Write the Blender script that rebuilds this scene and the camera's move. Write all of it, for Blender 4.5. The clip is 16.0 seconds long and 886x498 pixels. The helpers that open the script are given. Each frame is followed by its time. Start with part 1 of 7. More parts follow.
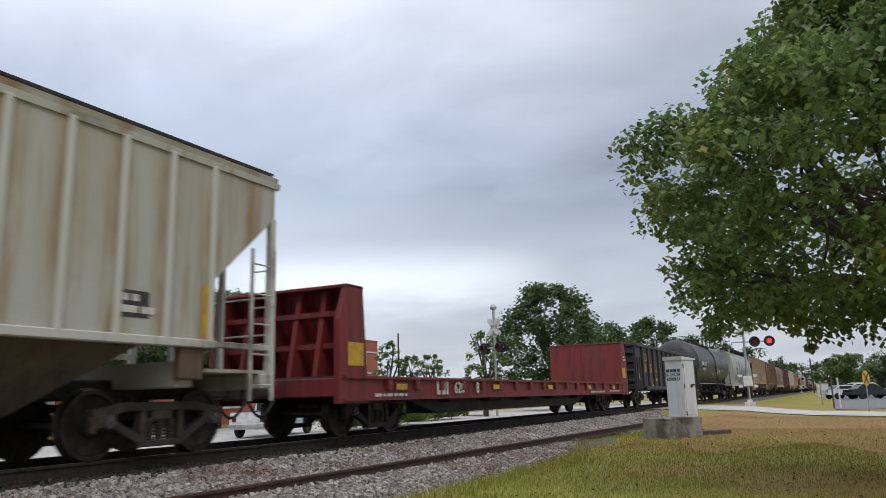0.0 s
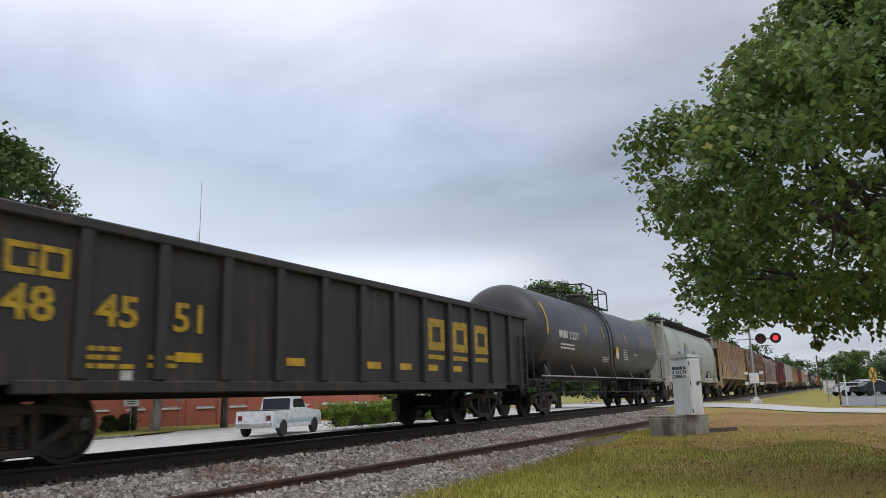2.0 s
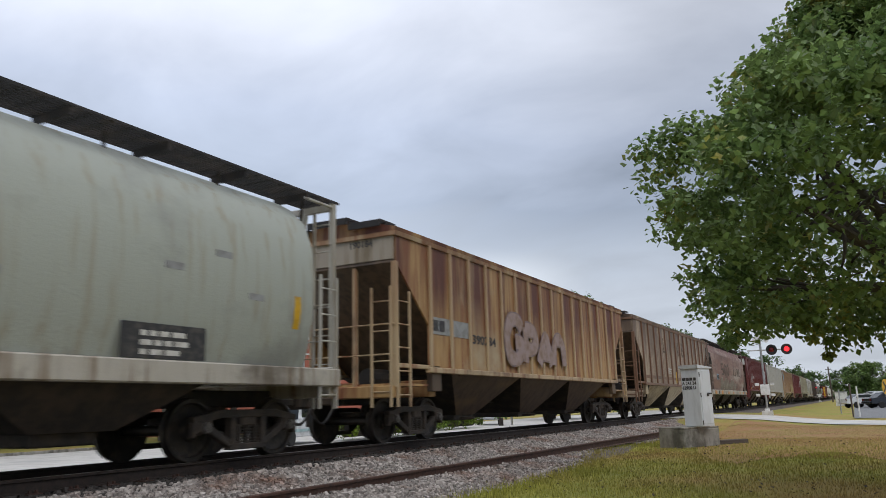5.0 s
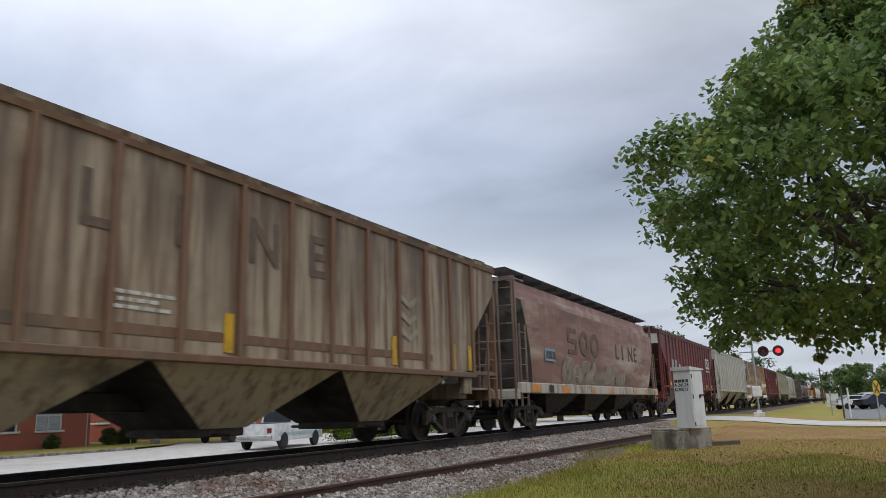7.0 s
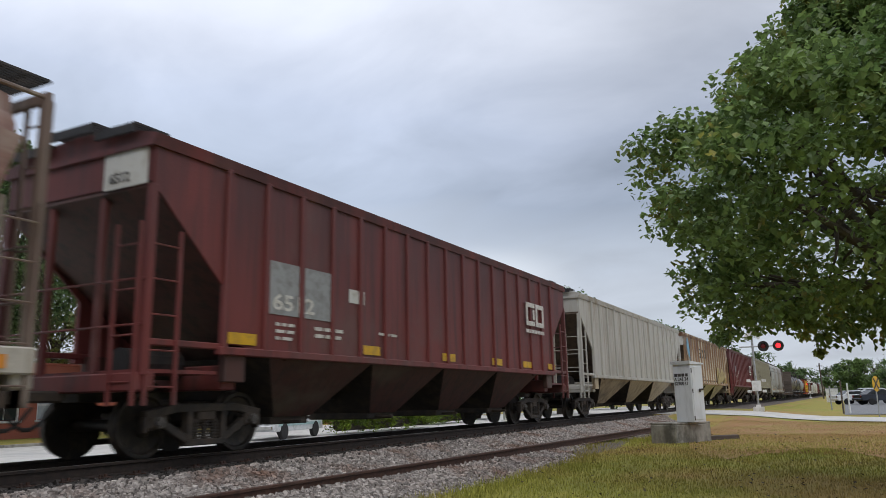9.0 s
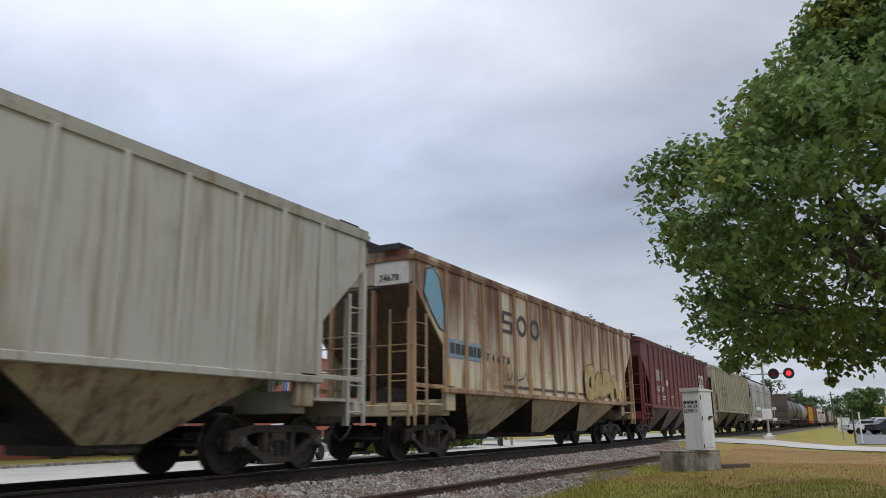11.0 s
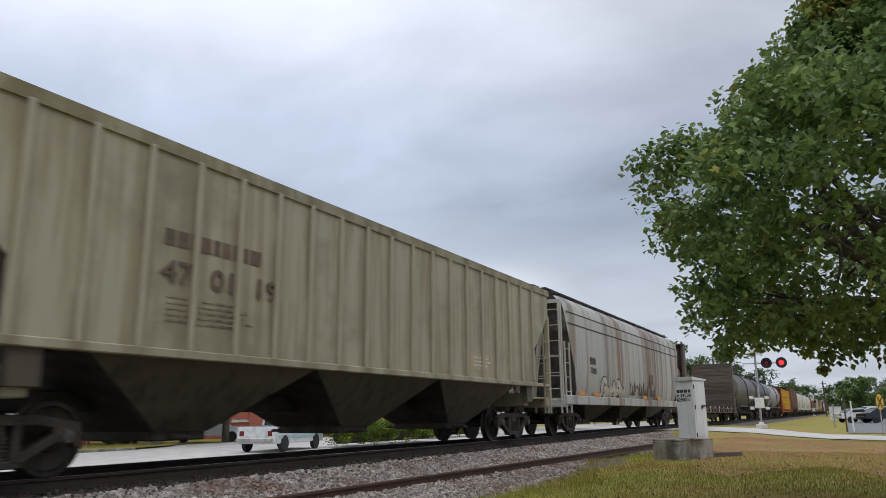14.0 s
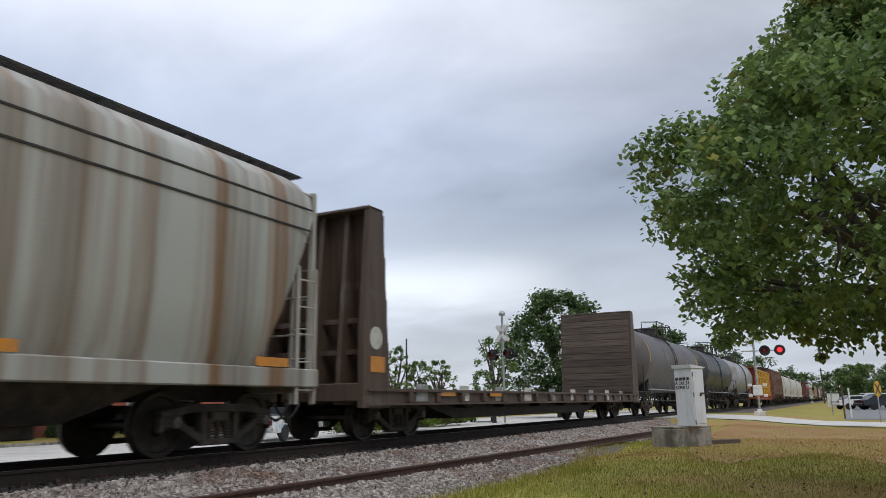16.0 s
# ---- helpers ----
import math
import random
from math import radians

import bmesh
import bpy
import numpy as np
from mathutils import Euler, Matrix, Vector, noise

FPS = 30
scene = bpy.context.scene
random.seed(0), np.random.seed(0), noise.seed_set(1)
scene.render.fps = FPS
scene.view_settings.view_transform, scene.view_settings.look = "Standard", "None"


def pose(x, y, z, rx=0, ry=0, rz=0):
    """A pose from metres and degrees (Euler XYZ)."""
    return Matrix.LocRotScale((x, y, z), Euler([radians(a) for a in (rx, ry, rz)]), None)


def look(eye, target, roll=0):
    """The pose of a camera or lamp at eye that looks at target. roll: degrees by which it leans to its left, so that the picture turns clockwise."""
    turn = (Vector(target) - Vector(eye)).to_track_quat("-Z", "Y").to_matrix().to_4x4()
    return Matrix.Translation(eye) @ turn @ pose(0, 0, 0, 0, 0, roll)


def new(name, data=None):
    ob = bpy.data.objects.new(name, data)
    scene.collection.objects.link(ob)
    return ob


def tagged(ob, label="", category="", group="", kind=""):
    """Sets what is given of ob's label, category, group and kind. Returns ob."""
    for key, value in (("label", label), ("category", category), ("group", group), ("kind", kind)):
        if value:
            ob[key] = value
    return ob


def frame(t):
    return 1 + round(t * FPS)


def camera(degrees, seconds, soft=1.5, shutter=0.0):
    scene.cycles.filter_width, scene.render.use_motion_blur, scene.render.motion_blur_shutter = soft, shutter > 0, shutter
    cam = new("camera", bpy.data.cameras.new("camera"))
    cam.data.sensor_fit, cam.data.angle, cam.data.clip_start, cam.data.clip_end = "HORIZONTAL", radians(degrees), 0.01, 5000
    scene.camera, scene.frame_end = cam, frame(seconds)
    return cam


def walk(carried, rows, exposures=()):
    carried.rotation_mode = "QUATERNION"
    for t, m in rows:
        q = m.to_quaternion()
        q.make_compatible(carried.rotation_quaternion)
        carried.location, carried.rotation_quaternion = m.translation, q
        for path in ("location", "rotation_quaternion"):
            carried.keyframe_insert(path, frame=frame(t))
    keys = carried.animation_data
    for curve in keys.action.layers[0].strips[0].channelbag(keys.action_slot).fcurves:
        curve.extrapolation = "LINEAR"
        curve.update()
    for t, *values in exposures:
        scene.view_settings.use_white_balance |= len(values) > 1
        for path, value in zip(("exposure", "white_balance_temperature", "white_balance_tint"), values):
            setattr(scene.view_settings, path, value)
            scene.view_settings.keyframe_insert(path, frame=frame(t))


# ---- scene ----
EYE = (0.0, 0.0, 0.69)
TRACK_X = -9.4
cam = camera(61.4, 16.0, soft=0.85, shutter=0.16)
PATH = [
    (0.0, 27.31, 11.30, 1.45), (0.5, 27.71, 10.58, 1.74), (1.0, 27.89, 10.75, 1.58), (1.5, 27.52, 10.99, 1.80),
    (2.0, 27.73, 11.19, 1.65), (2.5, 28.03, 11.77, 1.16), (3.0, 28.22, 12.01, 1.00), (3.5, 28.54, 12.20, 1.14),
    (4.0, 29.08, 12.23, 1.26), (4.5, 28.75, 11.94, 1.31), (5.0, 28.38, 11.99, 1.47), (6.2, 28.0, 12.1, 1.5),
    (7.5, 27.71, 12.15, 1.56), (8.0, 27.60, 12.14, 1.36), (8.5, 27.69, 11.86, 1.32), (9.0, 27.84, 11.57, 1.18),
    (10.3, 28.2, 12.5, 0.8), (11.3, 28.45, 13.5, 0.4), (11.5, 28.51, 13.37, 0.34), (12.0, 27.93, 12.67, 0.39),
    (12.5, 28.25, 12.77, 0.70), (13.0, 28.09, 12.67, 0.61), (13.5, 27.84, 12.86, 0.48), (14.0, 27.93, 12.57, 0.55),
    (14.5, 28.22, 12.53, 0.58), (15.0, 28.36, 12.63, 0.70), (15.5, 28.35, 12.17, 0.81), (16.0, 27.89, 11.74, 0.81),
]
walk(cam, [(t, pose(*EYE, 90 + p, r, y)) for t, y, p, r in PATH])


def travelled(t):
    """Metres that the train has gone at t seconds."""
    return 15.446 * t + 0.0184 * t * t


# ---- light ----
world = bpy.data.worlds.new("overcast")
scene.world = world
world.use_nodes = True


def build_world():
    """An overcast sky: layers of stratus by height, torn by noise, thinner and brighter to the north-west."""
    nt = world.node_tree
    nt.nodes.clear()
    N, L = nt.nodes.new, nt.links.new

    def put(socket, v):
        if isinstance(v, (int, float)):
            socket.default_value = v
        else:
            L(v, socket)

    def calc(op, a, b=0.0):
        m = N("ShaderNodeMath")
        m.operation = op
        put(m.inputs[0], a), put(m.inputs[1], b)
        return m.outputs[0]

    def spread(v, a, b, lo, hi):
        m = N("ShaderNodeMapRange")
        m.interpolation_type = "SMOOTHSTEP"
        for key, value in (("From Min", a), ("From Max", b), ("To Min", lo), ("To Max", hi)):
            m.inputs[key].default_value = value
        L(v, m.inputs["Value"])
        return m.outputs[0]

    def toward(direction):
        m = N("ShaderNodeVectorMath")
        m.operation = "DOT_PRODUCT"
        L(tc.outputs["Generated"], m.inputs[0])
        m.inputs[1].default_value = Vector(direction).normalized()
        return m.outputs["Value"]

    def tint(a, b, how, fac=1.0):
        m = N("ShaderNodeMix")
        m.data_type, m.blend_type = "RGBA", how
        put(m.inputs[0], fac)
        L(a, m.inputs[6])
        if isinstance(b, tuple):
            m.inputs[7].default_value = b
        else:
            L(b, m.inputs[7])
        return m.outputs[2]

    tc, sep = N("ShaderNodeTexCoord"), N("ShaderNodeSeparateXYZ")
    L(tc.outputs["Generated"], sep.inputs[0])
    up = calc("MAXIMUM", sep.outputs[2], 0.0)
    far = calc("ADD", up, 0.22)
    comb = N("ShaderNodeCombineXYZ")
    L(calc("DIVIDE", sep.outputs[0], far), comb.inputs[0])
    L(calc("DIVIDE", sep.outputs[1], far), comb.inputs[1])

    def cloud(scale, stretch, turn, detail, rough, seed):
        mp, nz = N("ShaderNodeMapping"), N("ShaderNodeTexNoise")
        mp.inputs["Location"].default_value = (seed, seed * 0.7, 0.0)
        mp.inputs["Rotation"].default_value = (0, 0, radians(turn))
        mp.inputs["Scale"].default_value = stretch
        nz.inputs["Scale"].default_value, nz.inputs["Detail"].default_value, nz.inputs["Roughness"].default_value = scale, detail, rough
        nz.inputs["Distortion"].default_value = 0.35
        L(comb.outputs[0], mp.inputs[0]), L(mp.outputs[0], nz.inputs["Vector"])
        return calc("SUBTRACT", nz.outputs["Fac"], 0.5)

    broad, wisps = cloud(0.62, (0.62, 1.0, 1.0), 28, 4.0, 0.46, 3.1), cloud(2.3, (0.8, 1.15, 1.0), 50, 5.0, 0.52, 1.7)
    level = calc("ADD", up, calc("ADD", calc("MULTIPLY", broad, 0.30), calc("MULTIPLY", wisps, 0.13)))
    ramp = N("ShaderNodeValToRGB")
    e = ramp.color_ramp.elements
    e[0].position, e[0].color = 0.0, (0.78, 0.85, 0.98, 1)
    e[1].position, e[1].color = 1.0, (1.75, 1.80, 1.90, 1)
    for at, colour in ((0.12, (0.70, 0.76, 0.87, 1)), (0.20, (0.62, 0.69, 0.81, 1)), (0.28, (0.46, 0.53, 0.66, 1)), (0.36, (0.55, 0.62, 0.77, 1)), (0.46, (0.76, 0.81, 0.93, 1)), (0.60, (0.90, 0.94, 1.04, 1)), (0.74, (1.30, 1.34, 1.44, 1))):
        e.new(at).color = colour
    L(level, ramp.inputs[0])
    lift = calc("ADD", spread(toward((-0.62, 0.60, 0.50)), 0.83, 1.0, 0.77, 1.14), calc("MULTIPLY", wisps, 0.55))
    grey = N("ShaderNodeCombineColor")
    for i in range(3):
        L(lift, grey.inputs[i])
    clouds = tint(ramp.outputs[0], grey.outputs[0], "MULTIPLY")
    # a break in the layer low over the town
    off = calc("ABSOLUTE", calc("SUBTRACT", calc("ADD", up, calc("MULTIPLY", wisps, 0.05)), 0.155))
    gap = calc("MULTIPLY", spread(off, 0.0, 0.055, 1.0, 0.0), spread(toward((-0.52, 0.85, 0.155)), 0.965, 0.998, 0.0, 1.0))
    clouds = tint(clouds, (0.36, 0.37, 0.37, 1), "ADD", gap)
    sky = N("ShaderNodeTexSky")
    sky.sky_type, sky.sun_disc = "NISHITA", False
    sky.sun_elevation, sky.sun_rotation = radians(48), radians(-60)
    blue = tint(sky.outputs[0], (0.1, 0.1, 0.1, 1), "MULTIPLY")
    out, bg = N("ShaderNodeOutputWorld"), N("ShaderNodeBackground")
    L(tint(blue, clouds, "MIX", 0.9), bg.inputs[0])
    bg.inputs[1].default_value = 1.0
    L(bg.outputs[0], out.inputs[0])


build_world()
sun_data = bpy.data.lights.new("sun", "SUN")
sun_data.energy, sun_data.angle, sun_data.color = 0.8, radians(25), (1.0, 0.96, 0.9)
sun = new("sun", sun_data)
sun.matrix_world = look((20, -10, 30), (0, 12, 0))
scene.view_settings.exposure = 0.0


# ---- materials ----
def mat(name, base, rough=0.7, metal=0.0, second=None, amount=0.5, scale=3.0, stretch=(1, 1, 1), bump=0.15, fine=40.0,
        third=None, third_amount=0.3, third_scale=0.8, third_stretch=(1, 1, 1), emit=0.0, per_island=0.0, per_object=0.0, crown=None, seams=None, crown_top=4.3):
    """A surface with a base colour, a second tone in grain or streaks, a third one in large stains, and fine relief."""
    m = bpy.data.materials.new(name)
    m.use_nodes = True
    nt = m.node_tree
    b = nt.nodes["Principled BSDF"]
    N, L = nt.nodes.new, nt.links.new
    b.inputs["Roughness"].default_value, b.inputs["Metallic"].default_value = rough, metal
    tc = N("ShaderNodeTexCoord")

    def stain(size, st, lo, hi, detail=6.0):
        mp, nz, rp = N("ShaderNodeMapping"), N("ShaderNodeTexNoise"), N("ShaderNodeMapRange")
        mp.inputs["Scale"].default_value = st
        nz.inputs["Scale"].default_value, nz.inputs["Detail"].default_value, nz.inputs["Roughness"].default_value = size, detail, 0.62
        rp.inputs["From Min"].default_value, rp.inputs["From Max"].default_value = lo, hi
        L(tc.outputs["Object"], mp.inputs[0]); L(mp.outputs[0], nz.inputs["Vector"]); L(nz.outputs["Fac"], rp.inputs["Value"])
        return rp.outputs[0]

    def blend(a, fac, color):
        mx = N("ShaderNodeMix"); mx.data_type = "RGBA"
        L(fac, mx.inputs[0]); L(a, mx.inputs[6]); mx.inputs[7].default_value = (*color, 1)
        return mx.outputs[2]

    rgb = N("ShaderNodeRGB"); rgb.outputs[0].default_value = (*base, 1)
    col = rgb.outputs[0]
    tone = second or tuple(c * 0.72 for c in base)
    col = blend(col, stain(scale, stretch, 0.62 - 0.33 * amount, 0.64), tone)
    if third:
        col = blend(col, stain(third_scale, third_stretch, 0.66 - 0.4 * third_amount, 0.67), third)
    if crown:
        # rust that runs down from the roof line
        sp, gr, mu = N("ShaderNodeSeparateXYZ"), N("ShaderNodeMapRange"), N("ShaderNodeMath")
        gr.inputs["From Min"].default_value, gr.inputs["From Max"].default_value = 1.9, crown_top
        mu.operation = "MULTIPLY"
        L(tc.outputs["Object"], sp.inputs[0]); L(sp.outputs[2], gr.inputs["Value"])
        L(gr.outputs[0], mu.inputs[0]); L(stain(1.1, (1.6, 1.6, 0.16), 0.34, 0.56), mu.inputs[1])
        col = blend(col, mu.outputs[0], crown)
    if seams:
        # rust that bleeds out beside the posts: where the first stands, how far apart, its colour
        first, pitch, shade = seams
        sp, sub, pp, near, mu = N("ShaderNodeSeparateXYZ"), N("ShaderNodeMath"), N("ShaderNodeMath"), N("ShaderNodeMapRange"), N("ShaderNodeMath")
        sub.operation, pp.operation, mu.operation = "SUBTRACT", "PINGPONG", "MULTIPLY"
        sub.inputs[1].default_value, pp.inputs[1].default_value = first, pitch / 2
        near.inputs["From Min"].default_value, near.inputs["From Max"].default_value = 0.05, 0.30
        near.inputs["To Min"].default_value, near.inputs["To Max"].default_value = 1.0, 0.0
        L(tc.outputs["Object"], sp.inputs[0]); L(sp.outputs[1], sub.inputs[0]); L(sub.outputs[0], pp.inputs[0]); L(pp.outputs[0], near.inputs["Value"])
        L(near.outputs[0], mu.inputs[0]); L(stain(1.5, (1.0, 1.4, 0.5), 0.36, 0.62), mu.inputs[1])
        col = blend(col, mu.outputs[0], shade)
    for how, k in (("island", per_island), ("object", per_object)):
        if k:
            rnd = N("ShaderNodeNewGeometry").outputs["Random Per Island"] if how == "island" else N("ShaderNodeObjectInfo").outputs["Random"]
            mr = N("ShaderNodeMapRange"); mr.inputs["To Min"].default_value, mr.inputs["To Max"].default_value = 1 - k, 1 + k
            hs = N("ShaderNodeHueSaturation")
            L(rnd, mr.inputs["Value"]); L(mr.outputs[0], hs.inputs["Value"]); L(col, hs.inputs["Color"])
            col = hs.outputs[0]
    L(col, b.inputs["Base Color"])
    if bump:
        bp = N("ShaderNodeBump"); bp.inputs["Strength"].default_value = bump; bp.inputs["Distance"].default_value = 0.02
        L(stain(fine, (1, 1, 1), 0.2, 0.8, 3.0), bp.inputs["Height"]); L(bp.outputs[0], b.inputs["Normal"])
    if emit:
        b.inputs["Emission Color"].default_value = (*base, 1)
        b.inputs["Emission Strength"].default_value = emit
    return m


STREAK = (3.2, 3.2, 0.22)
RUST = (0.16, 0.065, 0.03)


def car_paint(name, base, rust=RUST, streaks=0.5, dirt=(0.10, 0.08, 0.06), dirt_amount=0.3, rough=0.6, crown=None, seams=None, crown_top=4.3):
    return mat(name, base, rough, 0, rust, streaks, 1.6, STREAK, 0.12, 25, dirt, dirt_amount, 0.55, (1, 0.6, 0.8), crown=crown, seams=seams, crown_top=crown_top)


black_steel = mat("black_steel", (0.022, 0.021, 0.022), 0.6, 0.2, (0.05, 0.04, 0.035), 0.5, 3, bump=0.2)
grimy_steel = mat("grimy_steel", (0.035, 0.030, 0.027), 0.75, 0.1, (0.075, 0.055, 0.042), 0.6, 4, bump=0.3)
wheel_steel = mat("wheel_steel", (0.03, 0.027, 0.025), 0.5, 0.5, (0.07, 0.055, 0.045), 0.5, 5, bump=0.2)
bright_steel = mat("bright_steel", (0.42, 0.41, 0.40), 0.28, 1.0, (0.25, 0.22, 0.20), 0.3, 6, bump=0.05)
end_grime_shade = mat("end_grime_shade", (0.085, 0.078, 0.072), 0.9, 0, (0.035, 0.031, 0.029), 0.6, 1.6, bump=0.3, third=(0.20, 0.19, 0.175), third_amount=0.3, third_scale=0.7)
cap_steel = mat("cap_steel", (0.16, 0.15, 0.145), 0.5, 0.5, (0.06, 0.05, 0.045), 0.6, 12, bump=0.1)
bay_grime_shade = mat("bay_grime_shade", (0.022, 0.018, 0.016), 0.9, 0, (0.05, 0.036, 0.028), 0.5, 3, bump=0.3)
rail_rust = mat("rail_rust", (0.085, 0.042, 0.030), 0.8, 0.1, (0.05, 0.028, 0.022), 0.6, 8, bump=0.3)
rail_dark = mat("rail_dark", (0.040, 0.027, 0.022), 0.8, 0.1, (0.022, 0.017, 0.015), 0.6, 8, bump=0.3)
rail_top = mat("rail_top", (0.28, 0.26, 0.25), 0.35, 0.9, (0.12, 0.09, 0.07), 0.5, 6, bump=0.05)
yellow_paint = mat("yellow_paint", (0.62, 0.36, 0.01), 0.5, 0, (0.42, 0.25, 0.03), 0.5, 6, bump=0.05)
orange_paint = mat("orange_paint", (0.62, 0.24, 0.03), 0.5, 0, (0.4, 0.2, 0.06), 0.5, 6, bump=0.05)
white_letter = mat("white_letter", (0.62, 0.61, 0.58), 0.6, 0, (0.4, 0.38, 0.35), 0.5, 9, bump=0.03)
black_letter = mat("black_letter", (0.03, 0.03, 0.035), 0.6, 0, (0.08, 0.075, 0.07), 0.5, 9, bump=0.03)
yellow_letter = mat("yellow_letter", (0.52, 0.33, 0.02), 0.6, 0, (0.25, 0.17, 0.03), 0.6, 9, bump=0.03)
blue_letter = mat("blue_letter", (0.18, 0.30, 0.42), 0.6, 0, (0.3, 0.36, 0.4), 0.5, 6, bump=0.03)
ghost_letter = mat("ghost_letter", (0.09, 0.075, 0.065), 0.8, 0, (0.17, 0.11, 0.08), 0.7, 5, bump=0.03)
graffiti_blue = mat("graffiti_blue", (0.05, 0.06, 0.17), 0.6, 0, (0.16, 0.20, 0.30), 0.5, 4, bump=0.02)
graffiti_purple = mat("graffiti_purple", (0.19, 0.14, 0.16), 0.6, 0, (0.28, 0.19, 0.13), 0.6, 4, bump=0.02)
graffiti_white = mat("graffiti_white", (0.52, 0.50, 0.46), 0.6, 0, (0.35, 0.29, 0.2), 0.6, 4, bump=0.02)
graffiti_sky = mat("graffiti_sky", (0.16, 0.38, 0.55), 0.6, 0, (0.28, 0.36, 0.42), 0.5, 4, bump=0.02)
old_wood = mat("old_wood", (0.115, 0.090, 0.075), 0.85, 0, (0.05, 0.038, 0.03), 0.7, 2.2, (0.4, 0.4, 9), 0.4, 30, per_object=0.3)
concrete = mat("concrete", (0.30, 0.285, 0.25), 0.9, 0, (0.13, 0.12, 0.10), 0.6, 3.5, (1, 1, 0.6), 0.35, 30, (0.09, 0.085, 0.07), 0.35, 1.6)
road_grey = mat("road_grey", (0.56, 0.545, 0.52), 0.9, 0, (0.46, 0.445, 0.425), 0.5, 1.2, bump=0.2, fine=60, third=(0.42, 0.42, 0.41), third_amount=0.25, third_scale=0.25)
asphalt = mat("asphalt", (0.21, 0.215, 0.225), 0.9, 0, (0.16, 0.165, 0.17), 0.5, 2, bump=0.3, fine=80)
box_paint = mat("box_paint", (0.64, 0.67, 0.70), 0.4, 0, (0.56, 0.585, 0.61), 0.35, 2.5, (2, 2, 0.5), 0.03, 20)
white_paint = mat("white_paint", (0.72, 0.72, 0.71), 0.5, 0, (0.55, 0.54, 0.52), 0.4, 3, bump=0.05)
galvanised = mat("galvanised", (0.42, 0.43, 0.44), 0.45, 0.6, (0.3, 0.3, 0.3), 0.5, 6, bump=0.08)
red_lamp = mat("red_lamp", (1.0, 0.03, 0.04), 0.2, emit=1.6, bump=0)
dark_lamp = mat("dark_lamp", (0.16, 0.012, 0.014), 0.15, bump=0)
brick_red = mat("brick_red", (0.42, 0.125, 0.085), 0.85, 0, (0.33, 0.09, 0.06), 0.5, 8, bump=0.3, fine=14, per_object=0.12)
mortar = mat("mortar", (0.42, 0.125, 0.085), 0.9, 0, (0.36, 0.15, 0.11), 0.5, 6, (1, 1, 6), bump=0.4, fine=20)
glass_dark = mat("glass_dark", (0.02, 0.025, 0.03), 0.06, 0, (0.03, 0.035, 0.04), 0.4, 1, bump=0)
window_blind = mat("window_blind", (0.50, 0.53, 0.56), 0.12, 0, (0.40, 0.43, 0.47), 0.5, 1.5, (1, 1, 4), bump=0)
glass_blue = mat("glass_blue", (0.05, 0.16, 0.42), 0.12, 0, (0.08, 0.2, 0.42), 0.4, 1, bump=0)
bark = mat("bark", (0.10, 0.085, 0.07), 0.95, 0, (0.05, 0.042, 0.036), 0.6, 6, (1, 1, 0.25), 0.6, 20)
bark_grey = mat("bark_grey", (0.22, 0.21, 0.195), 0.95, 0, (0.11, 0.10, 0.09), 0.5, 5, (1, 1, 0.3), 0.5, 20)
tyre = mat("tyre", (0.018, 0.018, 0.019), 0.85, bump=0.2)
car_white = mat("car_white", (0.66, 0.68, 0.70), 0.25, bump=0)
car_black = mat("car_black", (0.014, 0.017, 0.025), 0.2, bump=0)
car_red = mat("car_red", (0.36, 0.015, 0.02), 0.25, bump=0)
car_teal = mat("car_teal", (0.35, 0.50, 0.52), 0.3, bump=0)
chrome = mat("chrome", (0.55, 0.55, 0.55), 0.15, 1.0, bump=0)


def leaf_mat(name, base, second, third=None):
    m = mat(name, base, 0.5, 0, second, 0.5, 0.8, bump=0, per_island=0.45, third=third, third_amount=0.22, third_scale=1.3)
    nt = m.node_tree
    b, out = nt.nodes["Principled BSDF"], nt.nodes["Material Output"]
    thin, both = nt.nodes.new("ShaderNodeBsdfTranslucent"), nt.nodes.new("ShaderNodeMixShader")
    both.inputs[0].default_value = 0.42
    nt.links.new(b.inputs["Base Color"].links[0].from_socket, thin.inputs["Color"])
    nt.links.new(b.outputs[0], both.inputs[1])
    nt.links.new(thin.outputs[0], both.inputs[2])
    nt.links.new(both.outputs[0], out.inputs["Surface"])
    return m


leaf_near = leaf_mat("leaf_near", (0.19, 0.275, 0.09), (0.11, 0.185, 0.062), (0.29, 0.27, 0.065))
leaf_dark = leaf_mat("leaf_dark", (0.115, 0.18, 0.062), (0.06, 0.11, 0.042))
leaf_olive = leaf_mat("leaf_olive", (0.16, 0.185, 0.06), (0.085, 0.12, 0.042))
leaf_light = leaf_mat("leaf_light", (0.17, 0.25, 0.075), (0.10, 0.17, 0.055))
leaf_hedge = leaf_mat("leaf_hedge", (0.20, 0.28, 0.03), (0.09, 0.16, 0.025))
leaf_brown = leaf_mat("leaf_brown", (0.10, 0.055, 0.04), (0.07, 0.04, 0.035))
dead_leaf = mat("dead_leaf", (0.05, 0.035, 0.022), 0.8, per_island=0.4, bump=0)
stone_mat = mat("stone", (0.37, 0.335, 0.31), 0.9, 0, (0.20, 0.17, 0.155), 0.5, 9, bump=0.3, fine=60, per_island=0.42,
                third=(0.20, 0.125, 0.095), third_amount=0.42, third_scale=0.9)
stone_dark = mat("stone_dark", (0.055, 0.048, 0.044), 0.9, 0, (0.03, 0.027, 0.025), 0.5, 9, bump=0.4, fine=40, per_island=0.4)
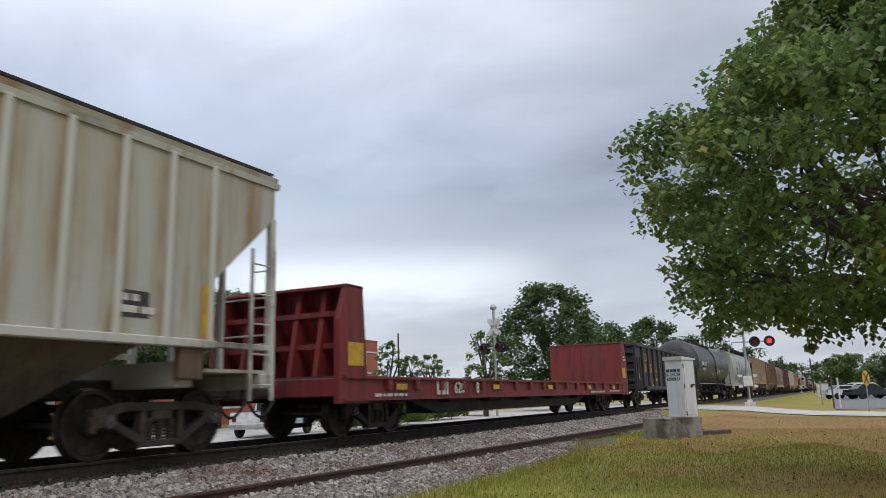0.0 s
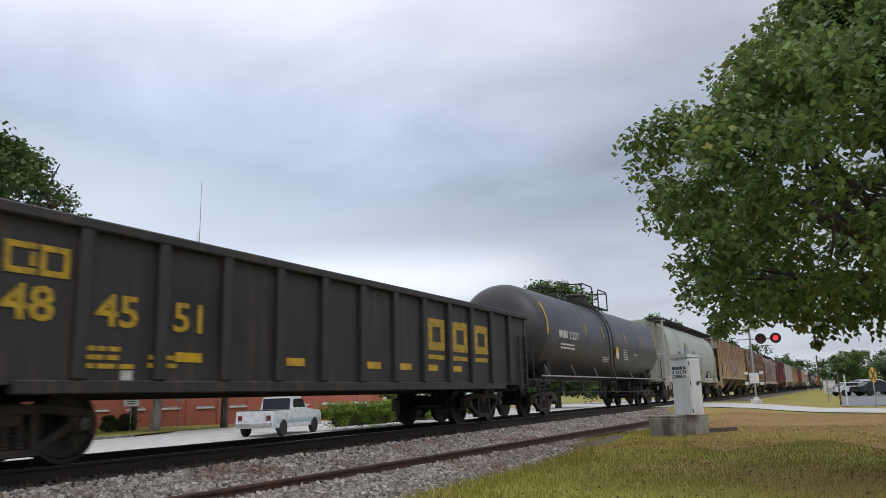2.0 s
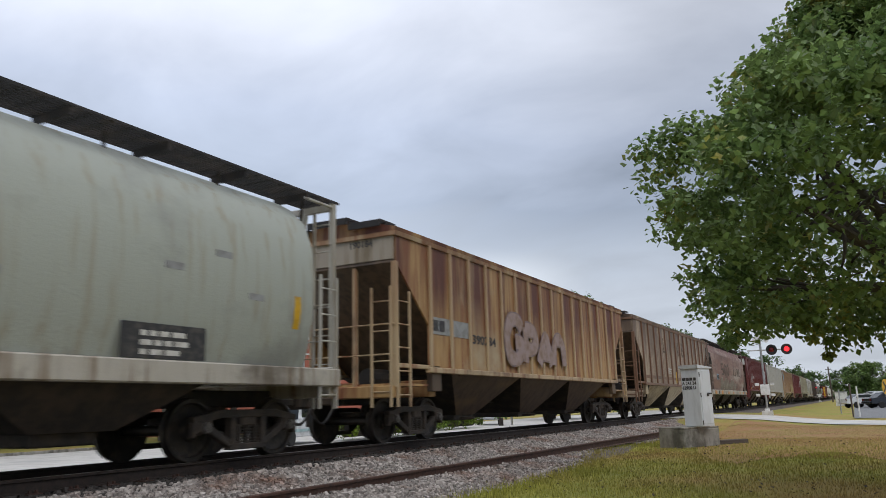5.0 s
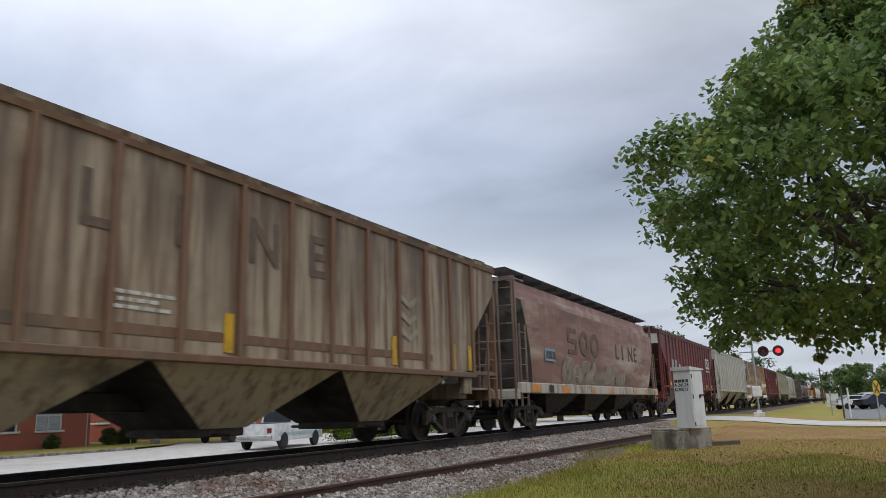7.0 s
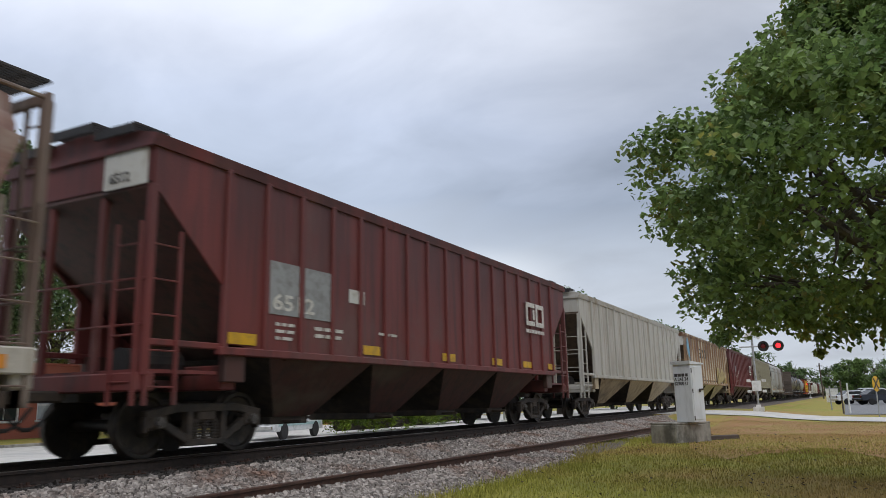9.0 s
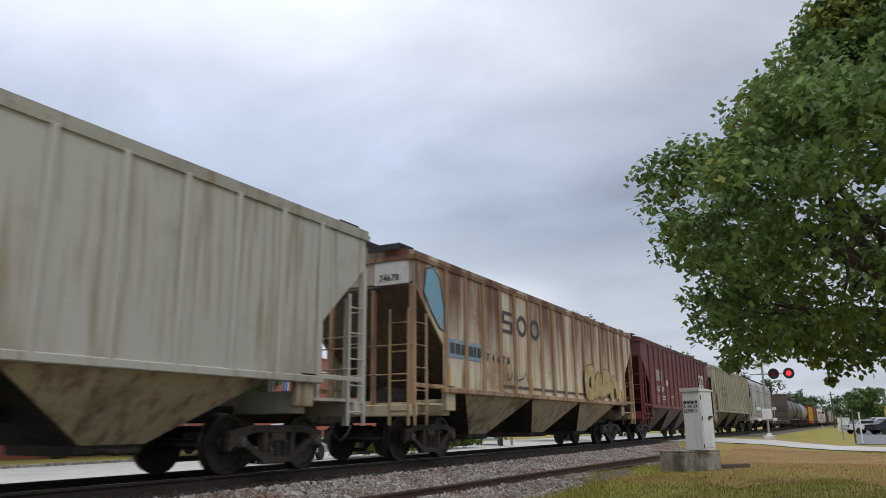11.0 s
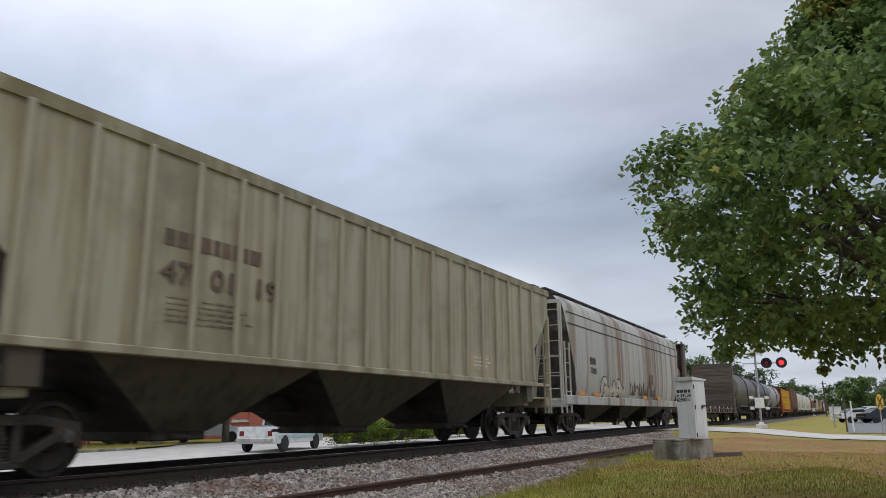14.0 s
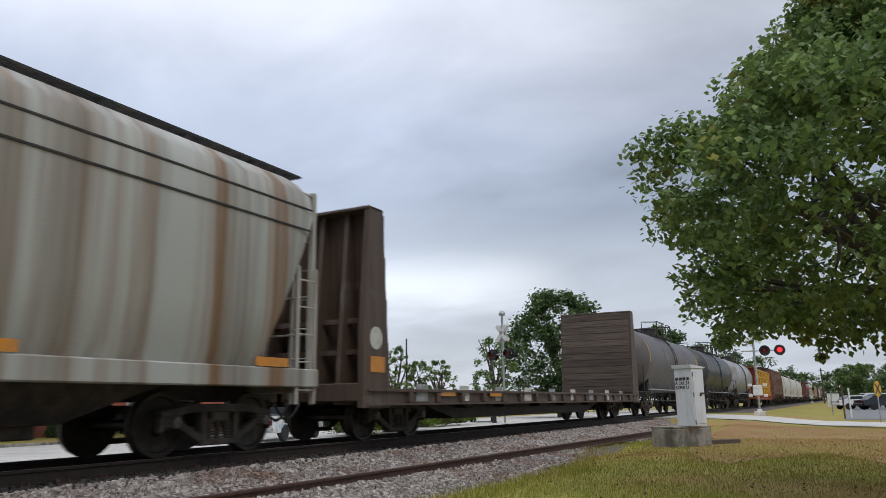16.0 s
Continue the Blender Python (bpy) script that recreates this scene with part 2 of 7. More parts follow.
bed_mat = mat("bed", (0.15, 0.125, 0.11), 0.95, 0, (0.07, 0.055, 0.048), 0.6, 14, bump=0.8, fine=22)


def ground_material():
    m = mat("grass_ground", (0.285, 0.262, 0.045), 0.95, 0, (0.21, 0.215, 0.035), 0.5, 0.9, bump=0.5, fine=35,
            third=(0.35, 0.21, 0.08), third_amount=0.5, third_scale=0.14)
    return m


grass_ground = ground_material()
grass_blade = mat("grass_blade", (0.29, 0.285, 0.05), 0.8, 0, (0.38, 0.25, 0.09), 0.55, 0.14, bump=0, per_island=0.35)


# ---- mesh helpers ----
def part(name, bm, material, parent=None, label=""):
    """One bmesh as one mesh object, under a thing or a part."""
    me = bpy.data.meshes.new(name)
    bm.to_mesh(me)
    bm.free()
    me.materials.append(material)
    ob = new(name, me)
    ob.parent = parent
    if label:
        ob["label"] = label
    return ob


def raw(name, verts, faces, material, parent=None):
    me = bpy.data.meshes.new(name)
    me.from_pydata(verts, [], faces)
    me.materials.append(material)
    ob = new(name, me)
    ob.parent = parent
    return ob


def thing(name, label, category, m=None, group="", kind=""):
    ob = new(name)
    ob.empty_display_size = 0.2
    if m is not None:
        ob.matrix_basis = m
    return tagged(ob, label, category, group, kind)


def box(bm, c, s, rot=None, bevel=0.0):
    """A box of size s round the centre c, turned by rot and with eased edges."""
    r = bmesh.ops.create_cube(bm, size=1.0)
    vs = r["verts"]
    m = Matrix.Translation(c) @ (rot if rot else Matrix()) @ Matrix.Diagonal((*s, 1))
    bmesh.ops.transform(bm, matrix=m, verts=vs)
    if bevel:
        es = list({e for v in vs for e in v.link_edges})
        bmesh.ops.bevel(bm, geom=es, offset=bevel, segments=1, affect="EDGES", clamp_overlap=True)


def rod(bm, a, b, r, n=6, r2=None):
    """A round bar from a to b."""
    a, b = Vector(a), Vector(b)
    d = b - a
    q = d.to_track_quat("Z", "Y").to_matrix().to_4x4()
    bmesh.ops.create_cone(bm, cap_ends=True, segments=n, radius1=r, radius2=r if r2 is None else r2, depth=d.length,
                          matrix=Matrix.Translation((a + b) / 2) @ q)


def pipe(bm, pts, r, n=6):
    """One bent tube along the points."""
    p = [Vector(q) for q in pts]
    rings = []
    for i, c in enumerate(p):
        d = (p[min(i + 1, len(p) - 1)] - p[max(i - 1, 0)]).normalized()
        side = d.cross(Vector((1, 0, 0)) if abs(d.x) < 0.8 else Vector((0, 1, 0))).normalized()
        if rings and side.dot(last) < 0:
            side = -side
        if rings:
            side = (last - d * last.dot(d)).normalized() if (last - d * last.dot(d)).length > 0.1 else side
        last = side
        up = d.cross(side)
        rings.append([c + (side * math.cos(2 * math.pi * k / n) + up * math.sin(2 * math.pi * k / n)) * r for k in range(n)])
    loft(bm, rings)


def prism(bm, pts, axis, lo, hi):
    """A polygon of (u, v) pairs pushed along an axis: x: (y, z); y: (x, z); z: (x, y)."""
    def at(p, w):
        return {"x": (w, p[0], p[1]), "y": (p[0], w, p[1]), "z": (p[0], p[1], w)}[axis]
    a = [bm.verts.new(at(p, lo)) for p in pts]
    b = [bm.verts.new(at(p, hi)) for p in pts]
    bm.faces.new(a[::-1]), bm.faces.new(b)
    for i in range(len(pts)):
        j = (i + 1) % len(pts)
        bm.faces.new((a[i], a[j], b[j], b[i]))
    bmesh.ops.recalc_face_normals(bm, faces=bm.faces[:])


def loft(bm, rings, caps=True):
    """Skin through rings of equally many points."""
    vs = [[bm.verts.new(p) for p in ring] for ring in rings]
    for a, b in zip(vs, vs[1:]):
        for i in range(len(a)):
            j = (i + 1) % len(a)
            bm.faces.new((a[i], a[j], b[j], b[i]))
    if caps:
        bm.faces.new(vs[0][::-1]), bm.faces.new(vs[-1])
    bmesh.ops.recalc_face_normals(bm, faces=bm.faces[:])


def smooth(ob, angle=35):
    for p in ob.data.polygons:
        p.use_smooth = True
    ob.data.set_sharp_from_angle(angle=radians(angle))
    return ob


def words(text, size, m, material, parent, name="lettering", squeeze=1.0):
    """Lettering as a thin mesh; the text starts at m's origin, runs along its x and stands along its y."""
    cu = bpy.data.curves.new(name, "FONT")
    cu.body, cu.size, cu.extrude, cu.resolution_u, cu.offset = text, size, 0.003, 2, 0.018 * size
    ob = new(name + "_curve", cu)
    me = bpy.data.meshes.new_from_object(ob.evaluated_get(bpy.context.evaluated_depsgraph_get()))
    bpy.data.objects.remove(ob)
    bpy.data.curves.remove(cu)
    me.materials.clear()
    me.materials.append(material)
    o = new(name, me)
    o.parent = parent
    o.matrix_basis = m @ Matrix.Diagonal((squeeze, 1, 1, 1))
    return o


def on_side(y, z, x=1.63):
    """Where lettering starts on a car's side that faces the lawn."""
    return Matrix.Translation((x, y, z)) @ Matrix(((0, 0, 1, 0), (1, 0, 0, 0), (0, 1, 0, 0), (0, 0, 0, 1)))


def on_end(x, z, y=-0.01):
    return Matrix.Translation((x, y, z)) @ Matrix(((1, 0, 0, 0), (0, 0, -1, 0), (0, 1, 0, 0), (0, 0, 0, 1)))


# ---- ground and tracks ----
def step(v, a, b):
    k = min(1.0, max(0.0, (v - a) / (b - a)))
    return k * k * (3 - 2 * k)


def ground_z(x, y):
    """Height of the one ground sheet."""
    lawn = -0.76 + 0.16 * step(y, 6, 20) + 0.12 * step(y, 28, 38)
    far = -0.86
    z = far + (lawn - far) * step(x, -14, -5)
    bed = -0.36 - 0.27 * step(x, -7.4, -5.0) if x > TRACK_X else -0.36 - 0.5 * step(-x, 11.2, 13.0)
    near_bed = step(x, -13.2, -11.8) * (1 - step(x, -5.2, -4.4))
    z += (bed - z) * near_bed
    cross = step(y, 33, 39) * (1 - step(y, 54, 64)) * (1 - step(abs(x - TRACK_X), 3.0, 9.0))
    return z + (-0.12 - z) * cross * 0.85


def ground():
    xs = sorted({*[-2000, -900, -400, -200, -120, -80, -60, -45, -36, -30, -25, -20, -16], *np.arange(-14.5, 4, 0.5).tolist(),
                 *range(4, 16, 2), 20, 30, 45, 70, 120, 250, 600, 2000})
    ys = sorted({-2000, -600, -200, -80, -40, -20, -10, -5, *np.arange(0, 70, 1.0).tolist(), *range(70, 130, 6), 150, 200, 300, 500, 900, 2500})
    verts = [(x, y, ground_z(x, y) + (0.02 * noise.noise((x * 0.6, y * 0.6, 0)) if -5 < x < 20 else 0)) for y in ys for x in xs]
    n = len(xs)
    faces = [(j * n + i, j * n + i + 1, (j + 1) * n + i + 1, (j + 1) * n + i) for j in range(len(ys) - 1) for i in range(n - 1)]
    g = raw("ground", verts, faces, grass_ground)
    tagged(g, "mown lawn turning dry and brown beside the tracks", "ground", kind="structure")
    smooth(g, 60)


ground()


def strip(name, rows, material, label, category, lift=0.02, thick=0.0):
    """A paved sheet laid on the ground: rows of (x, y_near, y_far)."""
    verts, faces = [], []
    k = 7
    for x, a, b in rows:
        for i in range(k):
            y = a + (b - a) * i / (k - 1)
            verts.append((x, y, ground_z(x, y) + lift))
    for r in range(len(rows) - 1):
        for i in range(k - 1):
            p = r * k + i
            faces.append((p, p + 1, p + k + 1, p + k))
    ob = raw(name, verts, faces, material)
    return tagged(ob, label, category, kind="structure")


def edge_near(x):
    return 36.6 - 0.58 * min(max(x, -4.0), 2.0)


def edge_far(x):
    return 43.2 - 1.05 * min(max(x, -4.6), 2.0)


strip("street", [(x, edge_near(x), edge_far(x)) for x in np.arange(-13, 60, 1.5)], road_grey, "pale worn street that crosses the tracks", "street", 0.03)
strip("parking_lot", [(x, 47.0, 150.0) for x in (-0.1, 1.5, 4, 10, 20, 40, 70)], asphalt, "grey asphalt parking lot behind the lawn", "parking lot", 0.03)
strip("side_road", [(x, -30.0, 140.0) for x in (-34.5, -30, -26, -22, -18, -15, -13.4)], road_grey, "pale concrete road that runs beside the railway", "road", 0.03)
strip("verge", [(x, 4.0, yy) for x, yy in ((-41, 36), (-38, 34.5), (-34.6, 32.5), (-32.6, 30), (-31.4, 26.5))], grass_ground, "dry grass verge with a low kerb", "verge", 0.12)
bm = bmesh.new()
box(bm, (-31.3, 10, ground_z(-34, 18) + 0.07), (0.18, 33, 0.17), bevel=0.02)
tagged(part("kerb", bm, concrete), "long weathered concrete kerb", "kerb", kind="structure")

# ballast bed: a body with a crown, shoulders and a dark strip at the rails
prof = [(-12.6, -0.86), (-11.6, -0.40), (-10.9, -0.20), (-7.75, -0.20), (-7.3, -0.30), (-6.5, -0.44), (-5.6, -0.55), (-5.0, -0.72), (-5.0, -1.2), (-12.6, -1.2)]
bm = bmesh.new()
rings = []
for y in (-60, -20, 0, 10, 20, 30, 35, 60, 70, 120, 300, 700):
    w = 1 if y < 26 else 0.55
    rings.append([(px if px < -7 else -7.0 + (px + 7.0) * w, y, pz) for px, pz in prof])
loft(bm, rings)
tagged(part("ballast_bed", bm, bed_mat), "grey crushed stone bed under the railway track", "ballast", kind="structure")


def stones(name, count, spot, material, lo, hi, label, seed):
    """Loose crushed stones as one body of many chipped blocks."""
    rng = np.random.default_rng(seed)
    base = np.array([(x, y, z) for x in (-1, 1) for y in (-1, 1) for z in (-1, 1)], float)
    quads = [(0, 1, 3, 2), (4, 6, 7, 5), (0, 4, 5, 1), (2, 3, 7, 6), (0, 2, 6, 4), (1, 5, 7, 3)]
    pts = np.empty((count, 8, 3))
    size = rng.uniform(lo, hi, (count, 1, 1)) * rng.uniform(0.6, 1.15, (count, 1, 3))
    shape = base[None] * size * rng.uniform(0.55, 1.0, (count, 8, 3))
    a, b = rng.uniform(0, 6.28, count), rng.uniform(-0.9, 0.9, count)
    ca, sa, cb, sb = np.cos(a)[:, None], np.sin(a)[:, None], np.cos(b)[:, None], np.sin(b)[:, None]
    x, y, z = shape[..., 0], shape[..., 1], shape[..., 2]
    y, z = y * cb - z * sb, y * sb + z * cb
    x, y = x * ca - y * sa, x * sa + y * ca
    c = spot(rng, count)
    pts[..., 0], pts[..., 1], pts[..., 2] = x + c[:, :1], y + c[:, 1:2], z + c[:, 2:3]
    idx = (np.arange(count)[:, None, None] * 8 + np.array(quads)[None]).reshape(-1, 4)
    ob = raw(name, pts.reshape(-1, 3).tolist(), idx.tolist(), material)
    return tagged(ob, label, "gravel", kind="stuff")


def bed_z(x):
    return np.interp(x, [p[0] for p in prof[:8]], [p[1] for p in prof[:8]])


def near_spot(rng, n):
    y = 3.5 + 40 * rng.random(n) ** 1.7
    edge = np.interp(y, [3, 9, 15, 18, 21, 24, 26, 44], [-4.5, -5.15, -5.1, -5.9, -6.4, -5.7, -6.0, -6.6]) + rng.normal(0, 0.13, n)
    x = -7.85 + (edge + 7.85) * rng.random(n)
    return np.stack([x, y, bed_z(x) + 0.012 + 0.02 * rng.random(n)], 1)


def dark_spot(rng, n):
    y = 3.0 + 45 * rng.random(n) ** 1.5
    x = rng.uniform(-8.6, -7.65, n)
    return np.stack([x, y, bed_z(x) - 0.005 + 0.02 * rng.random(n)], 1)


stones("ballast_stones", 34000, near_spot, stone_mat, 0.018, 0.042, "loose grey crushed ballast stones", 3)
stones("oily_ballast", 6000, dark_spot, stone_dark, 0.018, 0.04, "oil-blackened ballast stones beside the rail", 4)


def rail_profile(x, z):
    """Corners of a rail's section with its foot's middle at x and its head's top at z."""
    h = 0.172
    p = [(-0.070, 0), (0.070, 0), (0.070, 0.012), (0.012, 0.030), (0.010, 0.128), (0.036, 0.138), (0.036, 0.166), (0.028, h),
         (-0.028, h), (-0.036, 0.166), (-0.036, 0.138), (-0.010, 0.128), (-0.012, 0.030), (-0.070, 0.012)]
    return [(x + a, z - h + b) for a, b in p]


def main_track():
    tr = thing("railway_track", "main railway track on dark oily sleepers", "railway track", kind="structure")
    for x in (TRACK_X + 0.7535, TRACK_X - 0.7535):
        bm = bmesh.new()
        prism(bm, rail_profile(x, -0.001), "y", -60, 700)
        part("rail", bm, rail_dark, tr)
        bm = bmesh.new()
        box(bm, (x, 320, 0.0), (0.05, 760, 0.003))
        part("rail_head", bm, rail_top, tr, "polished steel rail head")
    bm = bmesh.new()
    box(bm, (0, 0, 0), (2.6, 0.23, 0.17), bevel=0.012)
    first = part("sleeper", bm, stone_dark, tr)
    first.location = (TRACK_X, 2.0, -0.265)
    for i in range(1, 130):
        o = new("sleeper", first.data)
        o.parent = tr
        o.location = (TRACK_X + 0.03 * math.sin(i * 2.3), 2.0 + 0.53 * i, -0.265)
    # tie plates and spikes at the near rail
    bm = bmesh.new()
    box(bm, (0, 0, 0.008), (0.36, 0.19, 0.016))
    for sx, sy in ((0.10, 0.05), (-0.10, -0.05), (0.14, -0.06)):
        box(bm, (sx, sy, 0.03), (0.03, 0.03, 0.04))
    plate = part("tie_plate", bm, rail_rust, tr)
    plate.location = (TRACK_X + 0.7535, 2.0, -0.182)
    for i in range(1, 60):
        o = new("tie_plate", plate.data)
        o.parent = tr
        o.location = (TRACK_X + 0.7535, 2.0 + 0.53 * i, -0.182)


main_track()


def loose_rail(x0, y0, x1, y1, z):
    bm = bmesh.new()
    prism(bm, rail_profile(0, z), "y", 0, math.hypot(x1 - x0, y1 - y0))
    ob = part("loose_rail", bm, rail_rust)
    ob.matrix_basis = pose(x0, y0, 0, 0, 0, -math.degrees(math.atan2(x1 - x0, y1 - y0)))
    tagged(ob, "rust-red spare rail lying on the ballast", "rail", "spare rails")


def dry_patch():
    """Scorched brown turf between the lawn and the street, with a ragged outline."""
    rng = random.Random(14)
    rows = []
    for i in range(36):
        x = -5.0 + 0.45 * i
        rows.append((x, 19.0 + 1.6 * math.sin(i * 0.8) + rng.uniform(-0.6, 0.6) + (2.5 if i < 3 else 0), edge_near(x) - 1.3 + rng.uniform(-0.6, 0.6)))
    strip("dry_turf", rows, dry_turf, "scorched brown dry turf beside the street", "dry grass", 0.015)


dry_turf = mat("dry_turf", (0.31, 0.175, 0.08), 0.95, 0, (0.27, 0.21, 0.055), 0.6, 0.6, bump=0.5, fine=35, third=(0.30, 0.15, 0.06), third_amount=0.4, third_scale=0.35)
dry_patch()
loose_rail(-6.75, 1.0, -5.78, 27.5, -0.29)
bm = bmesh.new()
for i, (dx, w) in enumerate(((0, 0.24), (0.34, 0.22))):
    box(bm, (dx, i * 0.15, 0.07 + 0.02 * i), (w, 1.3, 0.14), bevel=0.015)
tb = part("old_timber", bm, old_wood)
tb.matrix_basis = pose(-3.75, 24.2, ground_z(-4, 24) - 0.02, 0, 0, -35)
tagged(tb, "old brown timber sleepers lying in the grass", "timber", "spare rails")


# ---- grass and litter ----
def blades(name, count, seed, region, h_lo, h_hi, width, material, label):
    rng = np.random.default_rng(seed)
    x, y = region(rng, count)
    keep = x > np.interp(y, [3, 9, 15, 18, 21, 24, 26, 44], [-4.5, -5.15, -5.1, -5.9, -6.4, -5.7, -5.2, -5.4]) - 0.2 + rng.normal(0, 0.15, count)
    x, y = x[keep], y[keep]
    n = len(x)
    z = np.array([ground_z(a, b) for a, b in zip(x, y)]) - 0.01
    a, h, lean = rng.uniform(0, 6.28, n), rng.uniform(h_lo, h_hi, n), rng.uniform(0, 0.6, n)
    w = width * rng.uniform(0.7, 1.4, n)
    v = np.empty((n, 3, 3))
    v[:, 0] = np.stack([x - w * np.cos(a), y - w * np.sin(a), z], 1)
    v[:, 1] = np.stack([x + w * np.cos(a), y + w * np.sin(a), z], 1)
    v[:, 2] = np.stack([x + lean * h * np.sin(a), y - lean * h * np.cos(a), z + h], 1)
    ob = raw(name, v.reshape(-1, 3).tolist(), np.arange(3 * n).reshape(n, 3).tolist(), material)
    tagged(ob, label, "grass", kind="stuff")


def lawn_region(rng, n):
    y = 4.5 + 23 * rng.random(n) ** 1.35
    return rng.uniform(-6.6, 1.0, n) + 0.25 * (y - 4.5) * rng.random(n) * 0.4, y


blades("lawn_grass", 110000, 5, lawn_region, 0.03, 0.075, 0.008, grass_blade, "short mown lawn grass with dry patches")


def turf_region(rng, n):
    y = 18.5 + 17.5 * rng.random(n)
    return rng.uniform(-5.4, 2.4, n), y


dry_blade = mat("dry_blade", (0.34, 0.20, 0.09), 0.85, 0, (0.25, 0.23, 0.055), 0.7, 0.45, bump=0, per_island=0.3, third=(0.20, 0.11, 0.05), third_amount=0.35, third_scale=0.7)
blades("dry_grass", 70000, 15, turf_region, 0.02, 0.055, 0.011, dry_blade, "short scorched brown grass with green patches")


def weeds(rng, n):
    y = 8 + 18 * rng.random(n)
    edge = np.interp(y, [3, 9, 15, 18, 21, 24, 26, 44], [-4.5, -5.15, -5.1, -5.9, -6.4, -5.7, -5.2, -5.4])
    return edge + rng.normal(0.1, 0.28, n), y


blades("edge_weeds", 9000, 6, weeds, 0.05, 0.14, 0.008, grass_blade, "ragged tufts of grass along the ballast edge")


def litter(name, count, seed):
    rng = np.random.default_rng(seed)
    y = 5 + 22 * rng.random(count) ** 1.3
    x = rng.uniform(-5.2, 2.5, count)
    v, f = [], []
    for i in range(count):
        c = Vector((x[i], y[i], ground_z(x[i], y[i]) + 0.055))
        q = Euler((rng.uniform(-0.6, 0.6), rng.uniform(-0.6, 0.6), rng.uniform(0, 6.28))).to_matrix()
        s = rng.uniform(0.02, 0.045)
        for p in ((-1, 0, 0), (0, -0.6, 0.2), (1, 0, 0), (0, 0.6, 0.2)):
            v.append(c + q @ (Vector(p) * s))
        f.append((4 * i, 4 * i + 1, 4 * i + 2, 4 * i + 3))
    tagged(raw(name, v, f, dead_leaf), "dark dry leaves fallen on the lawn", "leaves", kind="stuff")


litter("fallen_leaves", 420, 8)


# ---- rolling stock ----
def lathe(bm, prof, n=24, axis="x"):
    """A turned body: prof of (along, radius)."""
    rings = []
    for a, r in prof:
        ring = []
        for i in range(n):
            c, s = math.cos(2 * math.pi * i / n) * r, math.sin(2 * math.pi * i / n) * r
            ring.append((a, c, s) if axis == "x" else ((c, a, s) if axis == "y" else (c, s, a)))
        rings.append(ring)
    loft(bm, rings)


def strut(bm, a, b, w, h):
    """A flat bar from a to b, w wide across x and h deep."""
    a, b = Vector(a), Vector(b)
    d = b - a
    ang = math.atan2(d.z, d.y)
    box(bm, (a + b) / 2, (w, d.length, h), Matrix.Rotation(ang, 4, "X"), bevel=0.012)


WHEEL_R = 0.457


def make_truck_meshes():
    made = {}
    bm = bmesh.new()
    for s in (-1, 1):
        pr = [(0.665 * s, 0.18), (0.665 * s, WHEEL_R + 0.026), (0.69 * s, WHEEL_R + 0.022), (0.705 * s, WHEEL_R), (0.80 * s, WHEEL_R - 0.006), (0.80 * s, WHEEL_R - 0.06),
              (0.765 * s, WHEEL_R - 0.085), (0.74 * s, 0.30), (0.76 * s, 0.17), (0.81 * s, 0.14), (0.81 * s, 0.08)]
        lathe(bm, pr, 28)
    lathe(bm, [(-1.02, 0.07), (-0.80, 0.085), (0.80, 0.085), (1.02, 0.07)], 12)
    made["wheelset"] = (bm, wheel_steel)
    for s, key in ((1, "side_frame"), (-1, "side_frame_far")):
        bm = bmesh.new()
        x = 1.0 * s
        strut(bm, (x, -0.62, 0.68), (x, 0.62, 0.68), 0.15, 0.12)
        for e in (-1, 1):
            strut(bm, (x, e * 1.12, 0.585), (x, e * 0.58, 0.68), 0.15, 0.12)
            strut(bm, (x, e * 0.95, 0.55), (x, e * 0.34, 0.22), 0.13, 0.11)
            strut(bm, (x, e * 0.33, 0.20), (x, e * 0.33, 0.66), 0.16, 0.10)
            box(bm, (x, e * 0.92, 0.50), (0.19, 0.30, 0.20), bevel=0.03)
            box(bm, (x, e * 1.10, 0.46), (0.14, 0.07, 0.22), bevel=0.015)
        strut(bm, (x, -0.40, 0.19), (x, 0.40, 0.19), 0.16, 0.09)
        made[key] = (bm, grimy_steel)
    bm = bmesh.new()
    coil = [(0.24, 0.05)]
    for i in range(6):
        z = 0.255 + 0.045 * i
        coil += [(z - 0.012, 0.055), (z - 0.010, 0.075), (z + 0.010, 0.075), (z + 0.012, 0.055)]
    lathe(bm, coil + [(0.52, 0.05)], 10, "z")
    made["spring"] = (bm, grimy_steel)
    bm = bmesh.new()
    box(bm, (0, 0, 0.56), (2.15, 0.36, 0.16), bevel=0.03)
    box(bm, (0, 0, 0.72), (0.5, 0.5, 0.18), bevel=0.03)
    made["bolster"] = (bm, grimy_steel)
    bm = bmesh.new()
    bmesh.ops.create_cone(bm, cap_ends=True, segments=14, radius1=0.085, radius2=0.075, depth=0.07, matrix=Matrix.Translation((1.11, 0, 0)) @ Matrix.Rotation(radians(90), 4, "Y"))
    for k in range(3):
        a = 2.09 * k
        bmesh.ops.create_cone(bm, cap_ends=True, segments=6, radius1=0.016, radius2=0.016, depth=0.03, matrix=Matrix.Translation((1.152, 0.045 * math.cos(a), 0.045 * math.sin(a))) @ Matrix.Rotation(radians(90), 4, "Y"))
    made["bearing_cap"] = (bm, cap_steel)
    out = {}
    for k, (bm, ma) in made.items():
        me = bpy.data.meshes.new(k)
        bm.to_mesh(me)
        bm.free()
        me.materials.append(ma)
        for p in me.polygons:
            p.use_smooth = True
        me.set_sharp_from_angle(angle=radians(32))
        out[k] = me
    return out


TRUCK = make_truck_meshes()
WHEELSETS = []


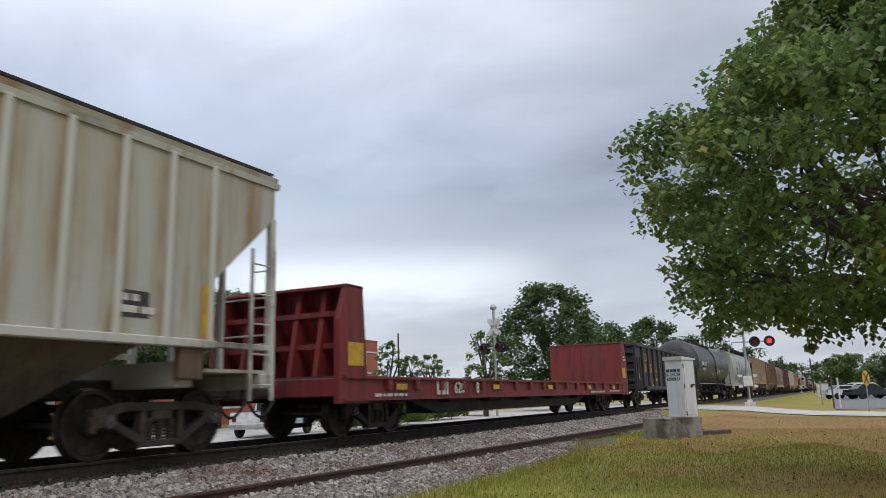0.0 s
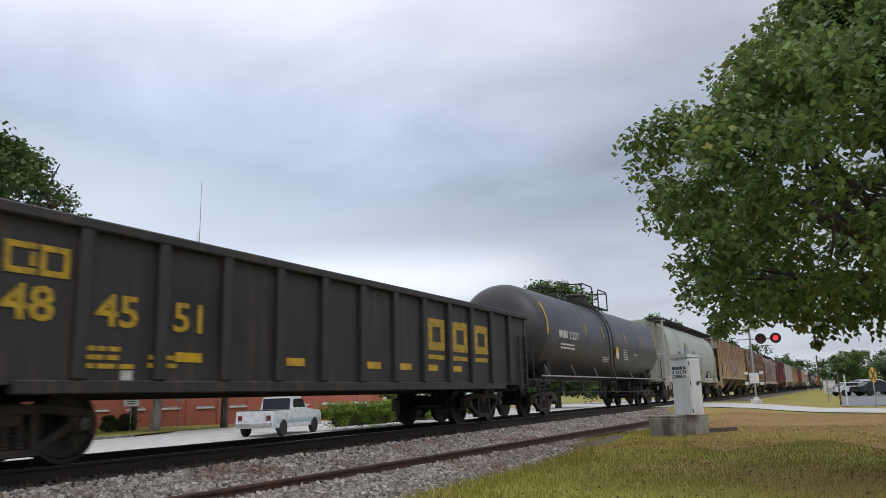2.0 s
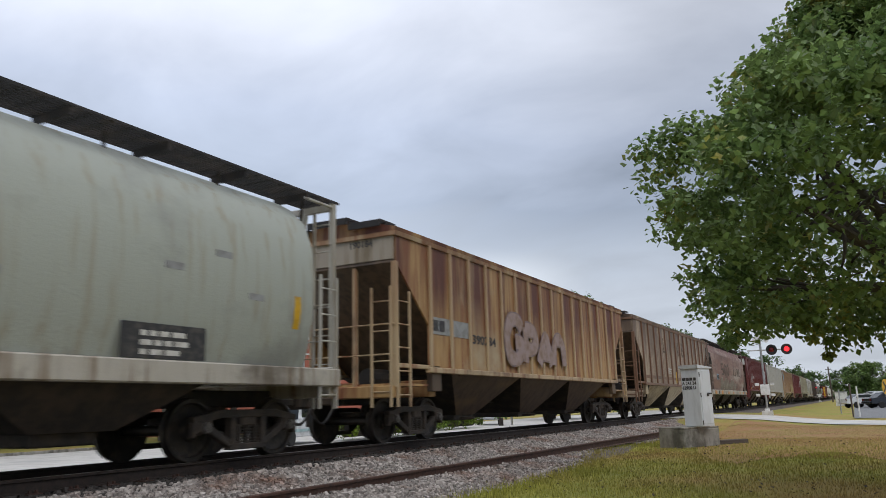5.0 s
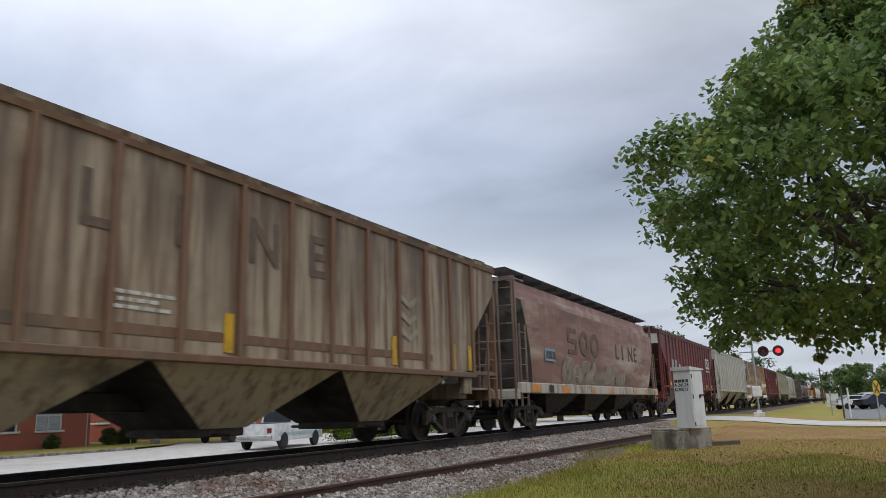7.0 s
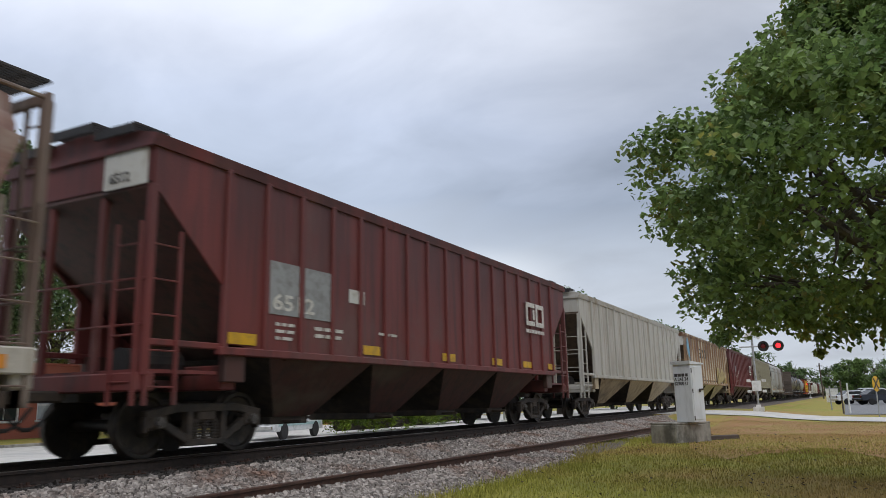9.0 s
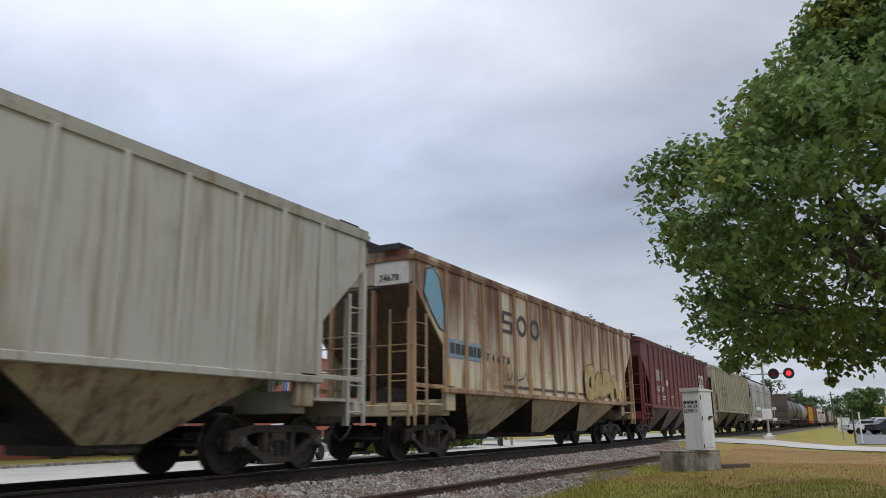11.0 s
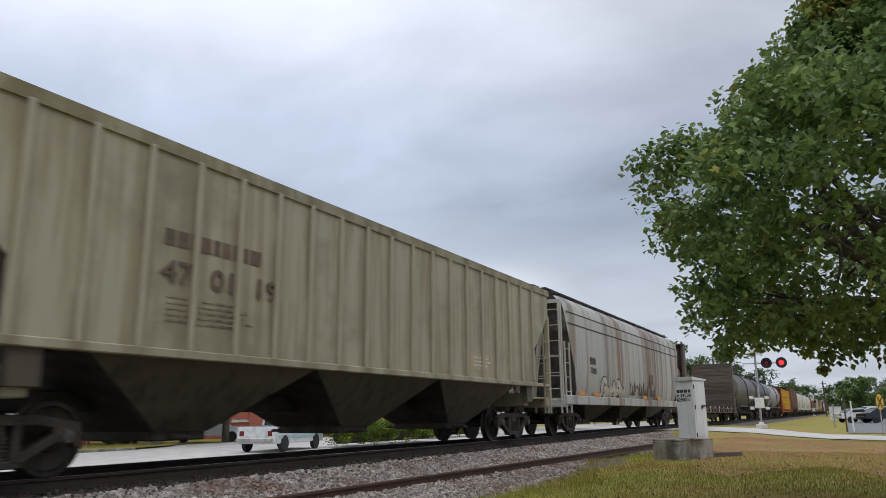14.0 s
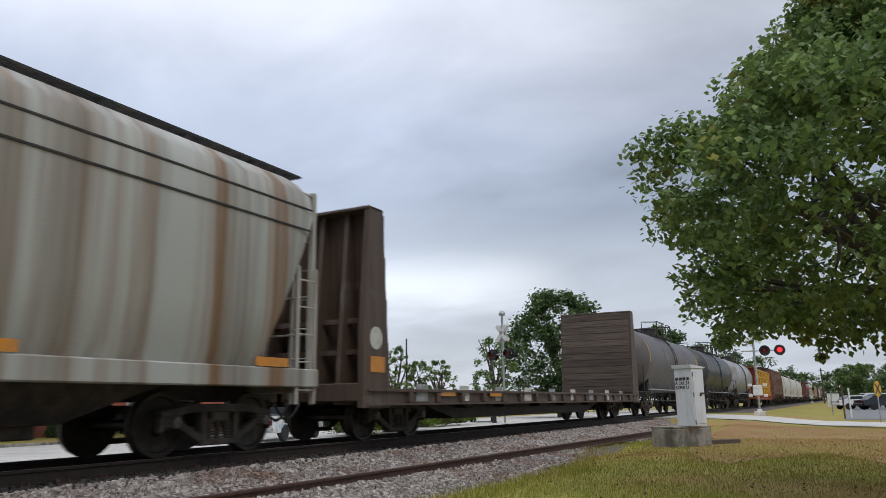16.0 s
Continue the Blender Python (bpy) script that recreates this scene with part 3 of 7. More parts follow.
def truck(parent, y):
    bol = new("truck", TRUCK["bolster"])
    bol.parent = parent
    bol.location = (0, y, 0)
    for k in ("side_frame", "side_frame_far"):
        o = new("side_frame", TRUCK[k])
        o.parent = bol
    for dy in (-0.18, 0.0, 0.18):
        o = new("spring", TRUCK["spring"])
        o.parent = bol
        o.location = (1.0, dy, 0)
    for e in (-0.92, 0.92):
        w = new("wheelset", TRUCK["wheelset"])
        w.parent = bol
        w.location = (0, e, WHEEL_R)
        WHEELSETS.append((w, e))
        o = new("bearing_cap", TRUCK["bearing_cap"])
        o.parent = bol
        o.location = (0, e, 0.49)


def running_gear(car, L, truck_in=1.75, sill=None, stub=False):
    sill = sill or black_steel
    truck(car, truck_in)
    truck(car, L - truck_in)
    for y, w in (((L / 2, L - 0.5),) if not stub else ((1.3, 2.2), (L - 1.3, 2.2))):
        bm = bmesh.new()
        box(bm, (0, y, 0.92), (0.36, w, 0.28), bevel=0.02)
        part("centre_sill", bm, sill, car)
    for e, d in ((0, -1), (L, 1)):
        bm = bmesh.new()
        box(bm, (0, e + d * 0.25, 0.86), (0.16, 0.75, 0.16), bevel=0.03)
        box(bm, (0.03, e + d * 0.68, 0.86), (0.26, 0.30, 0.28), bevel=0.05)
        box(bm, (-0.06, e + d * 0.83, 0.86), (0.10, 0.16, 0.26), bevel=0.03)
        part("coupler", bm, grimy_steel, car, "rusty knuckle coupler")
        bm = bmesh.new()
        pts = [(0.22, e + d * (0.15 + 0.1 * i), 0.72 - 0.28 * math.sin(math.pi * i / 7)) for i in range(8)]
        pipe(bm, pts, 0.028, 6)
        part("air_hose", bm, black_steel, car)


def ladder(car, a, b, z0, z1, n, material, name="ladder", rung=0.014, stile=0.028):
    """Two stiles over the plan points a and b, with n rungs."""
    bm = bmesh.new()
    for p in (a, b):
        box(bm, (p[0], p[1], (z0 + z1) / 2), (stile * 1.6, stile * 1.6, z1 - z0))
    for i in range(n):
        z = z0 + (z1 - z0) * (i + 0.5) / n
        rod(bm, (a[0], a[1], z), (b[0], b[1], z), rung, 5)
    return part(name, bm, material, car)


def grating(car, L, x0, x1, z, y0, y1, material):
    """A roof walkway of bars that one can see through."""
    bm = bmesh.new()
    n = 12
    for i in range(n):
        x = x0 + (x1 - x0) * i / (n - 1)
        box(bm, (x, (y0 + y1) / 2, z), (0.016, y1 - y0, 0.035))
    k = int((y1 - y0) / 0.30)
    for i in range(k + 1):
        box(bm, ((x0 + x1) / 2, y0 + (y1 - y0) * i / k, z), (x1 - x0, 0.02, 0.02))
    for i in range(0, k + 1, 5):
        box(bm, ((x0 + x1) / 2, y0 + (y1 - y0) * i / k, z - 0.07), (x1 - x0, 0.04, 0.12))
    return part("running_board", bm, material, car, "dark steel grating roof walkway")


def patch(car, name, y0, y1, z0, z1, material, x=1.592, label=""):
    """A thin painted plate on the near side."""
    bm = bmesh.new()
    box(bm, (x, (y0 + y1) / 2, (z0 + z1) / 2), (0.006, y1 - y0, z1 - z0))
    return part(name, bm, material, car, label)


def stroke(bm, pts, w, x, lift=0.0, climb=0.0004):
    """A flat painted stroke along (y, z) points at the side's plane x (a number or a function of z)."""
    f = x if callable(x) else (lambda z: x)
    n = len(pts)
    L_, R_ = [], []
    for i, (y, z) in enumerate(pts):
        a, b = pts[max(0, i - 1)], pts[min(n - 1, i + 1)]
        d = Vector((b[0] - a[0], b[1] - a[1]))
        d = d.normalized() if d.length > 1e-6 else Vector((1, 0))
        k = w * (0.5 + 0.04 * math.sin(i * 0.7))
        lift += climb
        L_.append(bm.verts.new((f(z + d.x * k) + lift, y - d.y * k, z + d.x * k)))
        R_.append(bm.verts.new((f(z - d.x * k) + lift, y + d.y * k, z - d.x * k)))
    for i in range(n - 1):
        bm.faces.new((L_[i], L_[i + 1], R_[i + 1], R_[i]))


def curve_through(pts, steps=5):
    """A smooth line through the points."""
    out = []
    for i in range(len(pts) - 1):
        p0, p1, p2, p3 = pts[max(0, i - 1)], pts[i], pts[i + 1], pts[min(len(pts) - 1, i + 2)]
        for k in range(steps):
            t = k / steps
            out.append(tuple(0.5 * (2 * b + (c - a) * t + (2 * a - 5 * b + 4 * c - d) * t * t + (3 * b - a - 3 * c + d) * t ** 3) for a, b, c, d in zip(p0, p1, p2, p3)))
    return out + [pts[-1]]


# bent strokes of sprayed tags, in boxes one wide and one high
HOOK = [[(0.95, 0.80), (0.70, 1.0), (0.30, 0.95), (0.08, 0.55), (0.22, 0.12), (0.62, 0.05), (0.92, 0.25), (0.90, 0.45), (0.55, 0.45)]]
ARCH = [[(0.10, 0.0), (0.15, 0.55), (0.40, 0.78), (0.72, 0.70), (0.85, 0.35), (0.88, 0.0)]]
LOOP = [[(0.15, 0.0), (0.20, 0.50), (0.18, 0.98)], [(0.18, 0.92), (0.70, 0.88), (0.85, 0.60), (0.60, 0.38), (0.25, 0.40)]]
TENT = [[(0.05, 0.0), (0.28, 0.55), (0.52, 0.85), (0.75, 0.50), (0.92, 0.0)], [(0.25, 0.35), (0.75, 0.33)]]
CROSS = [[(0.10, 0.05), (0.45, 0.45), (0.95, 1.0)], [(0.20, 0.75), (0.50, 0.42), (0.90, 0.02)]]
WAVE = [[(0.05, 0.85), (0.20, 0.15), (0.42, 0.10), (0.50, 0.65), (0.62, 0.12), (0.82, 0.15), (0.95, 0.90)]]
GLYPHS = [HOOK, ARCH, LOOP, TENT, CROSS, WAVE]


def graffiti(car, y0, z0, width, height, x, outline, fill, order, rise=(1.0,), gauge=0.30):
    """A sprayed tag: fat bent strokes with a dark edge, one glyph beside the other; rise sets each one's height."""
    bf, bo = bmesh.new(), bmesh.new()
    w = width / len(order)
    for k, g in enumerate(order):
        hh = height * rise[k % len(rise)]
        for line in GLYPHS[g]:
            pts = curve_through([(y0 + w * (k + 0.02 + 1.02 * u), z0 + hh * (0.10 + 0.86 * v)) for u, v in line])
            if fill:
                stroke(bo, pts, w * gauge + 0.09, x, 0.003 + 0.0006 * k, 0.00006)
                stroke(bf, pts, w * gauge, x, 0.009 + 0.0006 * k, 0.00006)
            else:
                stroke(bo, pts, w * gauge * 0.4, x, 0.004 + 0.0006 * k, 0.00006)
    g = part("graffiti", bo, outline, car, "sprayed graffiti outlines")
    if fill:
        part("graffiti_fill", bf, fill, g)
    else:
        bf.free()
    return g


def bars(car, y0, z0, rows, width, material, x=1.592, h=0.045, gap=0.045, seed=1):
    """Small lettering too far off to read: rows of short bars."""
    rng = random.Random(seed)
    bm = bmesh.new()
    for r in range(rows):
        y = y0
        while y < y0 + width * rng.uniform(0.8, 1.0):
            w = rng.uniform(0.08, 0.26)
            box(bm, (x, y + w / 2, z0 - r * (h + gap)), (0.005, w, h))
            y += w + 0.05
    return part("small_lettering", bm, material, car)


def darken_slopes(bay):
    """Bay sheets facing along the train or down: near-black, grime with shade painted in."""
    bay.data.materials.append(bay_grime_shade)
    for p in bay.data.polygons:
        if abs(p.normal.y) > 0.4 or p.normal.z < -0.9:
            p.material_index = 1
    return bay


def rib_hopper(u, L, label, paint, rib_paint=None, bay_paint=None, end_paint=None, ribs=13, bays=3, top=4.3, sill_z=1.5, marks=None, sill_paint=None, side_walk=False, slope_shade=None):
    """A covered hopper car with posts down its sides; u is its front end along the train."""
    car = thing("hopper_car", label, "freight car", pose(TRACK_X, u, 0), "train")
    car["u"] = u
    rib_paint, bay_paint, end_paint, sill_paint = rib_paint or paint, bay_paint or paint, end_paint or paint, sill_paint or paint
    X, cut, ct, cb = 1.56, 1.42, 3.62, 2.42
    side = [(0.10, top), (0.10, ct), (cut, cb), (cut, sill_z), (L - cut, sill_z), (L - cut, cb), (L - 0.10, ct), (L - 0.10, top)]
    for s in (1, -1):
        bm = bmesh.new()
        prism(bm, side, "x", s * X - 0.02, s * X + 0.02)
        part("side_sheet", bm, paint, car)
    bm = bmesh.new()
    prism(bm, [(-1.60, top - 0.06), (1.60, top - 0.06), (1.62, top + 0.03), (0.9, top + 0.20), (0, top + 0.25), (-0.9, top + 0.20), (-1.62, top + 0.03)], "y", 0.06, L - 0.06)
    part("roof", bm, paint, car)
    bm = bmesh.new()
    prism(bm, [(-1.615, top - 0.15), (1.615, top - 0.15), (1.635, top - 0.06), (-1.635, top - 0.06)], "y", 0.02, L - 0.02)
    part("top_chord", bm, rib_paint, car)
    for e, d in ((0, 1), (L, -1)):
        bm = bmesh.new()
        box(bm, (0, e + d * 0.10, (top + ct) / 2), (2 * X - 0.04, 0.05, top - ct - 0.1))
        part("end_panel", bm, end_paint, car)
        # a dark tone given here paints in the shade of the open end
        bm = bmesh.new()
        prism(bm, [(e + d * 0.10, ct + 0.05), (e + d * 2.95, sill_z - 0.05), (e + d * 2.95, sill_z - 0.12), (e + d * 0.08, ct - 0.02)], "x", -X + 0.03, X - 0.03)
        part("slope_sheet", bm, slope_shade or bay_paint, car)
        bm = bmesh.new()
        box(bm, (0, e + d * 0.16, 1.02), (3.1, 0.30, 0.24), bevel=0.02)
        box(bm, (0, e + d * 0.80, 1.16), (3.0, 1.3, 0.05))
        box(bm, (0, e + d * 1.75, 1.10), (2.9, 0.30, 0.36), bevel=0.02)
        part("end_sill", bm, sill_paint, car)
        for s in (1, -1):
            for nm, c, sz in (("corner_post", (s * (X - 0.02), e + d * 0.12, (ct + 1.1) / 2), (0.13, 0.10, ct - 1.1)),
                              ("end_post", (s * 0.55, e + d * 0.16, (ct + 1.1) / 2), (0.10, 0.09, ct - 1.1)),
                              ("step_rail", (s * (X - 0.03), e + d * 1.0, 1.53), (0.10, 1.8, 0.09)),
                              ("jacking_pad", (s * (X - 0.06), e + d * 1.75, 1.28), (0.14, 0.42, 0.50))):
                bm = bmesh.new()
                box(bm, c, sz, bevel=0.012)
                part(nm, bm, bay_paint if nm == "jacking_pad" else rib_paint, car)
        for z in (1.75, 2.35):
            bm = bmesh.new()
            rod(bm, (-X, e + d * 0.05, z), (X, e + d * 0.05, z), 0.016, 5)
            part("grab_rail", bm, rib_paint, car)
        ladder(car, (X + 0.03, e + d * 0.12), (X + 0.03, e + d * 0.60), 0.72, 3.05, 5, rib_paint)
        ladder(car, (X - 0.05, e + d * 0.0), (X - 0.50, e + d * 0.0), 0.72, 3.1, 4, rib_paint, "end_ladder")
    grating(car, L, -0.5, 0.5, top + 0.32, -0.1, L + 0.1, black_steel)
    if side_walk:
        grating(car, L, 0.95, 1.55, top + 0.10, 0.1, L - 0.1, black_steel)
    for e in (-0.05, L - 0.55):
        grating(car, L, -1.30, -0.52, top + 0.19, e, e + 0.6, black_steel)
        grating(car, L, 0.52, 1.30, top + 0.19, e, e + 0.6, black_steel)
    # posts
    bm = bmesh.new()
    box(bm, (0, 0, (top - 0.12 + sill_z) / 2), (0.07, 0.10, top - 0.12 - sill_z), bevel=0.015)
    me = None
    for i in range(ribs):
        y = cut + 0.05 + (L - 2 * cut - 0.1) * i / (ribs - 1)
        for s in (1, -1):
            if me is None:
                o = part("rib", bm, rib_paint, car)
                me = o.data
            else:
                o = new("rib", me)
                o.parent = car
            o.location = (s * (X + 0.045), y, 0)
    # side sills and the bays under them
    for s in (1, -1):
        bm = bmesh.new()
        box(bm, (s * (X + 0.01), L / 2, sill_z - 0.03), (0.14, L - 2 * cut + 0.1, 0.12), bevel=0.015)
        part("side_sill", bm, rib_paint, car)
    span = (L - 2 * 2.55) / bays
    for i in range(bays):
        a, b = 2.55 + span * i, 2.55 + span * (i + 1)
        m = (a + b) / 2
        bm = bmesh.new()
        t = [(-X + 0.05, a, sill_z - 0.06), (X - 0.05, a, sill_z - 0.06), (X - 0.05, b, sill_z - 0.06), (-X + 0.05, b, sill_z - 0.06)]
        k = [(-0.80, m - 0.50, 0.50), (0.80, m - 0.50, 0.50), (0.80, m + 0.50, 0.50), (-0.80, m + 0.50, 0.50)]
        loft(bm, [k, t])
        bay = darken_slopes(part("hopper_bay", bm, bay_paint, car))
        bm = bmesh.new()
        box(bm, (0, m, 0.46), (1.5, 1.0, 0.18), bevel=0.02)
        rod(bm, (-1.15, m - 0.2, 0.42), (1.15, m - 0.2, 0.42), 0.03, 6)
        part("outlet_gate", bm, grimy_steel, bay)
    running_gear(car, L)
    bm = bmesh.new()
    rod(bm, (0.6, 0.5, 1.3), (0.6, 1.5, 1.3), 0.22, 12)
    part("air_tank", bm, black_steel, car)
    if marks:
        marks(car, L)
    return car


def shell_hopper(u, L, label, paint, sections, slant=0.25, sill_paint=None, walk_x=1.15, walk_z=None, marks=None, end_paint=None, seams=(), wide_walk=True, end_in=0.75):
    """A covered hopper with a smooth bulging shell: sections of (half width, height) from the sill to the crown."""
    car = thing("hopper_car", label, "freight car", pose(TRACK_X, u, 0), "train")
    car["u"] = u
    sill_paint, end_paint = sill_paint or paint, end_paint or paint
    z0, z1 = sections[0][1], sections[-1][1]
    ring = [(x, z) for x, z in sections] + [(-x, z) for x, z in sections[::-1] if x > 0]
    bm = bmesh.new()
    rings = []
    steps = [0.0, 0.02] + [i / 24 for i in range(1, 24)] + [0.98, 1.0]
    for f in steps:
        r = []
        for x, z in ring:
            inset = slant * (1 - min(1, (z - z0) / (0.75 * (z1 - z0)))) + end_in
            pull = 0.97 if f in (0.0, 1.0) else 1.0
            y = inset + (L - 2 * inset) * f
            r.append((x * pull, y, z0 + (z - z0) * (0.99 if pull < 1 else 1)))
        rings.append(r)
    loft(bm, rings)
    shell = smooth(part("shell", bm, paint, car), 40)
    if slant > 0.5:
        # end sheets under the roof are near-black: the void's shade painted in, with grime
        shell.data.materials.append(end_grime_shade)
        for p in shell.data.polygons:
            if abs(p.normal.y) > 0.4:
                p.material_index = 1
    for zs in seams:
        xs = np.interp(zs, [s[1] for s in sections], [s[0] for s in sections]) + 0.008
        bm = bmesh.new()
        box(bm, (xs, L / 2, zs), (0.02, L - 2 * (end_in + 0.05 + slant * (1 - min(1, (zs - z0) / (0.75 * (z1 - z0))))), 0.03))
        part("seam", bm, black_steel, car)
    for s in (1, -1):
        bm = bmesh.new()
        box(bm, (s * 1.50, L / 2, z0 - 0.06), (0.16, L - 0.1, 0.30), bevel=0.02)
        part("side_sill", bm, sill_paint, car)
    for e, d in ((0, 1), (L, -1)):
        bm = bmesh.new()
        box(bm, (0, e + d * 0.14, 1.04), (3.0, 0.26, 0.26), bevel=0.02)
        box(bm, (0, e + d * 0.6, 1.18), (2.9, 1.1, 0.05))
        part("end_sill", bm, sill_paint, car)
        bm = bmesh.new()
        for s in (1, -1):
            box(bm, (s * 1.42, e + d * 0.10, 2.75), (0.09, 0.09, 3.2))
            box(bm, (s * 0.60, e + d * 0.20, 2.7), (0.14, 0.08, 3.1), Matrix.Rotation(radians(9 * s), 4, "Y"))
            strut(bm, (s * 1.42, e + d * 0.10, 4.32), (s * 1.42, e + d * 0.9, 4.32), 0.05, 0.05)
        strut(bm, (-1.3, e + d * 0.12, 1.5), (-1.3, e + d * 0.9, 2.5), 0.06, 0.08)
        box(bm, (0, e + d * 0.08, 4.33), (2.9, 0.08, 0.12))
        for z in (1.9, 2.55):
            rod(bm, (-1.45, e + d * 0.05, z), (1.45, e + d * 0.05, z), 0.016, 5)
        part("end_frame", bm, end_paint, car)
        ladder(car, (1.53, e + d * 0.12), (1.53, e + d * 0.58), 0.72, 3.0, 5, end_paint)
        ladder(car, (1.40, e + d * 0.02), (0.95, e + d * 0.02), 0.72, 4.3, 7, end_paint, "end_ladder")
    if wide_walk:
        wz = walk_z or z1 - 0.02
        grating(car, L, walk_x - 0.75, walk_x, wz, -0.05, L + 0.05, black_steel)
        grating(car, L, -walk_x, -walk_x + 0.75, wz, -0.05, L + 0.05, black_steel)
        for k in range(9):
            yy = 0.5 + (L - 1.0) * k / 8
            for s in (1, -1):
                bm = bmesh.new()
                rod(bm, (s * (walk_x - 0.4), yy, wz), (s * (walk_x - 0.45), yy, z1 - 0.35), 0.03, 6)
                part("walk_bracket", bm, black_steel, car)
    else:
        grating(car, L, -0.45, 0.45, z1 + 0.05, -0.05, L + 0.05, black_steel)
    bays = 3
    span = (L - 2 * 2.5) / bays
    for i in range(bays):
        a, b = 2.5 + span * i, 2.5 + span * (i + 1)
        m = (a + b) / 2
        bm = bmesh.new()
        loft(bm, [[(-0.8, m - 0.6, 0.5), (0.8, m - 0.6, 0.5), (0.8, m + 0.6, 0.5), (-0.8, m + 0.6, 0.5)],
                  [(-1.36, a, z0), (1.36, a, z0), (1.36, b, z0), (-1.36, b, z0)]])
        bay = darken_slopes(part("hopper_bay", bm, grimy_steel, car))
        bm = bmesh.new()
        box(bm, (0, m, 0.42), (1.3, 0.9, 0.18), bevel=0.02)
        part("outlet_gate", bm, grimy_steel, bay)
    running_gear(car, L)
    if marks:
        marks(car, L)
    return car


def gondola(u, L, label, paint, marks=None, top=2.86, ribs=13):
    car = thing("gondola_car", label, "freight car", pose(TRACK_X, u, 0), "train")
    car["u"] = u
    X = 1.50
    for s in (1, -1):
        bm = bmesh.new()
        box(bm, (s * X, L / 2, (top + 0.95) / 2), (0.05, L - 0.1, top - 0.95))
        part("side_sheet", bm, paint, car)
        bm = bmesh.new()
        box(bm, (s * (X + 0.03), L / 2, top), (0.20, L - 0.02, 0.14), bevel=0.02)
        part("top_chord", bm, paint, car)
        bm = bmesh.new()
        box(bm, (s * (X + 0.03), L / 2, 0.92), (0.14, L - 3.4, 0.16), bevel=0.015)
        part("side_sill", bm, paint, car)
    bm = bmesh.new()
    box(bm, (0, 0, (top + 0.95) / 2), (0.10, 0.17, top - 1.05), bevel=0.02)
    me = None
    for i in range(ribs):
        y = 1.28 + (L - 2.56) * i / (ribs - 1)
        for s in (1, -1):
            if me is None:
                o = part("rib", bm, paint, car)
                me = o.data
            else:
                o = new("rib", me)
                o.parent = car
            o.location = (s * (X + 0.07), y, 0)
    bm = bmesh.new()
    box(bm, (0, L / 2, 1.06), (2.95, L - 0.1, 0.10))
    part("floor", bm, grimy_steel, car)
    for e, d in ((0, 1), (L, -1)):
        bm = bmesh.new()
        box(bm, (0, e + d * 0.05, (top + 0.95) / 2), (2.95, 0.06, top - 0.95))
        box(bm, (0, e + d * 0.03, top), (3.1, 0.22, 0.14), bevel=0.02)
        for z in (1.25, 1.70, 2.12, 2.52):
            box(bm, (0, e - d * 0.04, z), (2.9, 0.16, 0.13), bevel=0.03)
        for s in (1, -1):
            box(bm, (s * 1.48, e + d * 0.05, 1.9), (0.16, 0.16, 1.9), bevel=0.02)
        part("end_wall", bm, paint, car)
        ladder(car, (X + 0.08, e + d * 0.15), (X + 0.08, e + d * 0.62), 0.75, 2.3, 4, paint)
        bm = bmesh.new()
        box(bm, (0, e + d * 0.2, 0.98), (2.9, 0.5, 0.25), bevel=0.02)
        part("end_sill", bm, paint, car)
    running_gear(car, L, 2.0)
    if marks:
        marks(car, L)
    return car


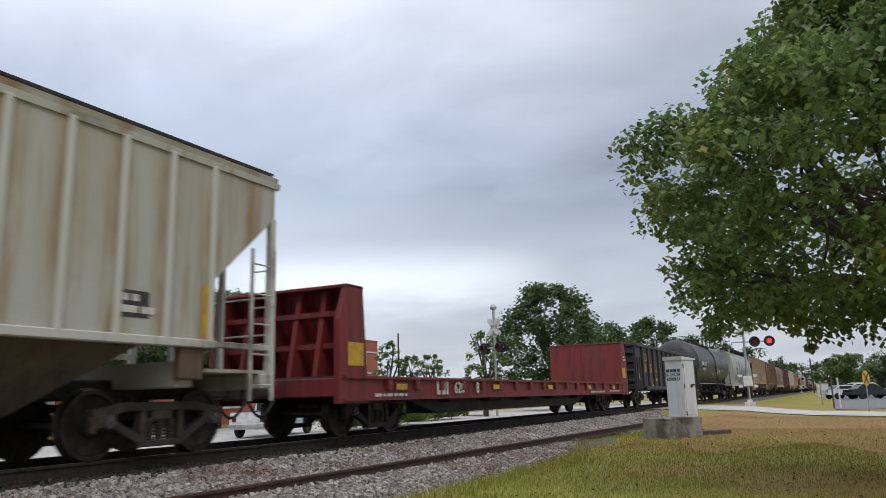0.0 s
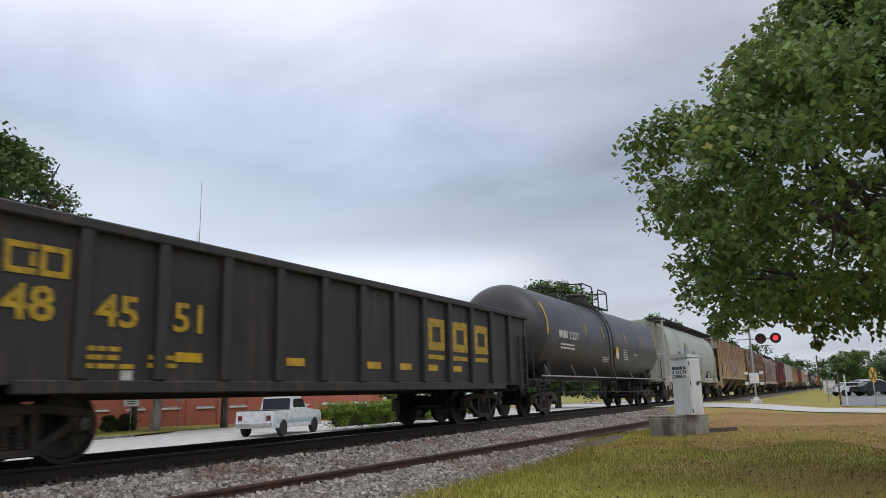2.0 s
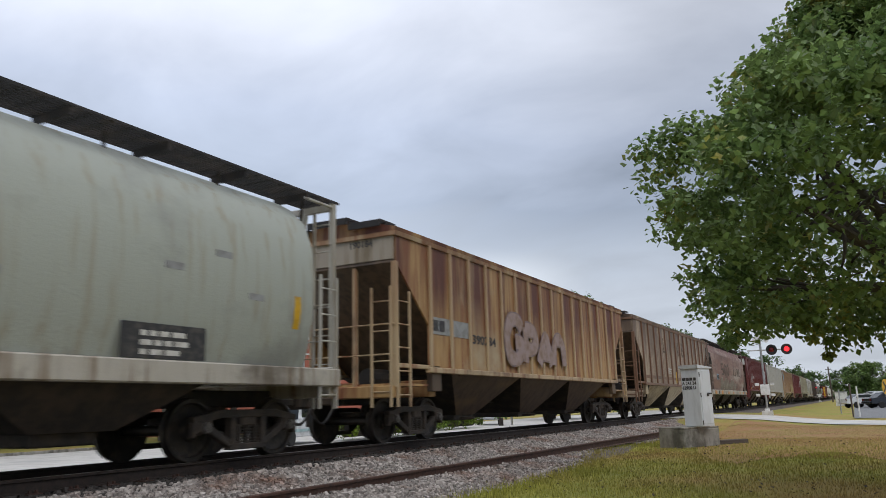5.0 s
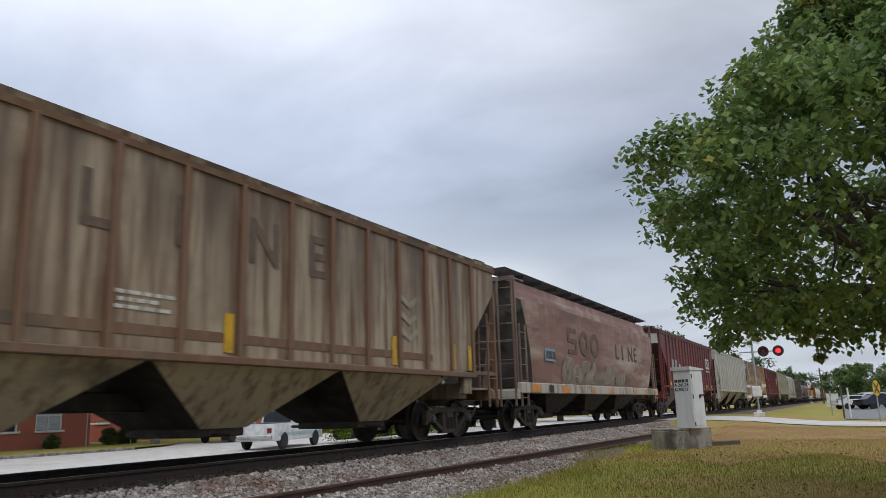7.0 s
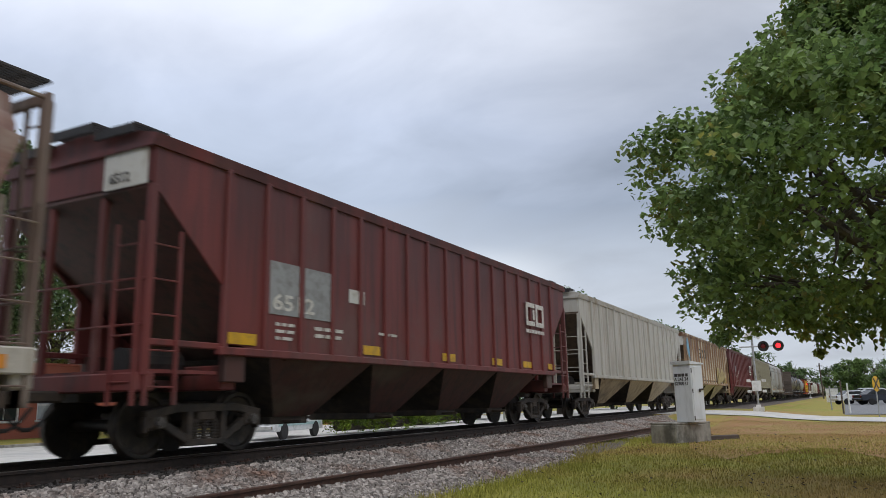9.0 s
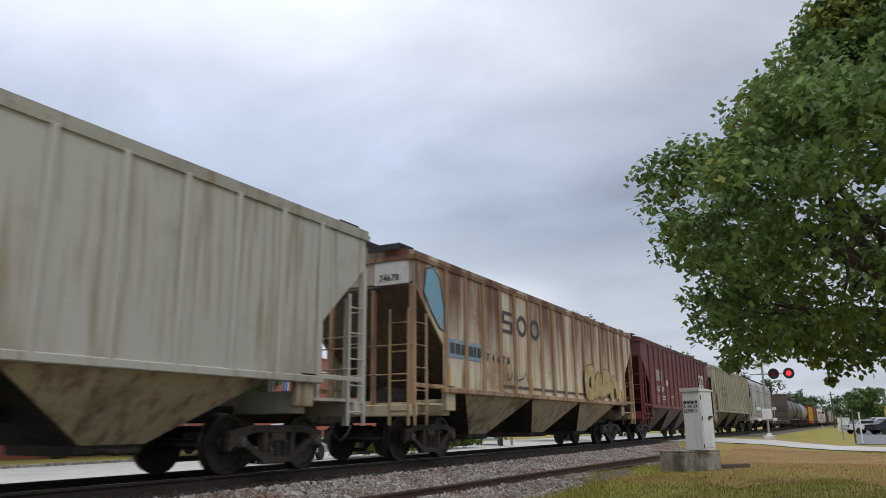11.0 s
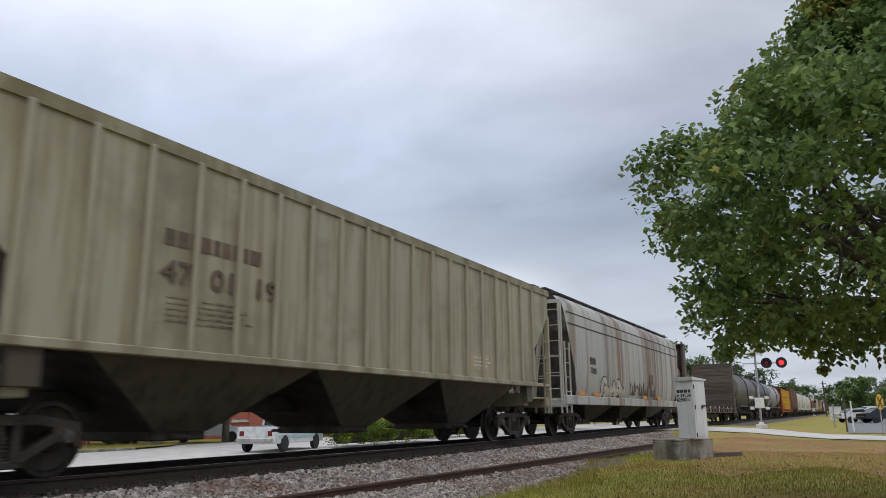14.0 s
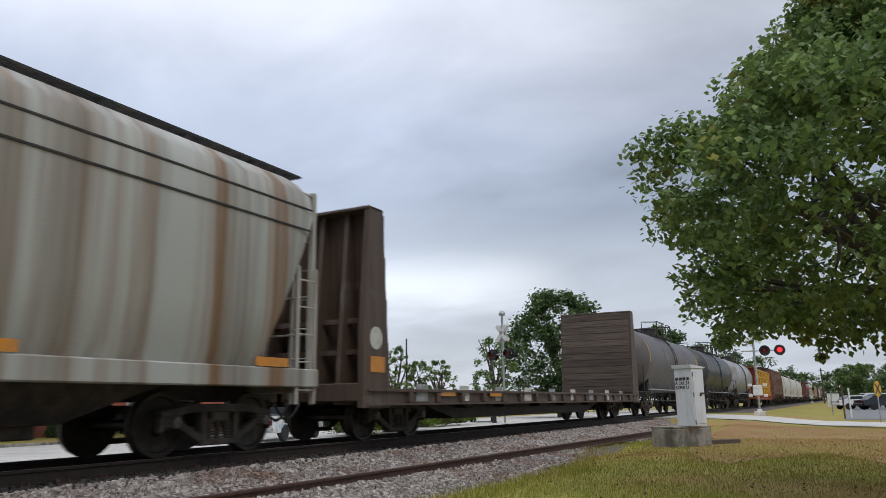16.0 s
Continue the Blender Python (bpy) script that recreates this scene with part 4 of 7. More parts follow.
def tank_car(u, L, label, paint, r=1.52, zc=2.67, marks=None, n=40, ladder_paint=None):
    car = thing("tank_car", label, "freight car", pose(TRACK_X, u, 0), "train")
    car["u"] = u
    lp = ladder_paint or black_steel
    bm = bmesh.new()
    a, b = 0.55, L - 0.55
    head = [(a + 0.62 * (1 - math.cos(t)), r * math.sin(t) ** 0.85) for t in [math.pi / 2 * i / 9 for i in range(1, 10)]]
    prof = [(a, 0.02)] + head + [(a + 1.3, r)] + [(L * k, r) for k in (0.25, 0.4, 0.5, 0.6, 0.75)] + [(b - 1.3, r)] + [(L - y, q) for y, q in head[::-1]] + [(b, 0.02)]
    rings = [[(q * math.cos(2 * math.pi * i / n), y, zc + q * math.sin(2 * math.pi * i / n)) for i in range(n)] for y, q in prof]
    loft(bm, rings)
    smooth(part("tank_shell", bm, paint, car), 50)
    for y in (L * 0.30, L * 0.5, L * 0.70):
        bm = bmesh.new()
        rings = [[(q * math.cos(2 * math.pi * i / n), yy, zc + q * math.sin(2 * math.pi * i / n)) for i in range(n)] for yy, q in ((y - 0.02, r), (y - 0.02, r + 0.006), (y + 0.02, r + 0.006), (y + 0.02, r))]
        loft(bm, rings, caps=False)
        part("weld_band", bm, paint, car)
    top = zc + r
    m = L / 2 - 0.95
    bm = bmesh.new()
    lathe(bm, [(top - 0.15, 0.46), (top + 0.34, 0.46), (top + 0.38, 0.50), (top + 0.44, 0.50), (top + 0.48, 0.40), (top + 0.5, 0.05)], 20, "z")
    bmesh.ops.translate(bm, verts=bm.verts[:], vec=(0, m + 0.85, 0))
    smooth(part("valve_housing", bm, black_steel, car))
    bm = bmesh.new()
    for x in (-1.05, -0.7, 0.7, 1.05):
        box(bm, (x, m, top - 0.16), (0.06, 3.6, 0.06))
    for k in range(9):
        for s in (1, -1):
            box(bm, (s * 0.88, m - 1.7 + 0.42 * k, top - 0.15), (0.45, 0.05, 0.03))
    rod(bm, (0, m - 1.7, top + 0.1), (0, m - 0.6, top + 0.1), 0.14, 10)
    part("platform", bm, black_steel, car)
    for s in (1, -1):
        bm = bmesh.new()
        x = s * 1.08
        for y0, y1 in ((m - 1.75, m - 0.35), (m + 0.45, m + 1.75)):
            pipe(bm, [(x, y0, top - 0.2), (x, y0, top + 0.48), (x, y0 + 0.12, top + 0.58), (x, y1 - 0.12, top + 0.58), (x, y1, top + 0.48), (x, y1, top - 0.2)], 0.028, 6)
        part("handrail", bm, lp, car)
        for y in (m - 1.75, m + 1.75):
            bm = bmesh.new()
            pipe(bm, [(s * 1.08, y, top + 0.54), (s * 0.3, y, top + 0.58), (s * 0.3, y, top)], 0.028, 6)
            part("handrail", bm, lp, car)
    # side ladder down the shell
    bm = bmesh.new()
    for y in (m - 0.24, m + 0.24):
        pts = [((r + 0.09) * math.cos(t), y, zc + (r + 0.09) * math.sin(t)) for t in [radians(62 - 12 * i) for i in range(6)]] + [(r + 0.09, y, 0.75)]
        pipe(bm, pts, 0.022, 5)
    for i in range(11):
        t = radians(58 - 11.5 * i)
        p = ((r + 0.09) * math.cos(t), zc + (r + 0.09) * math.sin(t)) if t > 0 else (r + 0.09, zc - (i - 5.0) * 0.32)
        rod(bm, (p[0], m - 0.24, p[1]), (p[0], m + 0.24, p[1]), 0.016, 5)
    part("ladder", bm, lp, car)
    for s in (1, -1):
        bm = bmesh.new()
        rod(bm, (s * 1.5, 0.5, 1.22), (s * 1.5, L - 0.5, 1.22), 0.026, 6)
        for i in range(7):
            y = 1.2 + (L - 2.4) * i / 6
            pipe(bm, [(s * 1.5, y, 1.22), (s * 1.38, y - 0.14, zc - r * 0.70)], 0.012, 5)
        part("side_rail", bm, galvanised, car)
    for e, d in ((0, 1), (L, -1)):
        bm = bmesh.new()
        box(bm, (0, e + d * 0.9, 1.08), (2.9, 1.7, 0.10), bevel=0.02)
        box(bm, (0, e + d * 1.9, 1.25), (2.4, 0.5, 0.6), bevel=0.04)
        box(bm, (0, e + d * 0.1, 1.0), (3.0, 0.16, 0.22), bevel=0.02)
        part("end_platform", bm, black_steel, car)
        bm = bmesh.new()
        pipe(bm, [(1.4, e + d * 0.08, 1.1), (1.4, e + d * 0.05, 2.25), (0.9, e + d * 0.05, 2.32), (-0.9, e + d * 0.05, 2.32), (-1.4, e + d * 0.05, 2.25), (-1.4, e + d * 0.08, 1.1)], 0.024, 6)
        part("end_handrail", bm, lp, car)
        ladder(car, (1.52, e + d * 0.2), (1.52, e + d * 0.6), 0.7, 1.15, 2, lp, "step")
        bm = bmesh.new()
        box(bm, (0.95, e + d * 1.9, 1.45), (0.5, 0.12, 0.7))
        box(bm, (-0.95, e + d * 1.9, 1.45), (0.5, 0.12, 0.7))
        part("saddle", bm, black_steel, car)
    for x in (1.2, 0.9):
        bm = bmesh.new()
        rod(bm, (x, 2.8, 0.72), (x, L - 2.8, 0.66), 0.022, 5)
        part("brake_pipe", bm, black_steel, car)
    for i in range(6):
        bm = bmesh.new()
        box(bm, (1.1, 3.4 + (L - 6.8) * i / 5, 0.85), (0.08, 0.08, 0.5))
        part("pipe_hanger", bm, black_steel, car)
    running_gear(car, L, 1.75, stub=True)
    if marks:
        marks(car, L)
    return car


def bulkhead_flat(u, L, label, paint, high, wood=False, marks=None, taper=0.5, deck=1.14, depth=0.46, stake=None):
    car = thing("flat_car", label, "freight car", pose(TRACK_X, u, 0), "train")
    car["u"] = u
    for s in (1, -1):
        bm = bmesh.new()
        box(bm, (s * 1.50, L / 2, deck - depth / 2), (0.08, L - 0.3, depth), bevel=0.01)
        box(bm, (s * 1.53, L / 2, deck - 0.03), (0.16, L - 0.3, 0.05))
        box(bm, (s * 1.53, L / 2, deck - depth + 0.02), (0.14, L - 0.3, 0.04))
        part("side_sill", bm, paint, car)
    bm = bmesh.new()
    box(bm, (0, 0, deck - 0.17), (0.09, 0.16, 0.20), bevel=0.012)
    me = None
    k = int(L / 1.25)
    for i in range(k):
        y = 1.7 + (L - 3.4) * i / (k - 1)
        for s in (1, -1):
            if me is None:
                o = part("stake_pocket", bm, paint, car)
                me = o.data
            else:
                o = new("stake_pocket", me)
                o.parent = car
            o.location = (s * 1.58, y, 0)
    bm = bmesh.new()
    box(bm, (0, L / 2, deck - 0.04), (2.96, L - 0.3, 0.08))
    part("deck", bm, old_wood, car)
    for e, d in ((0, 1), (L, -1)):
        for s in (1, -1):
            bm = bmesh.new()
            prism(bm, [(e + d * 0.02, deck - depth - 0.04), (e + d * 0.98, deck - depth - 0.04), (e + d * (0.92 - taper * 0.35), high), (e + d * (0.35 - taper * 0.2), high + 0.0), (e + d * 0.02, deck + 1.0)], "x", s * 1.50 - 0.06, s * 1.50 + 0.06)
            bulk = part("bulkhead", bm, paint, car)
        bm = bmesh.new()
        prism(bm, [(e + d * 0.80, deck), (e + d * 0.95, deck), (e + d * (0.92 - taper * 0.35), high), (e + d * (0.80 - taper * 0.35), high)], "x", -1.46, 1.46)
        part("face_sheet", bm, paint, bulk)
        bm = bmesh.new()
        box(bm, (0, e + d * (0.65 - taper * 0.3), high + 0.0), (3.12, 0.6 - 0.1 * taper, 0.06), bevel=0.01)
        part("cap_rail", bm, paint, bulk)
        for x in (-0.9, -0.3, 0.3, 0.9):
            bm = bmesh.new()
            prism(bm, [(e + d * 0.1, deck - 0.3), (e + d * 0.82, deck - 0.3), (e + d * (0.82 - taper * 0.35), high), (e + d * (0.6 - taper * 0.3), high)], "x", x - 0.05, x + 0.05)
            part("brace", bm, paint, bulk)
        for z in (1.7, 2.3):
            bm = bmesh.new()
            box(bm, (0, e + d * 0.4, z), (2.9, 0.12, 0.10))
            part("cross_rail", bm, paint, bulk)
        if wood:
            nb = 12
            for i in range(nb):
                z = deck + 0.05 + (high - deck - 0.1) * (i + 0.5) / nb
                bm = bmesh.new()
                box(bm, (0.01 * (i % 3), e + d * (1.0 - taper * 0.35 * (z - deck) / (high - deck)), z), (2.98, 0.09, (high - deck - 0.1) / nb - 0.015), bevel=0.008)
                part("board", bm, old_wood, bulk)
        ladder(car, (-1.59, e + d * 0.12), (-1.59, e + d * 0.55), 0.7, high - 0.3, 7, paint)
        bm = bmesh.new()
        box(bm, (0, e + d * 0.2, 0.93), (3.0, 0.34, 0.34), bevel=0.02)
        part("end_sill", bm, paint, car)
    bm = bmesh.new()
    prism(bm, [(3.2, 0.78), (L - 3.2, 0.78), (L - 5.2, 0.34), (5.2, 0.34)], "x", -0.8, 0.8)
    for i in range(5):
        box(bm, (0.9, 5.5 + (L - 11) * i / 4, 0.75), (0.4, 0.5 + 0.4 * (i % 2), 0.32), bevel=0.05)
    part("underframe", bm, black_steel, car)
    if stake:
        for i in range(9):
            y = L * 0.10 + (L * 0.8) * i / 8
            for s in (1, -1):
                bm = bmesh.new()
                box(bm, (s * 1.5, y, deck + 1.3), (0.10, 0.12, 2.6))
                part("stake", bm, stake, car)
        for z in (2.0, 3.0, 3.75):
            for s in (1, -1):
                bm = bmesh.new()
                box(bm, (s * 1.5, L / 2, z), (0.08, L * 0.82, 0.10))
                part("stake_rail", bm, stake, car)
    running_gear(car, L, 2.1)
    if marks:
        marks(car, L)
    return car


# ---- the train, car by car ----
tan_grey = car_paint("tan_grey", (0.44, 0.445, 0.40), (0.34, 0.29, 0.20), 0.28, (0.36, 0.35, 0.29), 0.3, crown=(0.40, 0.37, 0.29), seams=(1.47, 0.792, (0.30, 0.20, 0.10)))
tan_rib = car_paint("tan_rib", (0.52, 0.52, 0.47), (0.38, 0.33, 0.25), 0.25)
# grimy bays; on slope sheets this tone also paints in the end void's shade
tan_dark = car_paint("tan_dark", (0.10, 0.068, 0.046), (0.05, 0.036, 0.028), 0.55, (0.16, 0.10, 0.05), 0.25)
flat_red = car_paint("flat_red", (0.20, 0.022, 0.022), (0.09, 0.016, 0.016), 0.45, (0.13, 0.035, 0.03), 0.35)
gon_black = car_paint("gon_black", (0.030, 0.028, 0.032), (0.062, 0.046, 0.038), 0.4, (0.018, 0.017, 0.019), 0.35)
tank_black = mat("tank_black", (0.040, 0.042, 0.050), 0.42, 0, (0.060, 0.058, 0.060), 0.5, 0.9, (1, 0.5, 1), 0.03, 12, (0.022, 0.022, 0.026), 0.4, 0.5)
tank_grey = mat("tank_grey", (0.105, 0.098, 0.10), 0.5, 0, (0.09, 0.08, 0.08), 0.4, 0.8, (1, 0.5, 1), 0.03, 12)
tank_light = mat("tank_light", (0.34, 0.34, 0.36), 0.5, 0, (0.2, 0.19, 0.19), 0.4, 0.8, (1, 0.5, 1), 0.03, 12)
pale_green = car_paint("pale_green", (0.38, 0.405, 0.37), (0.33, 0.32, 0.26), 0.30, (0.27, 0.28, 0.26), 0.3)
pale_sill = car_paint("pale_sill", (0.45, 0.42, 0.37), (0.22, 0.17, 0.12), 0.4)
rust_tan = car_paint("rust_tan", (0.44, 0.28, 0.12), (0.22, 0.075, 0.032), 0.55, (0.42, 0.33, 0.21), 0.32, crown=(0.10, 0.030, 0.018), seams=(1.47, 0.951, (0.20, 0.07, 0.03)), crown_top=3.3)
rust_rib = car_paint("rust_rib", (0.46, 0.35, 0.22), (0.24, 0.10, 0.05), 0.4, crown=(0.24, 0.12, 0.06))
dull_panel = car_paint("dull_panel", (0.34, 0.30, 0.25), (0.2, 0.16, 0.11), 0.45)
tan_bay = car_paint("tan_bay", (0.42, 0.345, 0.23), (0.2, 0.14, 0.09), 0.4)
line_tan = car_paint("line_tan", (0.40, 0.325, 0.24), (0.14, 0.075, 0.045), 0.5, (0.19, 0.14, 0.10), 0.45, crown=(0.09, 0.06, 0.045), seams=(1.47, 1.143, (0.11, 0.055, 0.032)))
line_rib = car_paint("line_rib", (0.17, 0.09, 0.055), (0.2, 0.13, 0.09), 0.5)
dusty_rose = mat("dusty_rose", (0.255, 0.142, 0.115), 0.65, 0, (0.13, 0.075, 0.060), 0.5, 1.1, (1, 0.35, 1.6), 0.12, 25, (0.44, 0.37, 0.32), 0.50, 0.9, (1, 0.22, 1.3), crown=(0.17, 0.085, 0.068))
rose_frame = car_paint("rose_frame", (0.16, 0.11, 0.09), (0.30, 0.26, 0.22), 0.4)
maroon = car_paint("maroon", (0.165, 0.036, 0.034), (0.085, 0.026, 0.026), 0.5, (0.135, 0.062, 0.058), 0.4, crown=(0.075, 0.026, 0.028))
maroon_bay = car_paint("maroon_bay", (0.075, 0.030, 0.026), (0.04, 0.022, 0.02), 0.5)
light_grey = car_paint("light_grey", (0.44, 0.43, 0.40), (0.30, 0.26, 0.2), 0.4, (0.32, 0.30, 0.26), 0.3)
soo_tan = car_paint("soo_tan", (0.66, 0.60, 0.48), (0.40, 0.28, 0.16), 0.48, (0.30, 0.19, 0.10), 0.28, crown=(0.12, 0.05, 0.025), seams=(1.47, 0.984, (0.20, 0.085, 0.035)), crown_top=3.7)
soo_rib = car_paint("soo_rib", (0.40, 0.27, 0.16), (0.16, 0.07, 0.035), 0.5, crown=(0.12, 0.05, 0.025))
soo_bay = car_paint("soo_bay", (0.50, 0.43, 0.30), (0.26, 0.18, 0.11), 0.35)
khaki = car_paint("khaki", (0.36, 0.34, 0.255), (0.27, 0.23, 0.15), 0.45, (0.22, 0.20, 0.14), 0.38, seams=(1.47, 0.859, (0.20, 0.17, 0.11)))
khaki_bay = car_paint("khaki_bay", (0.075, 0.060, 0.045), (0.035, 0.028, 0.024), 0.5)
streak_white = mat("streak_white", (0.40, 0.41, 0.39), 0.6, 0, (0.19, 0.105, 0.05), 0.42, 0.8, (0.4, 1.5, 0.03), 0.1, 25, (0.15, 0.135, 0.115), 0.42, 0.9, (0.5, 1.3, 0.05))
flat_brown = car_paint("flat_brown", (0.092, 0.062, 0.046), (0.055, 0.035, 0.028), 0.5, (0.19, 0.165, 0.145), 0.3)
rust_brown = car_paint("rust_brown", (0.17, 0.085, 0.055), (0.09, 0.045, 0.035), 0.5)
bright_white = car_paint("bright_white", (0.55, 0.54, 0.50), (0.4, 0.36, 0.3), 0.3)
orange_flat = car_paint("orange_flat", (0.33, 0.055, 0.02), (0.2, 0.05, 0.025), 0.4)
plate_grey = mat("plate_grey", (0.30, 0.31, 0.32), 0.6, 0, (0.2, 0.2, 0.2), 0.5, 5, bump=0.02)
plate_white = mat("plate_white", (0.55, 0.55, 0.53), 0.6, 0, (0.4, 0.38, 0.34), 0.4, 5, bump=0.02)


sprayed_cream = mat("sprayed_cream", (0.46, 0.36, 0.16), 0.7, 0, (0.30, 0.21, 0.10), 0.5, 3, bump=0.02)


sprayed_grey = mat("sprayed_grey", (0.36, 0.31, 0.27), 0.7, 0, (0.22, 0.15, 0.12), 0.7, 2, bump=0.02)
sprayed_drab = mat("sprayed_drab", (0.20, 0.16, 0.13), 0.7, 0, (0.30, 0.27, 0.22), 0.5, 3, bump=0.02)
sprayed_ice = mat("sprayed_ice", (0.33, 0.335, 0.34), 0.7, 0, (0.11, 0.17, 0.28), 0.55, 1.6, bump=0.02, third=(0.20, 0.25, 0.09), third_amount=0.28, third_scale=0.8)


sprayed_lilac = mat("sprayed_lilac", (0.33, 0.25, 0.24), 0.7, 0, (0.24, 0.16, 0.12), 0.5, 3, bump=0.02)


def yellow_row(car, ys, z0, z1, w, x=1.612, material=None):
    for y in ys:
        patch(car, "reflector", y, y + w, z0, z1, material or yellow_paint, x)


def logo_bars(car, y, z, w, h, material, x=1.65, n=3, thick=0.2):
    """An owner's emblem as plain shapes: n hollow blocks side by side."""
    bm = bmesh.new()
    g = w / n
    for i in range(n):
        a, b = y + g * (i + 0.06), y + g * (i + 0.94)
        k = thick * h
        for c, sz in (((a + k / 2, z + h / 2), (k, h)), ((b - k / 2, z + h / 2), (k, h * (0.45 if i % 2 == 0 else 1.0))), (((a + b) / 2, z + h - k / 2), (b - a, k)), (((a + b) / 2, z + k / 2), (b - a, k))):
            box(bm, (x, c[0], c[1]), (0.006, sz[0], sz[1]))
    return part("emblem", bm, material, car)


def ghost_blocks(car, ys, z, w, h, material, x):
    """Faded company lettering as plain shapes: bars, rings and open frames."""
    for i, y in enumerate(ys):
        bm = bmesh.new()
        if i == 0:
            for f in (0.06, 0.5, 0.94):
                box(bm, (x, y + w / 2, z + h * f), (0.006, w * 0.92, h * 0.16))
            box(bm, (x, y + w * 0.10, z + h * 0.72), (0.005, w * 0.2, h * 0.40))
            box(bm, (x, y + w * 0.90, z + h * 0.28), (0.005, w * 0.2, h * 0.40))
        else:
            ring = [(y + w / 2 + w * 0.42 * math.cos(2 * math.pi * k / 20), z + h / 2 + h * 0.42 * math.sin(2 * math.pi * k / 20)) for k in range(21)]
            stroke(bm, ring, w * 0.20, x, 0.0, 0.00001)
        part("faded_mark", bm, material, car)


def marks_a(car, L):
    patch(car, "data_plate", L - 3.02, L - 2.55, 1.80, 2.14, black_letter, 1.586)
    bars(car, L - 2.97, 2.05, 2, 0.34, white_letter, 1.591, 0.09, 0.06, 4)
    yellow_row(car, [L - 1.62], 1.55, 2.35, 0.16, 1.60)


def marks_b(car, L):
    words("620", 0.36, on_side(4.55, 0.80, 1.60), white_letter, car)
    bars(car, 3.75, 0.92, 1, 0.6, white_letter, 1.56, 0.30, 0.1, 3)
    words("8", 0.36, on_side(5.75, 0.80, 1.60), white_letter, car)
    yellow_row(car, [1.95, 6.8, 11.0, 15.2, 18.5], 0.88, 1.0, 0.42, 1.60)
    yellow_row(car, [0.28, L - 0.85], 1.32, 1.75, 0.5, 1.572)
    bars(car, 1.2, 0.78, 1, 1.4, white_letter, 1.56, 0.06, seed=2)
    bars(car, L - 5.6, 0.78, 1, 2.2, white_letter, 1.56, 0.06, seed=5)
    bars(car, L - 3.0, 0.80, 1, 1.6, white_letter, 1.56, 0.05, seed=6)
    bars(car, L - 0.62, 2.2, 2, 0.2, white_letter, 1.572, 0.07, seed=8)


def marks_c(car, L):
    for i, pair in enumerate(("48", "45", "51")):
        words(pair, 0.56, on_side(1.50 + 1.187 * i, 1.66, 1.535), yellow_letter, car, squeeze=1.15)
    logo_bars(car, 1.48, 2.16, 0.84, 0.36, yellow_letter, 1.535, 2)
    for i in range(3):
        logo_bars(car, 10.95 + 1.187 * i, 1.70, 0.88, 0.70, yellow_letter, 1.535, 1, 0.26)
        patch(car, "reflector", 11.0 + 1.187 * i, 11.75 + 1.187 * i, 1.50, 1.60, yellow_letter, 1.535)
    yellow_row(car, [0.28], 1.30, 1.55, 0.42, 1.535)
    yellow_row(car, [3.95, 6.25, 8.6, 9.8, 10.95, 12.15], 1.25, 1.38, 0.46, 1.535)
    bars(car, 2.6, 1.38, 3, 0.5, yellow_letter, 1.535, 0.06, seed=4)
    bars(car, 3.5, 1.30, 2, 0.4, yellow_letter, 1.535, 0.06, seed=9)
    patch(car, "data_plate", L - 1.35, L - 1.05, 1.35, 1.75, white_letter, 1.535)
    patch(car, "tag", 3.05, 3.22, 1.0, 1.12, plate_white, 1.58)
    words("4845", 0.2, on_end(0.55, 2.58, -0.13), yellow_letter, car)


def tank_band(car, r, zc, y, w, t0, t1, material, name="reflector"):
    """A stripe that follows the tank's curve between two angles."""
    bm = bmesh.new()
    q = r + 0.006
    a = [radians(t0 + (t1 - t0) * i / 8) for i in range(9)]
    lo = [bm.verts.new((q * math.cos(t), y, zc + q * math.sin(t))) for t in a]
    hi = [bm.verts.new((q * math.cos(t), y + w, zc + q * math.sin(t))) for t in a]
    for i in range(8):
        bm.faces.new((lo[i], hi[i], hi[i + 1], lo[i + 1]))
    return part(name, bm, material, car)


def marks_tank(number, wide):
    def go(car, L):
        r, zc = 1.52, 2.67
        tank_band(car, r, zc, 1.12, 0.13, -6, 34, yellow_paint)
        for y in (5.2, 7.4, 10.7, 13.7):
            tank_band(car, r, zc, y, 0.10, 2, 18, yellow_paint)
        tank_band(car, r, zc, L - 1.5, 0.13, -12, 24, yellow_paint)
        if number:
            words(number, 0.34, on_side(3.30, zc - 0.20, r + 0.004), white_letter, car)
            bars(car, 2.25, zc - 0.08, 1, 0.8, white_letter, r + 0.002, 0.24, seed=2)
            bars(car, 2.45, zc - 0.40, 2, 1.6, white_letter, r - 0.04, 0.06, 0.06, seed=3)
            patch(car, "placard", 9.2, 9.65, 1.98, 2.48, yellow_paint, 1.50)
            patch(car, "placard", 9.24, 9.61, 2.01, 2.26, white_letter, 1.505)
            bars(car, 10.4, 2.38, 5, 0.6, white_letter, 1.505, 0.045, 0.05, seed=7)
            bars(car, 7.6, 2.0, 3, 0.8, white_letter, 1.39, 0.03, 0.04, seed=8)
            bars(car, 12.4, 2.3, 2, 0.5, white_letter, 1.47, 0.03, 0.04, seed=9)
    return go


def shell_x(sections):
    hs, xs = [s[1] for s in sections], [s[0] for s in sections]
    return lambda z: float(np.interp(z, hs, xs)) + 0.012


